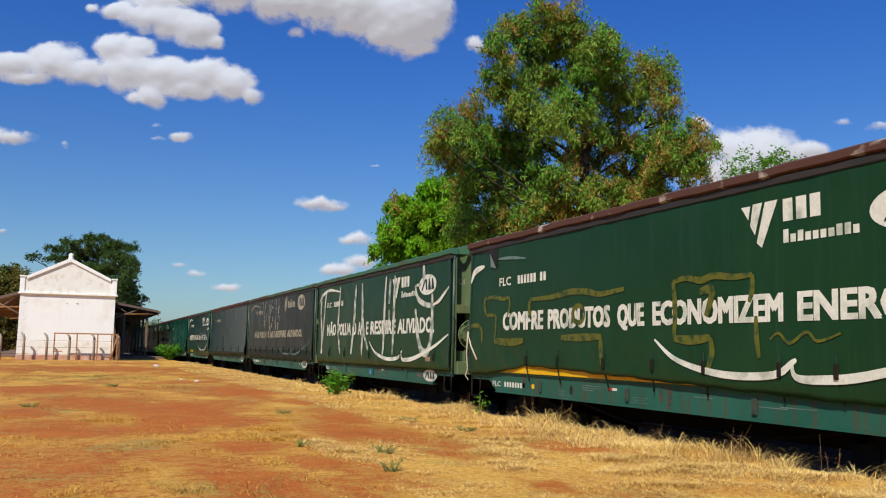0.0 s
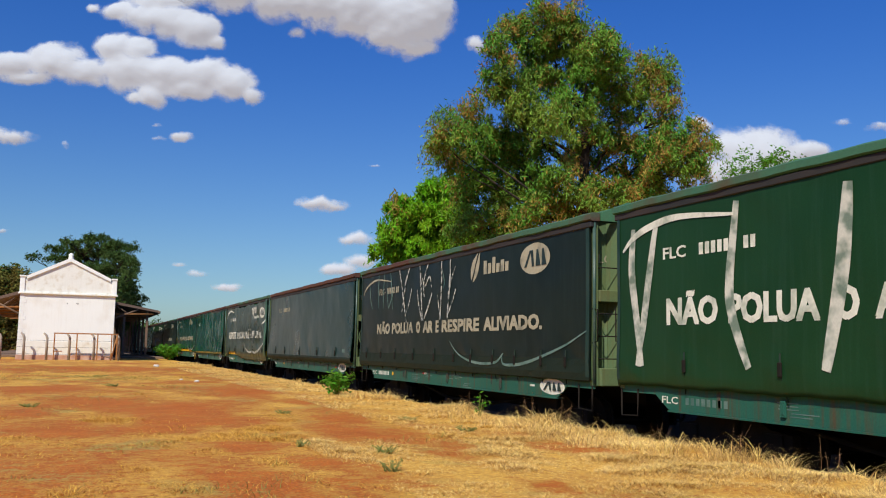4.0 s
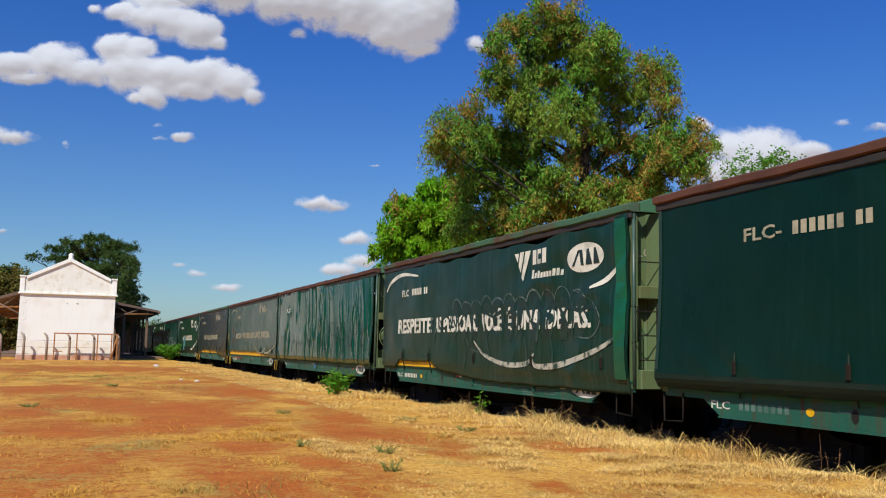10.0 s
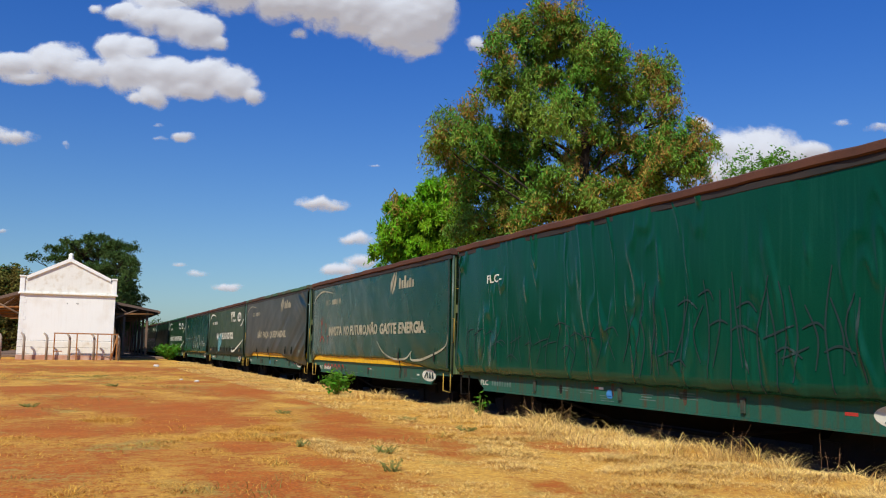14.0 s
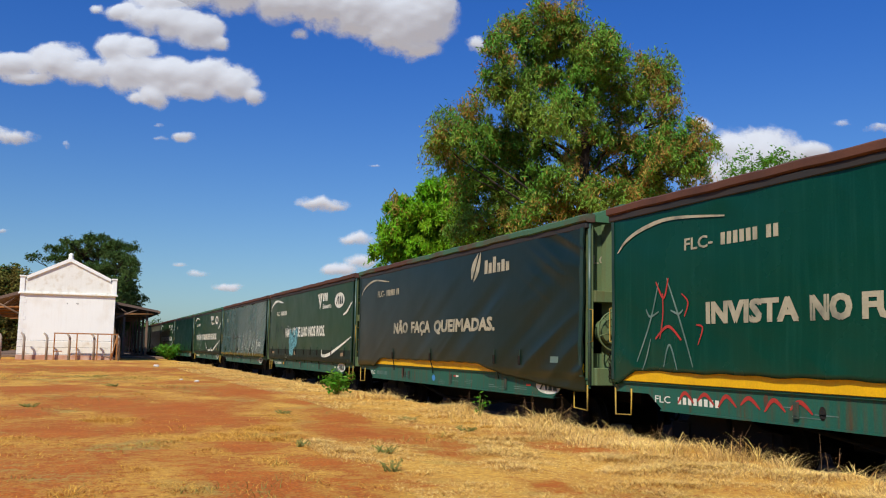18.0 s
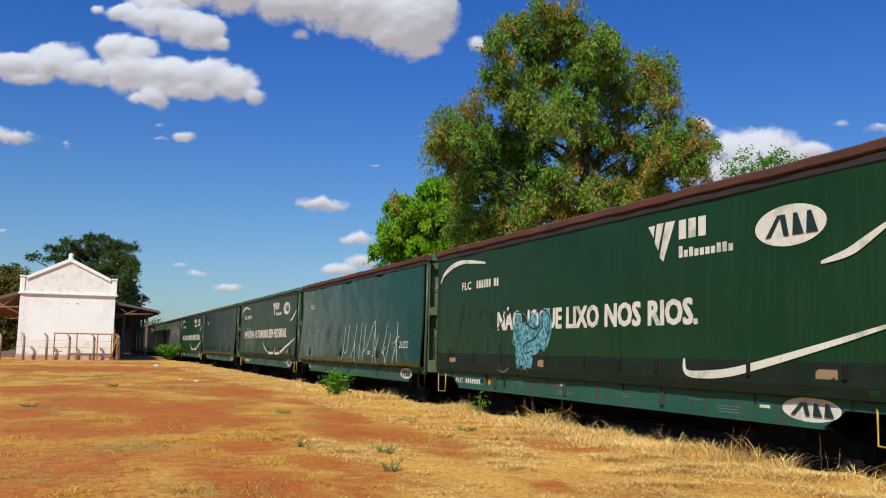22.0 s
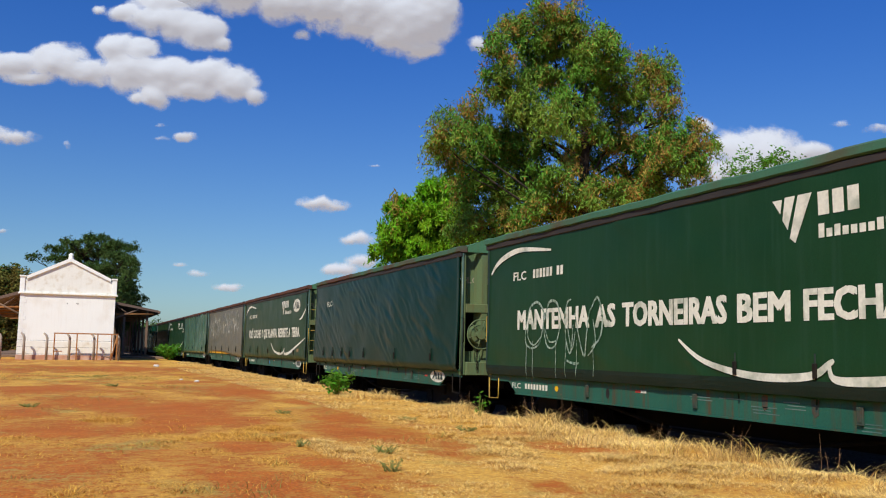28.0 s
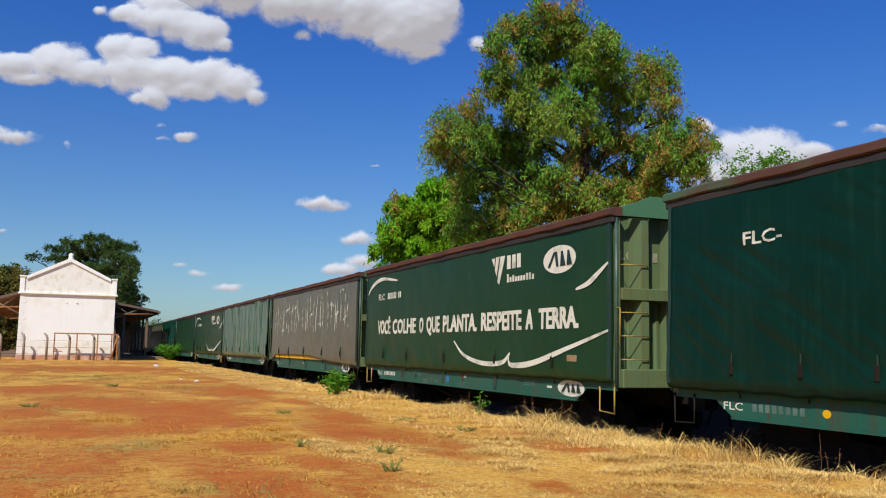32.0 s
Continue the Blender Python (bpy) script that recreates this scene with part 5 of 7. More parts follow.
TOWER6 = [([(0.69, 1.36), (0.99, 1.90), (1.19, 2.42)], 0.03), ([(1.36, 2.47), (1.62, 1.96), (1.93, 1.31)], 0.03), ([(0.90, 2.07), (0.99, 1.97), (1.19, 2.03)], 0.03), ([(1.45, 2.04), (1.62, 1.99), (1.71, 2.04)], 0.03), ([(1.30, 1.30), (1.43, 1.59), (1.60, 1.27)], 0.03), ([(1.01, 1.67), (0.92, 1.44), (0.82, 1.25)], 0.025)]
TOWER_RED6 = [([(1.13, 2.43), (1.30, 2.21), (1.40, 2.47)], 0.035), ([(1.28, 2.27), (1.28, 1.97), (1.22, 1.67)], 0.025), ([(1.12, 1.67), (1.40, 1.83), (1.68, 1.65)], 0.04), ([(1.68, 2.25), (1.81, 2.13), (1.74, 1.95)], 0.025), ([(1.98, 1.84), (2.10, 1.80), (2.02, 1.59)], 0.025)]
BOXES0 = [([(0.73, 2.46), (1.15, 2.47), (1.55, 2.42), (1.81, 2.44)], 0.08), ([(0.73, 2.46), (0.73, 2.30), (0.82, 2.14)], 0.1), ([(1.81, 2.44), (1.83, 2.27), (1.75, 2.10)], 0.07), ([(0.82, 2.14), (1.05, 2.14), (1.27, 2.13)], 0.07), ([(1.27, 2.13), (1.25, 1.91), (1.21, 1.67)], 0.08), ([(1.21, 1.66), (1.82, 1.63), (2.39, 1.66)], 0.14), ([(0.02, 1.92), (0.34, 1.96), (0.60, 1.89), (0.64, 1.63)], 0.09), ([(2.61, 2.36), (3.45, 2.37), (4.00, 2.42), (4.49, 2.40), (4.89, 2.34), (5.53, 2.38)], 0.1), ([(2.61, 2.34), (2.59, 2.18), (2.66, 2.02)], 0.1), ([(3.71, 1.70), (4.35, 1.70), (4.94, 1.71)], 0.12), ([(4.93, 1.70), (4.94, 1.50), (4.99, 1.25)], 0.12)]
RING0 = [([(4.45, 2.05), (4.39, 1.96), (4.26, 1.93), (4.13, 1.97), (4.08, 2.07), (4.14, 2.16), (4.27, 2.19), (4.40, 2.15), (4.45, 2.05)], 0.09)]
BLOCKS0 = [([(6.68, 2.40), (6.95, 2.44), (7.24, 2.39), (7.51, 2.43), (7.87, 2.39), (8.18, 2.40)], 0.09), ([(8.18, 2.40), (8.19, 2.24), (8.13, 2.08)], 0.08), ([(6.68, 2.40), (6.72, 2.03), (6.69, 1.67)], 0.1), ([(6.69, 1.67), (7.05, 1.65), (7.42, 1.68)], 0.12), ([(7.23, 2.25), (7.47, 2.25), (7.34, 1.94)], 0.12), ([(7.42, 1.68), (7.45, 1.49), (7.38, 1.29)], 0.1), ([(8.24, 1.92), (8.25, 1.66), (8.28, 1.44)], 0.08), ([(8.46, 1.65), (8.59, 1.72), (8.76, 1.61), (9.01, 1.73), (9.16, 1.63), (9.47, 1.71)], 0.04)]
BLUE8 = [([(3.98, 2.12), (3.93, 1.85), (3.85, 1.63)], 0.3), ([(4.09, 1.96), (4.13, 1.59), (4.12, 1.17)], 0.52), ([(4.44, 1.44), (4.37, 1.34), (4.34, 1.2)], 0.4), ([(4.87, 2.13), (4.96, 1.88), (4.81, 1.54)], 0.5), ([(4.18, 1.64), (4.53, 1.67), (4.82, 1.7)], 0.52), ([(4.58, 2.11), (4.49, 1.94), (4.27, 1.73)], 0.3)]
NAVY8 = [([(3.87, 2.16), (4.14, 2.12), (4.36, 1.92), (4.62, 1.86), (4.86, 1.96), (4.83, 2.12)], 0.032), ([(4.9, 1.92), (4.61, 1.7), (4.22, 1.59), (4.26, 1.44), (4.52, 1.49)], 0.03), ([(2.33, 2.23), (2.68, 2.19), (2.9, 1.96), (3.16, 1.89), (3.42, 2.12), (3.22, 2.19)], 0.032), ([(4.62, 2.13), (4.91, 2.17), (5.14, 2.0), (5.01, 1.59)], 0.03)]
DARK8 = [([(1.47, 2.36), (1.34, 2.1), (1.29, 1.76)], 0.1), ([(1.77, 2.22), (1.76, 2.16), (1.74, 2.07)], 0.12), ([(2.18, 2.26), (2.22, 2.2), (2.19, 2.13)], 0.16), ([(2.82, 2.16), (2.83, 2.08), (2.79, 1.99)], 0.14), ([(3.68, 2.35), (3.63, 2.23), (3.53, 2.12)], 0.09), ([(3.32, 1.68), (3.21, 1.5), (3.31, 1.26)], 0.05), ([(2.61, 1.62), (2.67, 1.52), (2.55, 1.43)], 0.06)]
PALE8 = [([(3.71, 1.67), (3.83, 1.59), (4.0, 1.64)], 0.025), ([(3.91, 2.16), (4.19, 2.12), (4.36, 1.98)], 0.02), ([(3.15, 1.13), (3.41, 1.1), (3.63, 1.18)], 0.025), ([(4.12, 1.14), (4.24, 1.21), (4.36, 1.12)], 0.02)]
TAN8 = [([(0.8, 1.28), (0.96, 1.28), (1.14, 1.28)], 0.1), ([(4.73, 1.28), (4.86, 1.28), (5.0, 1.28)], 0.12)]
SPECS = [
    S("green", "smooth", RUST_PEEL, ("ladder", "wheel"), (0.9, 8.6, 1.5, 5.5, 0.18), "green tarpaulin-sided railway wagon with white slogan and torn corner", brand="stripes", off=0.3, number=(1.37, 2.66, 1.8), curves="smile_curve", oval=(10.4, 2.9), slogan=(0.3, (("COMPRE", 1.55, 3.11), ("PRODUTOS", 3.24, 5.19), ("QUE", 5.34, 6.04), ("ECONOMIZEM", 6.2, 8.68), ("ENERGIA.", 8.86, 10.85))), paint=(("box_graffiti", SPRAY_OLIVE, BOXES0 + RING0 + BLOCKS0),), straps=(2.5, 3.6, 5.0, 6.2, 7.3, 8.6, 9.4)),
    S("green", "smooth", EDGE_GREEN, ("wheel", "ladder"), None, "green tarpaulin-sided railway wagon with tall white graffiti", len=11.3, brand="stripes", off=-0.25, number=(1.15, 2.72, 1.75), curves="both", oval=(9.9, 2.92), slogan=(0.33, (("NÃO", 1.2, 2.26), ("POLUA", 2.42, 3.9), ("O", 4.06, 4.42), ("AR", 4.58, 5.2), ("E", 5.36, 5.6), ("RESPIRE", 5.76, 7.8), ("ALIVIADO.", 7.93, 10.37))), paint=(("roller_stroke", ROLLER, [([(u - 0.2, z) for u, z in p], q) for p, q in tall_tags()]),), patch=(9.9, 1.22)),
    S("soot", "smooth", RUST_MIX, ("yellow", "wheel"), None, "dark tarpaulin-sided railway wagon with cream slogan and white scrawls", ink="cream", brand="leaf", off=-0.2, grin=0.7, number=(1.6, 2.85, 1.5), curves="arc smile_curve", oval=(10.2, 3.06), hem=1.36, slogan=(0.24, (("NÃO", 1.5, 2.56), ("POLUA", 2.7, 4.25), ("O", 4.41, 4.7), ("AR", 4.86, 5.48), ("E", 5.62, 5.83), ("RESPIRE", 5.98, 7.96), ("ALIVIADO.", 8.13, 10.5))), paint=(("branch_scrawl", DRY_BRUSH, BRANCHES2), ("twig_scrawl", DIM, TWIGS2),), straps=(0.7, 1.9, 3.0, 4.3, 5.6, 6.7, 7.6, 8.6, 9.5, 10.5, 11.3)),
    S("navy", "belly", RUST, ("wheel", "ladder"), None, "plain dark teal tarpaulin-sided railway wagon", ink="cream", number=(1.73, 2.79, 1.85), hem=1.2, patch=(11.1, 1.35)),
    S("worn", "loose", RUST_MIX, ("ladder", "ladder"), (0.9, 3.9, 0.4, 0.5, 0.17, 0.14), sag=(1.5, 10.9, 0.17), label= "worn green tarpaulin-sided railway wagon with smeared white slogan", len=11.1, brand="stripes", off=-0.25, number=(1.4, 2.72, 1.7), curves="both", oval=(9.85, 2.93), slogan=(0.31, (("RESPEITE", 1.15, 3.45), ("AS", 3.6, 3.98), ("PESSOAS.", 4.1, 5.9), ("VOCÊ", 6.05, 6.95), ("É", 7.15, 7.38), ("UMA", 7.55, 8.52), ("DELAS.", 8.68, 10.12))), paint=(("dark_wash", WASH, [([(u, 2.42 + 0.08 * math.sin(i * 1.9)), (u + 0.06 * math.sin(i * 2.7), 2.1), (u - 0.05, 1.72 - 0.06 * (i % 2))], 0.3 + 0.05 * (i % 3)) for i, u in enumerate(4.75 + 0.5 * q for q in range(11))]), ("grey_smear", GREY_SMEAR, scallops(4.6, 9.9, 2.34, 11, R, 0.03) + [([(9.5, 2.45), (10.1, 2.25), (10.35, 1.95), (10.1, 1.7), (9.6, 1.72)], 0.028), ([(5.3, 1.75), (5.6, 1.5), (6.4, 1.4)], 0.025)]), ("dark_smear", WASH, [(p, q * 1.6) for p, q in loops(3.6, 2.02, 13, 0.15, R, 0.52)]), ("grimy_smear", SMEAR, [([(u, 2.2 + 0.05 * math.sin(i * 2.1)), (u + 0.05, 2.0), (u - 0.03, 1.82 - 0.1 * (i % 3))], 0.04 + 0.03 * (i % 3)) for i, u in enumerate((2.5, 3.35, 3.6, 4.5, 4.8, 5.6, 6.9, 7.6, 8.4, 8.9, 9.5))] + [([(u, 1.7), (u + 0.1, 1.4), (u, 1.12)], 0.05) for u in (5.2, 6.3, 7.9, 8.8)]))),
    S("gloss", "folds", RUST, ("wheel", "ladder"), None, "teal tarpaulin-sided railway wagon with dark scrawls", number=(1.45, 2.74, 0.9), paint=(("dark_scrawl", SPRAY_DARK, scrawl(0.4, 6.0, 1.15, 2.15, 20, R, 0.018) + scrawl(6.0, 11.6, 1.02, 2.5, 30, R, 0.026)),), straps=()),
    S("teal", "smooth", RUST, ("ladder", "ladder"), (0.15, 11.3, 0.5, 2.8, 0.2), "teal green tarpaulin-sided railway wagon with cream slogan over a yellow board", ink="cream", brand="leaf", number=(1.75, 2.8, 1.7), curves="arc smile_curve", off=0.4, grin=0.8, slogan=(0.25, (("INVISTA", 2.15, 3.76), ("NO", 3.89, 4.49), ("FUTURO,NÃO", 4.58, 7.14), ("GASTE", 7.28, 8.66), ("ENERGIA.", 8.79, 10.67))), paint=(("tower_scrawl", DIM, TOWER6), ("red_scrawl", RED, TOWER_RED6)), straps=(8.9, 11.2)),
    S("dark", "slack", RUST_MIX, ("wheel", "ladder"), (1.4, 9.3, 0.6, 1.3, 0.2, 0.16), "dark tarpaulin-sided railway wagon with cream slogan over a yellow board", ink="cream", brand="leaf", number=(1.65, 2.8, 1.65), curves="arc", slogan=(0.24, (("NÃO", 3.02, 4.08), ("FAÇA", 4.27, 5.53), ("QUEIMADAS.", 5.74, 8.88))), patch=(11.0, 1.3), straps=(3.0, 5.6, 8.9, 9.9)),
    S("green", "smooth", RUST, ("yellow", "ladder"), None, "green tarpaulin-sided railway wagon with white slogan and blue graffiti", brand="stripes", off=0.2, number=(1.4, 2.68, 1.7), curves="arc arc_end smile_right", oval=(10.55, 2.9), hem=1.4, slogan=(0.32, (("NÃO", 3.09, 4.12), ("JOGUE", 4.25, 5.54), ("LIXO", 5.65, 6.67), ("NOS", 6.8, 7.74), ("RIOS.", 7.87, 8.98))), paint=(("blue_graffiti", SPRAY_BLUE, BLUE8), ("dark_scrawl", SPRAY_DARK, DARK8), ("navy_line", NAVY_LINE, NAVY8), ("pale_graffiti", TUBE, PALE8), ("cloth_patch", PATCH, TAN8)), patch=(10.9, 1.24), straps=(0.8, 2.0, 3.3, 5.0, 6.2, 7.2, 8.1, 9.9, 11.3)),
    S("teal", "belly", RUST, ("ladder", "ladder"), None, "teal tarpaulin-sided railway wagon with thin white scrawls", sag=(1.0, 11.6, 0.13), number=(1.3, 2.74, 0.9), paint=(("thin_scrawl", WHITE, THIN9 + BARS9), ("faint_scrawl", DIM, STARS9), ("rusty_scrawl", RUST_SPOT, BLURRED9)), straps=(1.6, 5.4, 8.9), tag=("2022", 10.55, 1.5, 0.62, 0.17)),
    S("green", "smooth", EDGE_GREEN, ("yellow", "wheel"), None, "green tarpaulin-sided railway wagon with white slogan and smile curves", brand="stripes", number=(1.14, 2.72, 1.8), curves="both", oval=(10.3, 2.93), hem=1.2, slogan=(0.32, (("MANTENHA", 1.32, 3.79), ("AS", 3.92, 4.5), ("TORNEIRAS", 4.64, 6.93), ("BEM", 7.08, 7.97), ("FECHADAS.", 8.13, 10.42))), paint=(("pale_scribble", CHALK, LOOPS10),), patch=(10.58, 1.27), straps=(7.05, 8.3, 9.4, 11.1)),
    S("pine", "diagonal", RUST_MIX, ("wheel", "ladder"), None, "plain dark green tarpaulin-sided railway wagon with diagonal creases", number=(1.5, 2.75, 0.9), straps=(1.3, 2.4, 3.4, 4.3, 5.6, 8.2, 10.6)),
    S("green", "smooth", RUST, ("yellow", "ladder"), None, "green tarpaulin-sided railway wagon with clean white slogan", len=12.2, brand="stripes", off=0.3, number=(1.1, 2.72, 1.7), curves="both", oval=(10.6, 2.97), slogan=(0.33, (("VOCÊ", 1.05, 2.1), ("COLHE", 2.24, 3.96), ("O", 4.14, 4.44), ("QUE", 4.6, 5.46), ("PLANTA.", 5.62, 7.4), ("RESPEITE", 7.56, 9.3), ("A", 9.43, 9.74), ("TERRA.", 9.9, 11.25))), patch=(10.9, 1.33)),
    S("grey", "smooth", RUST, ("ladder", "wheel"), (0.5, 9.5, 0.5, 3.0, 0.16), "grimy grey tarpaulin-sided railway wagon covered in graffiti", paint=(("pale_graffiti", ROLLER, scrawl(0.6, 11.4, 1.9, 3.3, 26, R, 0.08)),)),
    S("faded", "folds", RUST, ("ladder", "ladder"), None, "faded green tarpaulin-sided railway wagon"),
    S("green", "smooth", RUST, ("yellow", "ladder"), None, "green tarpaulin-sided railway wagon with white lettering", brand="stripes", curves="both", oval=(10.3, 2.93), number=(1.2, 2.72, 1.8)),
]
TONES = ("green", "teal", "grey", "dark", "navy", "faded", "green", "dark", "teal", "grey", "navy")
for i in range(11):
    SPECS.append(S(TONES[i], ("smooth", "folds", "diagonal")[i % 3], (RUST, RUST_MIX, EDGE_GREEN)[i % 3], ("ladder", "wheel"), None, "tarpaulin-sided railway wagon far along the train"))


def build_wagon(k, spec):
    global LEN, HALF
    LEN = spec.get("len", 12.05)
    HALF = LEN / 2
    tone, style, eave, ends, lift, label = (spec[x] for x in ("tone", "style", "eave", "ends", "lift", "label"))
    w = new("railway_wagon")
    tagged(w, label, "railway wagon", group="wagons of the train")
    for s in (-1, 1):
        # far sill takes dark iron in place of the shade beneath the wagon
        part("side_sill", cached("sill%d" % s, lambda: side_sill(s)), GREEN if s < 0 else IRON, w)
        part("roof_edge", cached("eave%d" % s, lambda: eave_mesh(s)).copy(), eave, w)
    part("curtain_rail", cached("rail", rail_mesh), RAIL_DARK, w)
    part("floor", cached("floor", lambda: boxes(((-WIDE + 0.065, -HALF + 0.22, Z_SILL1 - 0.06), (WIDE - 0.065, HALF - 0.22, Z_SILL1 - 0.002)))), FLOOR_WOOD, w)
    # lower box is added to block the lit ground seen under the wagon
    part("centre_sill", cached("centre", lambda: boxes(((-0.22, -HALF + 0.2, 0.68), (0.22, HALF - 0.2, 0.98)), ((-0.3, -2.6, 0.42), (0.3, 2.6, 0.679)))), IRON, w)
    part("roof", cached("roof", roof_mesh), GABLE_GREEN, w)
    part("curtain", curtain_mesh(style, k, lift, spec.get("sag")), CURTAINS[tone], w)
    part("far_curtain", cached("far_curtain", lambda: boxes(((WIDE - 0.03, -HALF + 0.05, Z_CUR0 + 0.02), (WIDE - 0.005, HALF - 0.05, Z_EAVE0 - 0.02)))), CURTAINS["green"], w)
    if lift:
        part("side_board", cached("board", lambda: boxes(((-WIDE - 0.014, -HALF + 0.15, Z_SILL1 + 0.027), (-WIDE + 0.025, HALF - 0.15, Z_SILL1 + 0.24)), bevel=0.006)), YELLOW, w, "yellow side board under the drawn-up tarpaulin")
    trim = TRIM_YELLOW if k in (6, 7, 8, 10, 12, 15) else IRON
    wagon_end(w, -1, ends[0], trim)
    wagon_end(w, 1, ends[1], trim)
    for y in (-HALF + 1.9, HALF - 1.9):
        bogie(w, y)
    part("brake_cylinder", cached("tank", lambda: disc(0.18, -0.5, 0.5, "y", 16, (0.4, 0.6))), IRON, w)
    part("truss_bar", cached("truss", lambda: tube([(-0.7, -3.2, 0.7), (-0.7, -1.2, 0.42), (-0.7, 1.2, 0.42), (-0.7, 3.2, 0.7)], 0.03, 6)), IRON, w)
    detail(w, k, spec)
    spec["half"] = HALF
    return w


# far end of each wagon along the track at the middle of the run
S_END = [-54.46, -42.2, -29.45, -16.7, -4.95, 7.95, 20.47, 33.2, 45.9, 58.7, 71.55, 84.92, 98.45, 111.3]
while len(S_END) < len(SPECS):
    S_END.append(S_END[-1] + 12.85)
WAGONS = [build_wagon(k, s) for k, s in enumerate(SPECS)]


# ---- station building ----
def station():
    st = new("station_building")
    tagged(st, "whitewashed station building with a gabled end wall and side canopies", "building")
    X0, X1, Y, CO, RIDGE = -3.82, 2.22, 67.0, 4.4, 6.95
    YB = 96.0
    mid = (X0 + X1) / 2
    part("wall", boxes(((X0, Y, 0.32), (X1, Y + 0.4, CO))), PLASTER, st, "whitewashed end wall")
    part("wall", boxes(((X0, Y + 0.401, 0), (X0 + 0.4, YB, CO))), PLASTER_OLD, st)
    part("wall", boxes(((X1 - 0.4, Y + 0.401, 0), (X1, YB, CO))), PLASTER_OLD, st)
    part("plinth", boxes(((X0 - 0.05, Y - 0.06, -0.2), (X1 + 0.05, Y + 0.4, 0.315)), bevel=0.02), PLINTH, st, "red-earth stained plinth")
    part("wall_base", boxes(((X0 - 0.012, Y - 0.015, 0.32), (X1 + 0.012, Y - 0.001, 1.22))), PLASTER_OLD, st, "grey weathered band at the wall foot")
    part("pediment", prism([(X0 + 0.05, CO + 0.16), (X1 - 0.05, CO + 0.16), (X1 - 0.05, CO + 0.9), (mid, RIDGE - 0.25), (X0 + 0.05, CO + 0.9)], "y", Y + 0.02, Y + 0.38), PLASTER_OLD, st, "weathered cream gable pediment")
    part("cornice", boxes(((X0 - 0.14, Y - 0.16, CO), (X1 + 0.14, Y + 0.42, CO + 0.09)), ((X0 - 0.08, Y - 0.09, CO + 0.091), (X1 + 0.08, Y + 0.42, CO + 0.16)), bevel=0.015), PLASTER_OLD, st)
    for s in (-1, 1):
        xe = X0 if s < 0 else X1
        sl = [(mid, RIDGE - 0.25), (xe - s * 0.35, CO + 1.0), (xe - s * 0.35, CO + 1.22), (mid, RIDGE)]
        part("coping", prism(sl, "y", Y - 0.1, Y + 0.42), PLASTER, st)
        part("pier", boxes(((xe - 0.26 if s > 0 else xe - 0.06, Y - 0.05, CO + 0.161), (xe + 0.06 if s > 0 else xe + 0.26, Y + 0.4, CO + 1.12)), bevel=0.02), PLASTER, st)
        part("pier_cap", boxes(((xe - 0.32 if s > 0 else xe - 0.1, Y - 0.1, CO + 1.121), (xe + 0.1 if s > 0 else xe + 0.32, Y + 0.42, CO + 1.24)), bevel=0.02), PLASTER_OLD, st)
        part("roof", prism([(mid, RIDGE - 0.3), (xe, CO + 0.85), (xe, CO + 0.95), (mid, RIDGE - 0.2)], "y", Y + 0.4, YB), ROOF_TILE, st)
        # quoins toothed up the corners
        for i in range(11 if s < 0 else 0):
            wd = 0.42 if i % 2 else 0.28
            a, b = (xe, xe + wd) if s < 0 else (xe - wd, xe)
            part("quoin", boxes(((a, Y - 0.018, 1.24 + i * 0.285), (b, Y - 0.001, 1.24 + i * 0.285 + 0.272)), bevel=0.004), PLASTER, st)
        # side canopy: on the railway side it stands further back and reaches out to the platform edge, drawn long to
        # shade the far wagons
        c = (1 if s > 0 else -1)
        ya, yb, out, drop = (Y + 12.0, 146.0, 3.85, 0.66) if s > 0 else (Y + 1.2, YB, 2.75, 0.88)
        part("canopy_roof", prism([(xe + c * 0.02, CO + 0.05), (xe + c * out, CO + 0.05 - drop), (xe + c * out, CO + 0.23 - drop), (xe + c * 0.02, CO + 0.27)], "y", ya, yb), ROOF_TILE, st, "sloping canopy roof on timber brackets")
        part("gutter", boxes(((min(xe + c * (out - 0.05), xe + c * (out + 0.15)), ya - 0.05, CO - 0.03 - drop), (max(xe + c * (out - 0.05), xe + c * (out + 0.15)), yb, CO + 0.19 - drop)), bevel=0.03), TIMBER, st)
        for j in range(9):
            yy = ya + 0.2 + j * 3.6
            b = part("bracket", tube([(xe, yy, CO - 1.35), (xe + c * 0.6 * out, yy, CO + 0.02 - drop * 0.6)], 0.07, 6), TIMBER, st)
            part("strut", tube([(xe, yy, CO - 0.85), (xe + c * 0.9 * out, yy, CO - 0.08 - drop)], 0.06, 6), RAIL_RUST if j % 2 == 0 else TIMBER, b)
            part("brace", tube([(xe + c * 0.15 * out, yy, CO - 0.2), (xe + c * 0.4 * out, yy, CO - 0.8)], 0.045, 6), TIMBER, b)
    part("finial", tube([(mid, Y + 0.15, RIDGE - 0.1), (mid, Y + 0.15, RIDGE + 0.05), (mid, Y + 0.15, RIDGE + 0.14), (mid, Y + 0.15, RIDGE + 0.26), (mid, Y + 0.15, RIDGE + 0.34)], [0.2, 0.17, 0.14, 0.18, 0.06], 10), PLASTER, st)
    # black discs stand in for the dark of small holes
    for x, z in ((mid - 0.05, 3.83), (mid + 0.62, 3.82), (mid + 0.55, 3.83)):
        part("wall_hole", disc(0.035, Y - 0.006, Y + 0.02, "y", 10, (x, z)), HOLE_DARK, st)
    # dark timber tone stands in for the canopy's shade on the platform
    part("platform", boxes(((X0 - 4.0, Y + 9, -0.3), (X1 + 4.3, YB + 50, 0.15)), bevel=0.03), TIMBER, st)
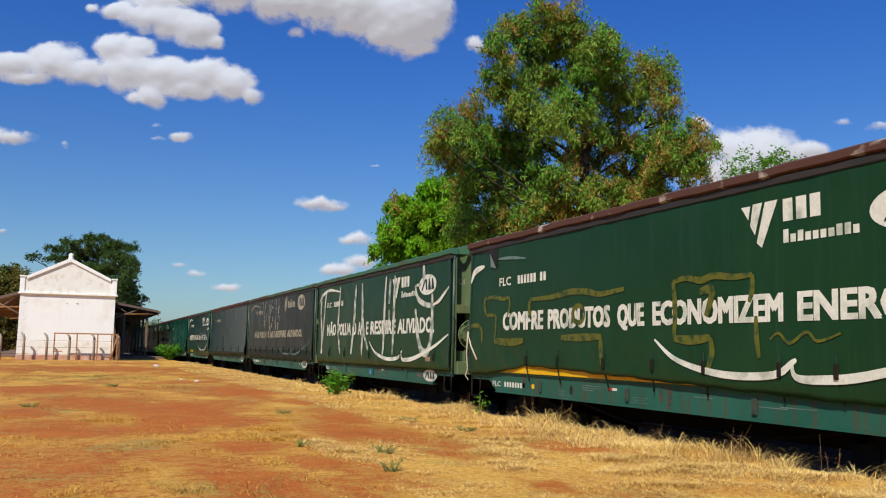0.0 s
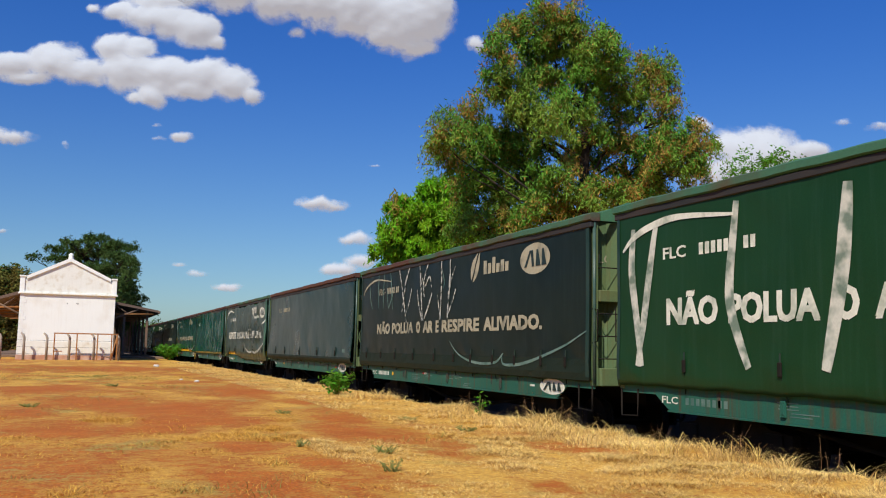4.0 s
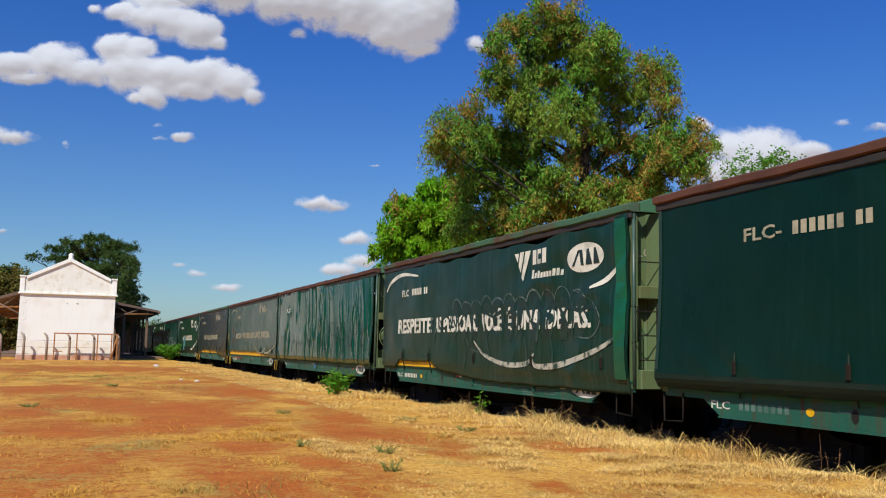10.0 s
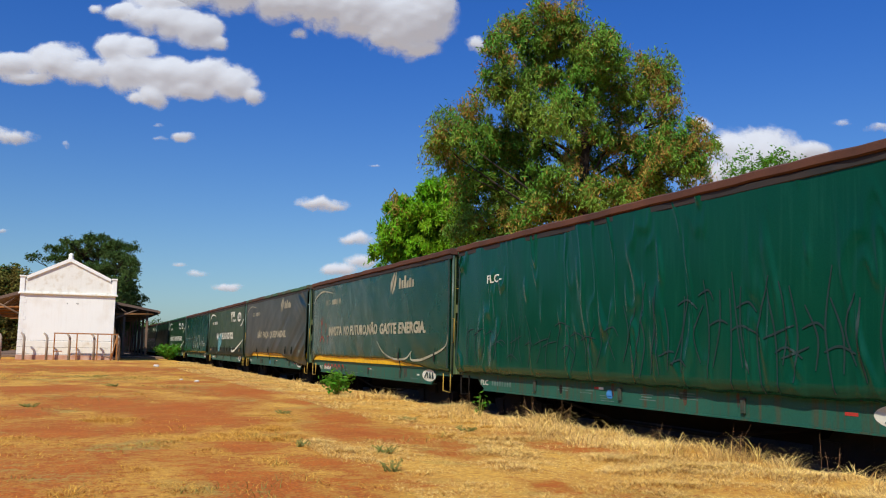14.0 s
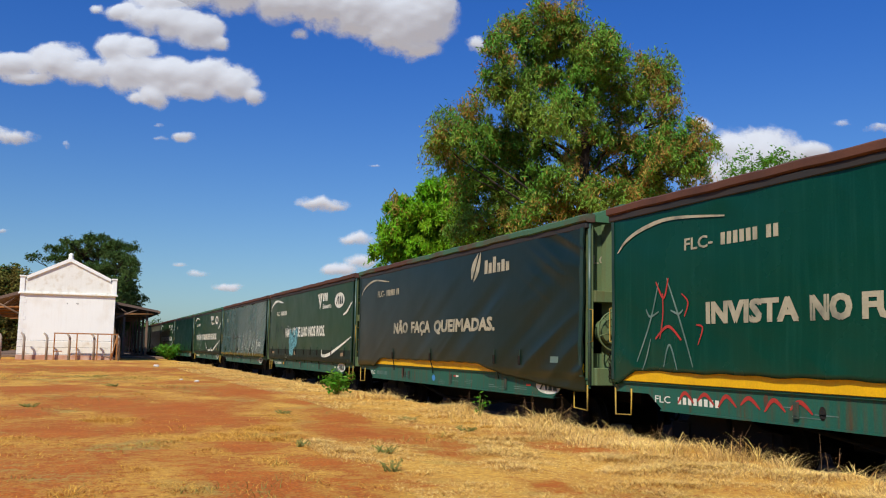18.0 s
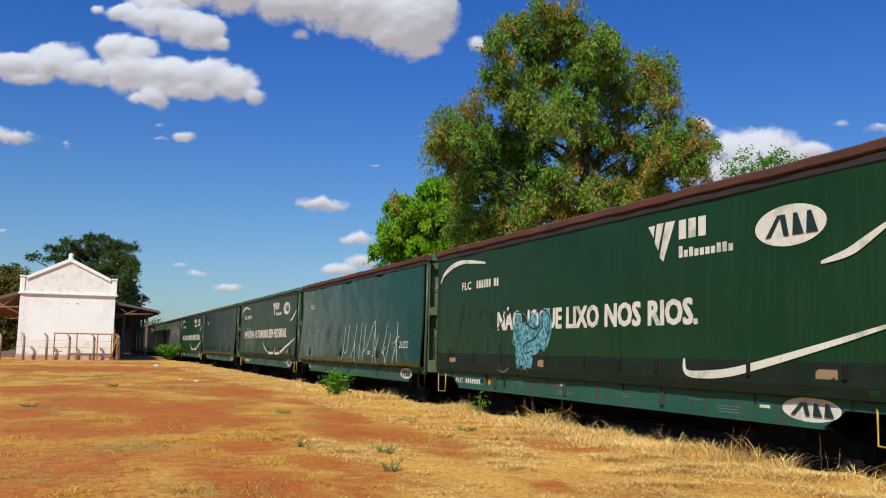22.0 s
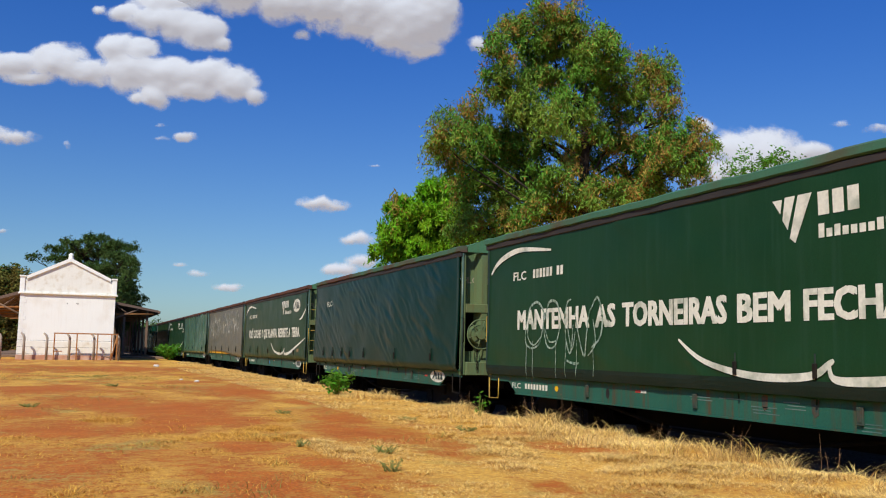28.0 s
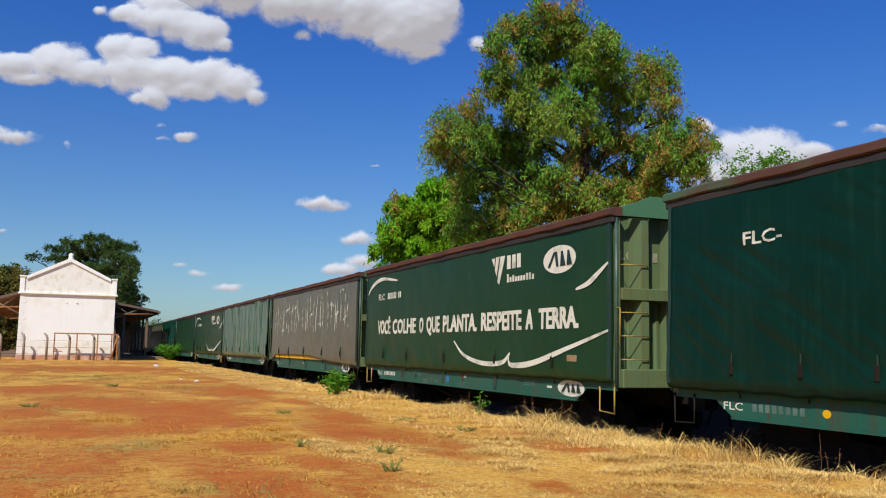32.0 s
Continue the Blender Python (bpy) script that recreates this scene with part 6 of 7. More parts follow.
    for i in range(9):
        for x in (X1 + 1.2, X1 + 3.0):
            part("canopy_post", boxes(((x - 0.09, Y + 12.5 + i * 5.2, 0.1), (x + 0.09, Y + 12.68 + i * 5.2, CO - 0.5)), bevel=0.01), TIMBER, st)
    return st


station()


def fence():
    f = new("yard_fence")
    tagged(f, "low fence of bent-topped concrete posts and rusty railings", "fence")
    y = 66.3
    for i, x in enumerate((-4.75, -3.35, -1.95, -0.55, 1.0, 2.6)):
        part("post", tube([(x, y, -0.1), (x, y, 1.45), (x - 0.06, y, 1.62), (x - 0.22, y, 1.78)], [0.085, 0.08, 0.075, 0.055], 8), CONCRETE, f)
    for x in (-1.5, -0.1, 1.2, 2.1, 2.45):
        part("upright", boxes(((x - 0.04, y - 0.34, -0.1), (x + 0.04, y - 0.26, 1.74)), bevel=0.008), RAIL_RUST, f)
    part("rail", boxes(((-1.55, y - 0.35, 1.74), (2.5, y - 0.25, 1.82)), bevel=0.01), RAIL_RUST, f)
    part("rail", boxes(((-1.55, y - 0.34, 0.55), (-1.0, y - 0.26, 0.61)), bevel=0.008), RAIL_RUST, f)
    part("brace", tube([(2.1, y - 0.3, 0.0), (2.45, y - 0.3, 1.7)], 0.05, 6), RAIL_RUST, f)
    part("brace", tube([(2.5, y - 0.3, 0.1), (1.6, y - 0.25, 0.3)], 0.05, 6), TIMBER, f)
    for z in (0.4, 0.85, 1.3):
        part("wire", tube([(-4.75, y, z), (-1.95, y, z - 0.02), (2.6, y, z)], 0.008, 4), IRON, f)


fence()
fl = new("gate_post")
tagged(fl, "pale bent pipe post beside the yard fence", "post")
part("pipe", tube([(-4.95, 63.0, -0.1), (-4.95, 63.0, 1.5), (-5.05, 63.0, 1.66), (-5.4, 63.0, 1.72)], 0.09, 8), PLASTER_OLD, fl)


# ---- trees ----
def leaf_mesh(centres, normals_seed, size, aspect, droop=0.3, outward=None):
    """Many small folded leaves at the given places, their faces turned towards outward where it is given."""
    rng = np.random.default_rng(normals_seed)
    n = len(centres)
    c = np.asarray(centres)
    az = rng.uniform(0, 2 * np.pi, n)
    el = rng.normal(-droop, 0.45, n)
    d = np.stack([np.cos(az) * np.cos(el), np.sin(az) * np.cos(el), np.sin(el)], 1)
    r = rng.normal(size=(n, 3))
    if outward is not None:
        r = 0.8 * r + 0.6 * outward + np.array([0, 0, 0.35])
    s = np.cross(d, r)
    s /= np.linalg.norm(s, axis=1)[:, None] + 1e-9
    ln = (size * rng.uniform(0.6, 1.35, n))[:, None]
    w = ln * aspect
    nrm = np.cross(s, d)
    v = np.stack([c - d * ln * 0.5, c + s * w * 0.5 - nrm * w * 0.2, c + d * ln * 0.5, c - s * w * 0.5 - nrm * w * 0.2], 1)
    k = np.arange(n)[:, None] * 4
    return mesh_from(v.reshape(-1, 3).tolist(), (k + np.array([[0, 1, 2]])).tolist() + (k + np.array([[0, 2, 3]])).tolist(), "leaves")


def tree(label, base, fork, lobes, clumps, per_clump, leaf, clump_r, leaves, trunk_r, seed, dry=None, dry_share=0.0, droop=0.3, aspect=0.45, bare=0.0):
    """lobes: (x, y, z, rx, ry, rz, share of dry leaves) of the crown's masses; limbs leave the stem below each, and sprays of leaves hang from their twigs.
    bare: how far up the stem goes on into the crown as a leader."""
    rng = np.random.default_rng(seed)
    t = new("tree")
    tagged(t, label, "tree")
    base, fork = Vector(base), Vector(fork)
    mid = base.lerp(fork, 0.5) + Vector((0.12, -0.1, 0))
    crown_top = fork + Vector((0.1, 0, bare))
    part("trunk", tube([base - Vector((0, 0, 0.3)), base + Vector((0, 0, 0.3)), mid, fork] + ([fork.lerp(crown_top, 0.5) + Vector((0.15, 0.1, 0)), crown_top] if bare else []),
                       [trunk_r * 1.5, trunk_r * 1.1, trunk_r * 0.9, trunk_r * 0.75] + ([trunk_r * 0.5, trunk_r * 0.22] if bare else []), 10), BARK, t)
    pts, dry_pts, out, dry_out = [], [], [], []
    vol = np.array([l[3] * l[4] * l[5] for l in lobes]) ** 0.72
    share = vol / vol.sum()
    for li, l in enumerate(lobes):
        c, r = np.array(l[:3]), np.array(l[3:6])
        brown = l[6] if len(l) > 6 else dry_share
        cv = Vector(c)
        reach = (cv - fork).xy.length
        start = fork + Vector((0.05, 0, min(bare * 0.9, max(0.0, c[2] - fork.z - 0.75 * reach - 0.5))))
        cv = cv.lerp(start, 0.18)
        cv = cv + Vector((0, 0.5, 0))
        m1 = start.lerp(cv, 0.5) + Vector(rng.normal(0, 0.25, 3)) + Vector((0.2, 0.7, 0))
        limb = tube([start, m1, cv], [trunk_r * 0.24, trunk_r * 0.12, trunk_r * 0.05], 7)
        n = max(3, int(clumps * share[li]))
        d = rng.normal(size=(n, 3))
        d /= np.linalg.norm(d, axis=1)[:, None]
        rad = rng.uniform(0.2, 1.08, n) ** 0.6
        p = c + d * r * rad[:, None]
        for q, f in zip(p, rad):
            qv = Vector(q)
            w = cv.lerp(qv, 0.5) + Vector(rng.normal(0, 0.12, 3))
            if rng.random() < 0.4:
                tube([cv, w, qv], [trunk_r * 0.09, trunk_r * 0.05, trunk_r * 0.02], 4, limb)
            k = int(per_clump * rng.uniform(0.4, 1.5))
            # a few hanging sprays round each twig end
            size = clump_r * rng.uniform(0.6, 1.3)
            hubs = rng.normal(size=(4, 3)) * size * np.array([0.75, 0.75, 0.5])
            e = hubs[rng.integers(0, 4, k)] + rng.normal(size=(k, 3)) * size * 0.36 * np.array([1, 1, 1])
            e[:, 2] -= 0.3 * (e[:, 0] ** 2 + e[:, 1] ** 2) / clump_r
            if rng.random() < brown * (0.95 if f > 0.7 else 0.4):
                split = rng.random(k) < 0.72
            else:
                split = rng.random(k) < 0.06 * (brown > 0)
            pts.append(q + e[~split])
            dry_pts.append(q + e[split])
            o = e / (np.linalg.norm(e, axis=1)[:, None] + 1e-6) + 0.3 * (q - c) / (np.linalg.norm(q - c) + 1e-6)
            out.append(o[~split])
            dry_out.append(o[split])
        part("limb", limb, BARK, t)
    part("crown", leaf_mesh(np.concatenate(pts), seed + 1, leaf, aspect, droop, np.concatenate(out)), leaves, t)
    if sum(len(a) for a in dry_pts):
        part("dry_foliage", leaf_mesh(np.concatenate(dry_pts), seed + 2, leaf, aspect, droop, np.concatenate(dry_out)), dry or leaves, t, "yellow-brown dying leaves")
    return t


def lobe_at(px, py, half_w, half_h, depth, thick=1.0):
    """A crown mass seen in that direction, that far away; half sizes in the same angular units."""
    d = STAND.to_3x3() @ Vector(((px - 784) / 1600, (441 - py) / 1600, -1))
    c = Vector(EYE) + d * depth
    k = depth / 1600
    return (c.x, c.y, c.z, half_w * k, half_w * k * thick, half_h * k)


D1 = 38.0
DEEP = random.Random(12)


def masses(depth, spread, items):
    """Crown masses by direction (x, y, half width, half height, share of dry leaves), staggered in depth."""
    return [(*lobe_at(a, b, w, h, depth + DEEP.uniform(-spread, spread)), brown) for a, b, w, h, brown in items]


crown_upper = masses(D1, 1.6, ((975, 30, 52, 38, 0.55), (928, 62, 46, 38, 0.35), (1002, 70, 62, 42, 0.15), (890, 78, 26, 34, 0.4), (1060, 90, 48, 44, 0.12), (1092, 128, 38, 38, 0.1), (890, 132, 34, 38, 0.3), (950, 128, 54, 36, 0.1), (1030, 142, 56, 44, 0.05)))
crown_right = masses(D1, 1.6, ((1150, 118, 36, 30, 0.7), (1164, 160, 40, 34, 0.55), (1104, 190, 42, 36, 0.3), (1180, 196, 32, 24, 0.45), (1140, 250, 52, 36, 0.35), (1212, 238, 46, 32, 0.5), (1250, 246, 24, 24, 0.7), (1198, 286, 60, 32, 0.3), (1130, 310, 56, 38, 0.2), (1236, 290, 22, 16, 0.3), (1150, 350, 56, 32, 0.2)))
crown_left = masses(D1, 1.6, ((868, 146, 15, 24, 0.7), (920, 186, 56, 32, 0.2), (830, 202, 32, 24, 0.45), (800, 228, 36, 32, 0.3), (772, 252, 18, 30, 0.3), (850, 252, 62, 44, 0.1), (790, 290, 22, 30, 0.2)))
crown_core = masses(D1, 1.8, ((1010, 208, 62, 40, 0.1), (932, 252, 62, 48, 0.05), (1052, 262, 54, 48, 0.15), (1000, 320, 54, 40, 0.4), (960, 370, 62, 34, 0.4), (1060, 350, 54, 34, 0.3)))
crown_low = masses(D1 + 2.4, 1.2, ((852, 310, 52, 40, 0.05), (822, 352, 24, 42, 0.05), (872, 370, 58, 34, 0.1), (930, 322, 56, 40, 0.05), (840, 408, 40, 26, 0.05), (920, 410, 60, 26, 0.1)))
tree("tall spreading tree with olive and browning foliage behind the railway", (19.3, 32.9, 0), (19.3, 32.7, 6.8), crown_upper + crown_right + crown_left + crown_core + crown_low, 860, 215, 0.19, 0.38, LEAF_BIG, 0.4, 21, LEAF_DRY, 0.18, 0.7, 0.27, 5.0)
D2 = 52.0
mango = masses(D2, 1.0, ((712, 354, 12, 11, 0.05), (696, 378, 12, 13, 0.2), (754, 335, 22, 14, 0), (798, 330, 26, 14, 0), (736, 368, 26, 16, 0.12), (788, 368, 34, 20, 0), (688, 408, 16, 14, 0.05), (724, 404, 25, 16, 0.15), (770, 408, 34, 20, 0), (674, 438, 12, 11, 0), (704, 440, 27, 18, 0), (748, 440, 36, 18, 0), (820, 400, 36, 36, 0), (806, 442, 36, 24, 0)))
tree("dense bright green mango tree behind the railway", (18.2, 48.5, 0), (18.2, 48.5, 4.0), mango, 240, 230, 0.32, 0.4, LEAF_MANGO, 0.35, 31, LEAF_DRY, 0.0, 0.75, 0.26)
D3 = 46.0
side_tree = [lobe_at(*a, D3) for a in ((1345, 290, 55, 22), (1380, 275, 25, 12), (1300, 300, 30, 14), (1420, 310, 60, 30))]
tree("feathery green tree top showing over the wagons", (33.0, 36.0, 0), (33.0, 36.0, 6.0), side_tree, 46, 70, 0.18, 0.4, LEAF_SHRUB, 0.2, 41, droop=0.1)
D4 = 108.0
flat_tree = [lobe_at(a, b, w, h, D4 - back, 1.3) for a, b, w, h, back in ((172, 421, 32, 5, 0), (140, 430, 34, 5, 4), (100, 440, 24, 4, 0), (62, 453, 16, 3, 0), (208, 434, 34, 6, 6), (232, 436, 14, 4, 8), (160, 446, 50, 7, 0), (215, 455, 32, 8, 12), (236, 466, 14, 8, 14), (120, 458, 34, 6, 0), (190, 474, 48, 10, 4), (228, 484, 14, 7, 16), (150, 480, 50, 12, 0), (205, 500, 22, 9, 14), (222, 524, 26, 4, 12), (252, 525, 13, 2, 10), (200, 540, 40, 12, 8), (215, 575, 30, 14, 8))]
tree("dark spreading tree behind the station building", (2.6, 114.0, 0), (2.4, 114.0, 4.6), flat_tree, 800, 90, 0.22, 0.3, LEAF_DARK, 0.55, 51, aspect=0.45, droop=0.05)
# mostly hidden trees, added to shade the far wagons and darken their reflections
shade_trees = [lobe_at(a, b, w, h, d, 1.6) for a, b, w, h, d in ((165, 535, 30, 26, 128), (195, 530, 26, 28, 132), (222, 520, 14, 26, 106), (226, 496, 14, 16, 100), (218, 545, 16, 26, 114), (228, 560, 14, 24, 122), (215, 585, 24, 24, 134), (232, 580, 11, 20, 128), (170, 590, 30, 26, 140))]
tree("dark trees shading the far end of the platform", (0.5, 136.0, 0), (0.5, 136.0, 3.0), shade_trees, 420, 130, 0.34, 0.55, LEAF_DARK, 0.35, 57, aspect=0.5, droop=0.1)
left_trees = [lobe_at(*a, 118) for a in ((-30, 520, 60, 40), (15, 490, 30, 18), (32, 500, 18, 20), (5, 550, 50, 40), (-80, 530, 60, 50), (22, 585, 30, 28), (-20, 595, 50, 26), (60, 560, 24, 40))]
tree("brownish green trees beyond the station", (-18.0, 124.0, 0), (-17.5, 124.0, 3.5), left_trees, 520, 150, 0.4, 0.8, LEAF_BROWN, 0.4, 61, LEAF_DARK, 0.35, aspect=0.5)
far_trees = [lobe_at(*a, 150) for a in ((270, 580, 26, 16), (250, 592, 20, 14), (225, 600, 30, 24), (300, 590, 20, 12), (190, 600, 40, 26), (340, 596, 40, 10))]
tree("small green trees far down the line", (16.0, 152.0, 0), (16.0, 152.0, 1.8), far_trees, 170, 80, 0.5, 0.9, LEAF_DARK, 0.25, 71, LEAF_BIG, 0.25, aspect=0.5)


def woods():
    """A belt of trees round the yard, on the side away from the railway; unseen, added to darken the tarpaulins'
    reflections.
    """
    rng = np.random.default_rng(64)
    n = 34000
    f = rng.random(n)
    x = -54 - 9 * rng.random(n) - 5 * np.sin(f * 19)
    y = -90 + 262 * f
    top = 10 + 8 * vnoise(f * 40, f * 0, 3)
    z = top * np.sqrt(rng.random(n))
    c = np.stack([x, y, z], 1)
    return part("woods", leaf_mesh(c, 65, 1.5, 0.6), LEAF_DARK)


tagged(woods(), "belt of dark green trees at the edge of the yard", "woods", kind="stuff")


def shrub(label, x, y, height, spread, count, leaf, leaves, seed, stems=7, wood=None):
    rng = np.random.default_rng(seed)
    s = new("shrub")
    tagged(s, label, "shrub")
    z0 = float(ground_z(np.array([x]), np.array([y]))[0])
    pts = []
    for i in range(stems):
        a = rng.uniform(0, 6.28)
        tip = Vector((x + math.cos(a) * spread * rng.uniform(0.3, 1), y + math.sin(a) * spread * rng.uniform(0.3, 1), z0 + height * rng.uniform(0.6, 1)))
        b = Vector((x + rng.normal(0, 0.04), y + rng.normal(0, 0.04), z0 - 0.05))
        m = b.lerp(tip, 0.55) + Vector((0, 0, height * 0.12))
        part("stem", tube([b, m, tip], [0.012, 0.009, 0.004] if wood is None else [0.0022, 0.0016, 0.0008], 4), wood or LEAF_WEED, s)
        for k in range(count // stems):
            f = rng.uniform(0.25, 1.05)
            p = b.lerp(m, f * 2) if f < 0.5 else m.lerp(tip, f * 2 - 1)
            pts.append(np.array(p) + rng.normal(0, leaf * 0.8, 3) * np.array([1, 1, 0.6]))
    part("foliage", leaf_mesh(np.array(pts), seed + 5, leaf, 0.45, 0.1), leaves, s)
    return s


shrub("small bright green shrub in the dry grass", 5.75, 21.0, 0.52, 0.38, 420, 0.12, LEAF_SHRUB, 81, 11)
shrub("leafy green bush beside the track", 6.35, 71.0, 1.15, 1.0, 1400, 0.2, LEAF_SHRUB, 82, 22)

for x, y, h, r, sd in ((3.24, 15.19, 0.1, 0.2, 91), (2.38, 10.06, 0.1, 0.18, 92), (3.04, 9.19, 0.12, 0.2, 93), (2.72, 7.94, 0.13, 0.15, 94), (-0.7, 17.6, 0.1, 0.25, 95), (1.0, 25.5, 0.12, 0.5, 96), (4.9, 13.6, 0.08, 0.2, 97), (0.4, 33.0, 0.1, 0.8, 98), (5.1, 11.7, 0.1, 0.25, 99)):
    shrub("low grey-green weed on the bare earth", x, y, h * 0.7, r * 0.9, 150, 0.026, LEAF_WEED, sd, 11)
for x, y, h, sd in ((6.3, 7.6, 0.42, 111), (6.4, 11.3, 0.5, 112), (6.35, 9.0, 0.36, 113), (6.4, 12.4, 0.55, 114), (6.35, 14.6, 0.45, 115), (6.3, 6.4, 0.4, 116)):
    s = shrub("dead brown weed stalks beside the track", x, y, h, 0.18, 16, 0.02, DEAD_STALK, sd, 4, DEAD_STALK)
shrub("thin green weed growing beside the track", 6.4, 14.2, 0.4, 0.08, 40, 0.07, LEAF_SHRUB, 117, 2)
for x, y, r in ((3.7, 48.0, 0.13), (3.39, 28.4, 0.07), (3.1, 30.0, 0.05)):
    st = bmesh.new()
    bmesh.ops.create_icosphere(st, subdivisions=2, radius=r)
    for v in st.verts:
        v.co = Vector((v.co.x * 1.4, v.co.y, v.co.z * 0.7)) * (0.85 + 0.3 * noise.noise(v.co * 9 + Vector((x, y, 0))))
    tagged(part("stone", st, LITTER, at=pose(x, y, r * 0.45)), "pale stone lying on the red earth", "stone", group="stones in the yard")


# ---- clouds ----
def cloud_material():
    m = bpy.data.materials.new("cloud_white")
    m.use_nodes = True
    nt = m.node_tree
    nd, lk = nt.nodes, nt.links
    p = nd["Principled BSDF"]
    nd.remove(p)
    at = nd.new("ShaderNodeAttribute")
    at.attribute_name = "puff"
    tc = nd.new("ShaderNodeTexCoord")
    fluff = []
    for scale, detail_, rough_ in ((0.011, 9, 0.6), (0.05, 6, 0.65)):
        n = nd.new("ShaderNodeTexNoise")
        n.inputs["Scale"].default_value, n.inputs["Detail"].default_value, n.inputs["Roughness"].default_value = scale, detail_, rough_
        lk.new(tc.outputs["Object"], n.inputs["Vector"])
        fluff.append(n.outputs["Fac"])
    sub = nd.new("ShaderNodeMath")
    sub.operation = "MULTIPLY_ADD"
    sub.inputs[1].default_value, sub.inputs[2].default_value = 1.2, -0.6
    lk.new(fluff[0], sub.inputs[0])
    sub2 = nd.new("ShaderNodeMath")
    sub2.operation = "MULTIPLY_ADD"
    sub2.inputs[1].default_value = 0.3
    lk.new(fluff[1], sub2.inputs[0])
    lk.new(sub.outputs[0], sub2.inputs[2])
    ad = nd.new("ShaderNodeMath")
    ad.operation = "ADD"
    lk.new(at.outputs["Fac"], ad.inputs[0])
    lk.new(sub2.outputs[0], ad.inputs[1])
    mr = nd.new("ShaderNodeMapRange")
    mr.interpolation_type = "SMOOTHSTEP"
    mr.inputs["From Min"].default_value, mr.inputs["From Max"].default_value = 0.55, 1.0
    lk.new(ad.outputs[0], mr.inputs["Value"])
    dif = nd.new("ShaderNodeBsdfDiffuse")
    dif.inputs["Color"].default_value = (0.28, 0.3, 0.33, 1)
    bp = nd.new("ShaderNodeBump")
    bp.inputs["Strength"].default_value, bp.inputs["Distance"].default_value = 0.06, 10.0
    lk.new(ad.outputs[0], bp.inputs["Height"])
    lk.new(bp.outputs[0], dif.inputs["Normal"])
    tr = nd.new("ShaderNodeBsdfTransparent")
    mx = nd.new("ShaderNodeMixShader")
    lk.new(mr.outputs[0], mx.inputs[0])
    lk.new(tr.outputs[0], mx.inputs[1])
    # emission is added to lift the shaded cloud undersides to grey
    glow = nd.new("ShaderNodeEmission")
    glow.inputs["Color"].default_value, glow.inputs["Strength"].default_value = (0.34, 0.365, 0.42, 1), 1.0
    both = nd.new("ShaderNodeAddShader")
    lk.new(dif.outputs[0], both.inputs[0])
    lk.new(glow.outputs[0], both.inputs[1])
    lk.new(both.outputs[0], mx.inputs[2])
    lk.new(mx.outputs[0], nd["Material Output"].inputs["Surface"])
    return m


CLOUD = cloud_material()
CLOUD_DIST = 2200.0
CLOUD_THINGS = []


def cloud(lobes, drift, under=0.0):
    """A far cumulus bank: lobes (x, y, half width, half height, weight) by direction; a relief sheet that faces the yard; under: how far its underside is turned this way."""
    x0, x1 = min(l[0] - 1.7 * l[2] for l in lobes), max(l[0] + 1.7 * l[2] for l in lobes)
    y0, y1 = min(l[1] - 1.8 * l[3] for l in lobes), max(l[1] + 1.8 * l[3] for l in lobes)
    nx, ny = max(12, int((x1 - x0) / 5)), max(10, int((y1 - y0) / 4))
    gx, gy = np.meshgrid(np.linspace(x0, x1, nx), np.linspace(y0, y1, ny), indexing="ij")
    wx = gx + 14 * (vnoise(gx / 22 + 5, gy / 22, 3) - 0.5)
    wy = gy + 10 * (vnoise(gx / 22 + 31, gy / 22 + 7, 3) - 0.5)
    dens, dome = np.zeros_like(gx), np.zeros_like(gx)
    for lx, ly, rx, ry, wt in lobes:
        wt = wt + (0.13 if wt < 0.7 else 0)
        r = np.sqrt(((wx - lx) / rx) ** 2 + ((wy - ly) / ry) ** 2)
        dens = np.maximum(dens, wt * np.clip(1.45 - 0.85 * r, 0, 1.2))
        dome = dome + (wt * min(rx, ry) ** 0.7 * np.exp(-0.8 * r * r)) ** 3
    dome = 3.2 * np.cbrt(dome)
    edge = np.minimum.reduce([gx - x0, x1 - gx, gy - y0, y1 - gy])
    dens = dens * np.clip(edge / 6, 0, 1)
    cx, cy = (x0 + x1) / 2, (y0 + y1) / 2
    k = CLOUD_DIST / 1600
    rel = 0.65 * k * dome + 9 * k * vnoise(gx / 34, gy / 30, 4) * np.clip(dens, 0, 1) - under * k * (gy - cy)
    v = np.stack([((gx - cx) * k).ravel(), (-(gy - cy) * k).ravel(), rel.ravel()], 1)
    i, j = np.meshgrid(np.arange(nx - 1), np.arange(ny - 1), indexing="ij")
    a = (i * ny + j).ravel()
    me = mesh_from(v.tolist(), np.stack([a, a + 1, a + ny + 1, a + ny], 1).tolist(), "cloud", True)
    at = me.attributes.new("puff", "FLOAT", "POINT")
    at.data.foreach_set("value", dens.ravel().astype(np.float32))
    ob = part("cloud", me, CLOUD)
    ob.visible_shadow = True
    tagged(ob, "bright white cumulus cloud in the blue sky", "cloud", group="clouds", kind="structure")
    place = STAND @ Matrix.Translation(((cx - 784) * k, (441 - cy) * k, -CLOUD_DIST))
    shift = STAND @ Matrix.Translation(((cx + drift[0] - 784) * k, (441 - cy - drift[1]) * k, -CLOUD_DIST))
    CLOUD_THINGS.append((ob, place, shift))


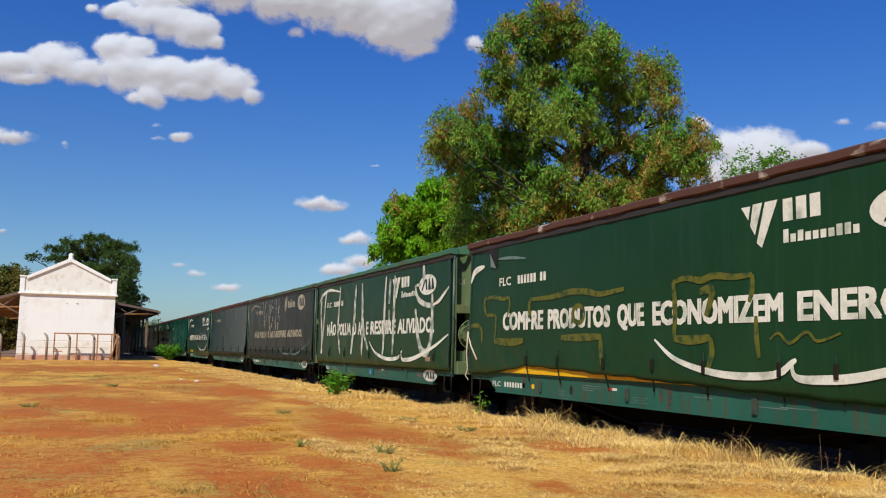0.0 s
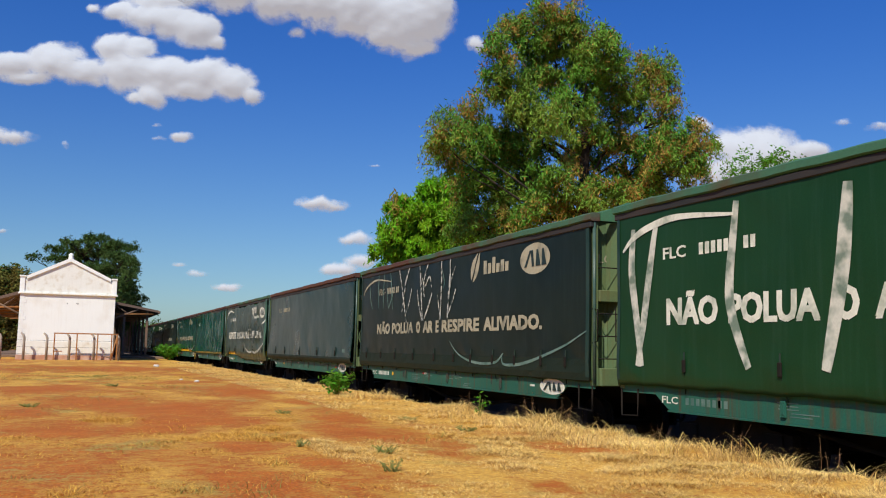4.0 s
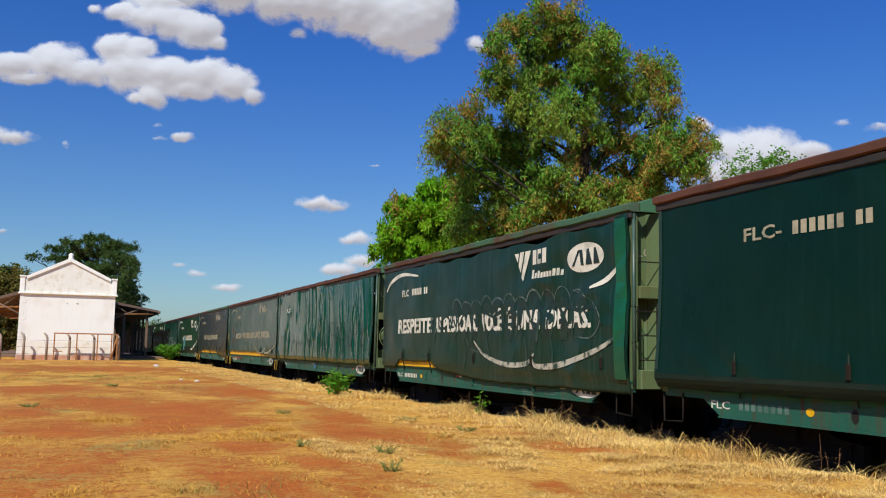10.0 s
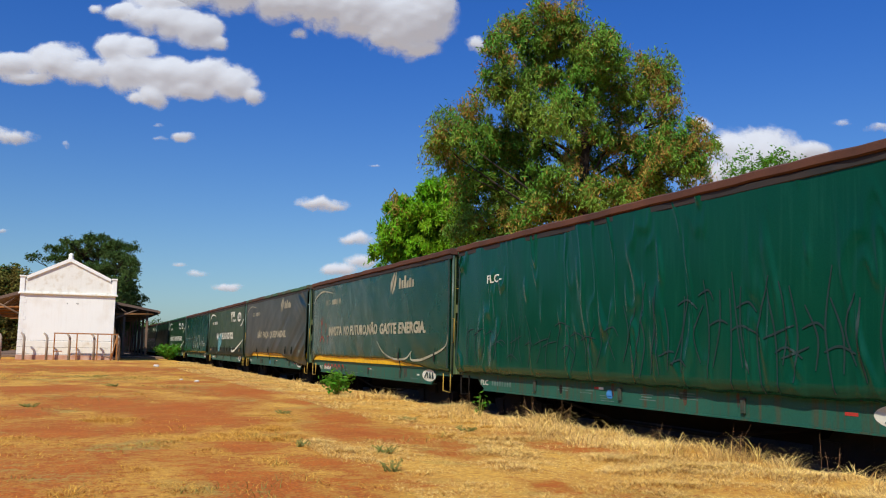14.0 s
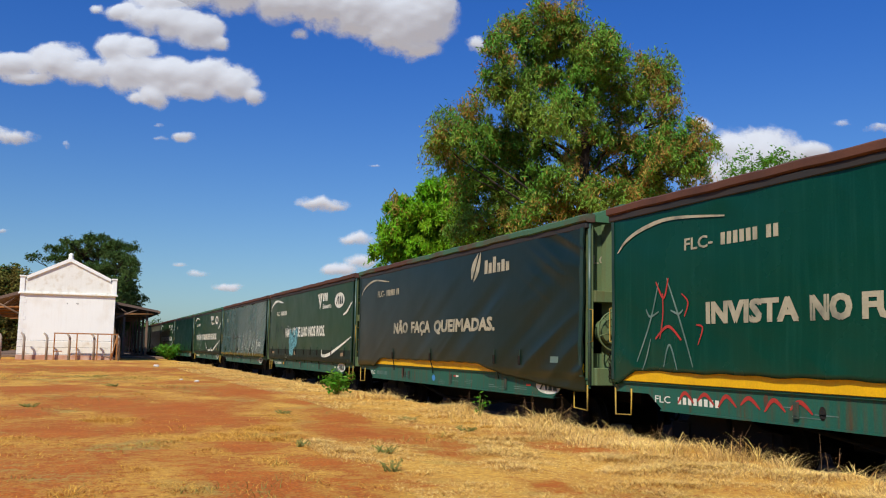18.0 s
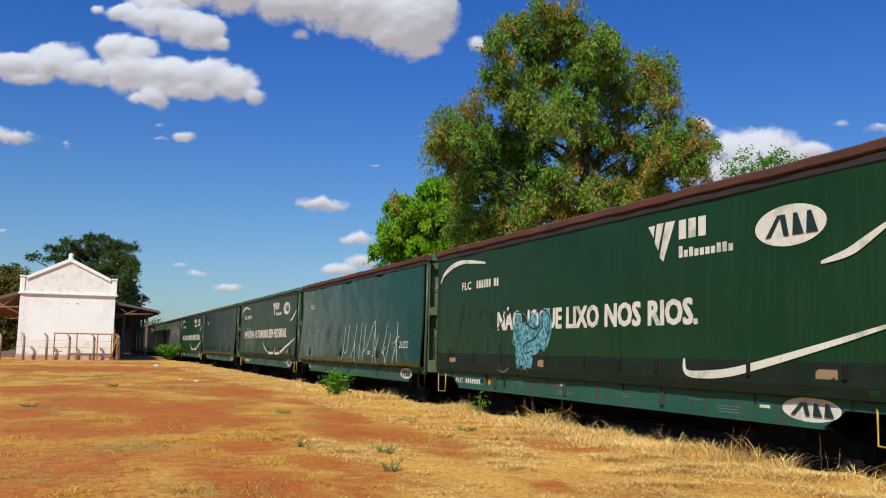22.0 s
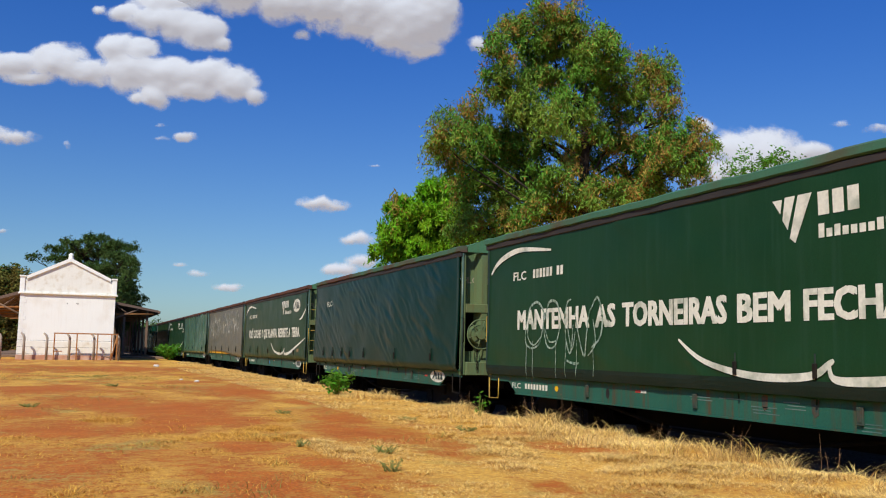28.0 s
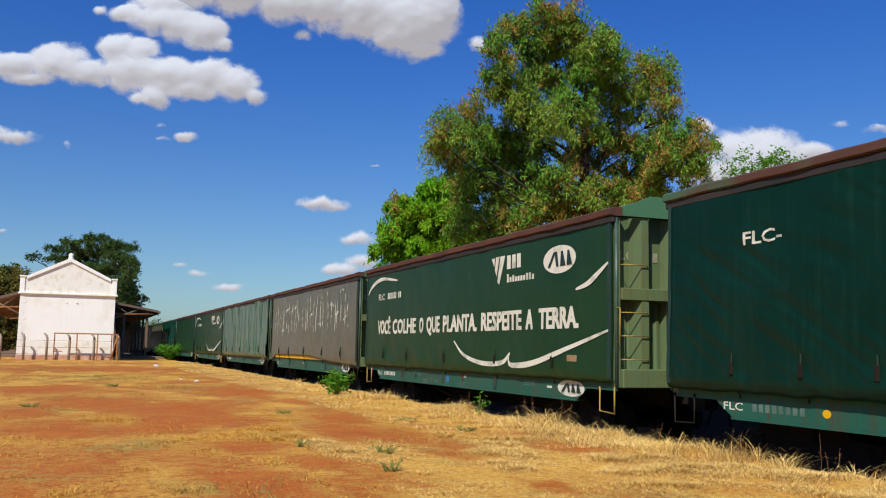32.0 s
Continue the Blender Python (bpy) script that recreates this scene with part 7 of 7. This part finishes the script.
cloud([(20, 116, 60, 22, 1), (100, 112, 52, 30, 1), (150, 130, 60, 24, 1), (206, 88, 36, 26, 1), (246, 90, 36, 22, 1), (230, 125, 60, 32, 1), (300, 136, 58, 30, 1), (368, 136, 54, 30, 1), (420, 150, 34, 30, 1), (448, 172, 20, 18, 0.9), (268, 172, 26, 22, 0.8), (238, 176, 20, 10, 0.75), (340, 162, 50, 16, 0.9), (60, 140, 60, 12, 0.8)], (6, 1))
cloud([(215, 22, 36, 16, 1), (262, 34, 44, 26, 1), (312, 40, 50, 28, 1), (350, 56, 38, 28, 1), (384, 78, 20, 12, 0.85), (165, 16, 16, 9, 0.6), (290, 5, 60, 18, 1)], (14, 4))
cloud([(420, -15, 60, 34, 1), (500, 8, 60, 34, 1), (565, 12, 70, 36, 1), (640, 20, 80, 42, 1), (716, 40, 72, 54, 1), (766, 20, 38, 52, 1), (690, 66, 40, 22, 0.95), (742, 84, 40, 15, 0.85), (350, -5, 50, 20, 0.8), (520, 58, 22, 10, 0.5)], (12, 5), 0.3)
cloud([(840, 78, 24, 15, 0.62)], (6, 1))
cloud([(565, 360, 48, 14, 0.8), (545, 362, 30, 8, 0.6), (590, 364, 25, 9, 0.6)], (3, 0))
cloud([(632, 424, 38, 14, 0.72), (640, 462, 32, 14, 0.7), (590, 478, 46, 12, 0.55)], (3, 0))
cloud([(25, 242, 42, 14, 0.75), (0, 236, 30, 14, 0.75)], (6, 0))
cloud([(322, 241, 24, 10, 0.65), (280, 246, 18, 6, 0.45), (282, 224, 16, 5, 0.42)], (8, 0))
cloud([(355, 484, 28, 8, 0.5), (318, 470, 18, 5, 0.42), (405, 509, 30, 8, 0.5)], (2, 0))
cloud([(665, 294, 18, 5, 0.45)], (0, 0))
cloud([(1330, 275, 90, 44, 1), (1280, 262, 40, 30, 0.9), (1235, 222, 26, 18, 0.6), (1410, 268, 60, 22, 0.8), (1300, 310, 90, 40, 1)], (6, 2))
cloud([(1490, 218, 30, 9, 0.42), (1555, 224, 34, 9, 0.45)], (-4, 4))
cloud([(116, 254, 13, 10, 0.42)], (4, 0))
cloud([(5, 408, 18, 6, 0.5)], (0, 0))


# ---- motion of the train, the wheels and the clouds ----
# seconds and metres run by the train
RUN = ((0, -70.95), (2, -62.18), (4, -53.38), (6, -44.5), (8, -35.66), (10, -26.87), (12, -18.05), (14, -9.08), (16, 0.0), (18, 9.13), (20, 18.34), (22, 27.63), (24, 37.0), (26, 46.41), (28, 55.88), (30, 65.41), (32, 74.98))


def run_at(t):
    i = min(int(t // 2), 15)
    a, b = RUN[i][1], RUN[i + 1][1]
    return a + (b - a) * (t - RUN[i][0]) / 2


def motions():
    for w, s, spec in zip(WAGONS, S_END, SPECS):
        walk(w, [(t, pose(TRACK_X, s - spec["half"] - d, RAIL_Z)) for t, d in RUN])
    first = WHEELSETS[0]
    rows = [(t / 10, pose(0, 0, 0.37, math.degrees(run_at(t / 10) / 0.37) % 360.0)) for t in range(0, 321)]
    walk(first, rows)
    act, slot = first.animation_data.action, first.animation_data.action_slot
    for ws in WHEELSETS[1:]:
        ws.rotation_mode = "QUATERNION"
        ad = ws.animation_data_create()
        ad.action = act
        ad.action_slot = slot
    for ob, a, b in CLOUD_THINGS:
        walk(ob, [(0.0, a), (32.0, b)])


motions()
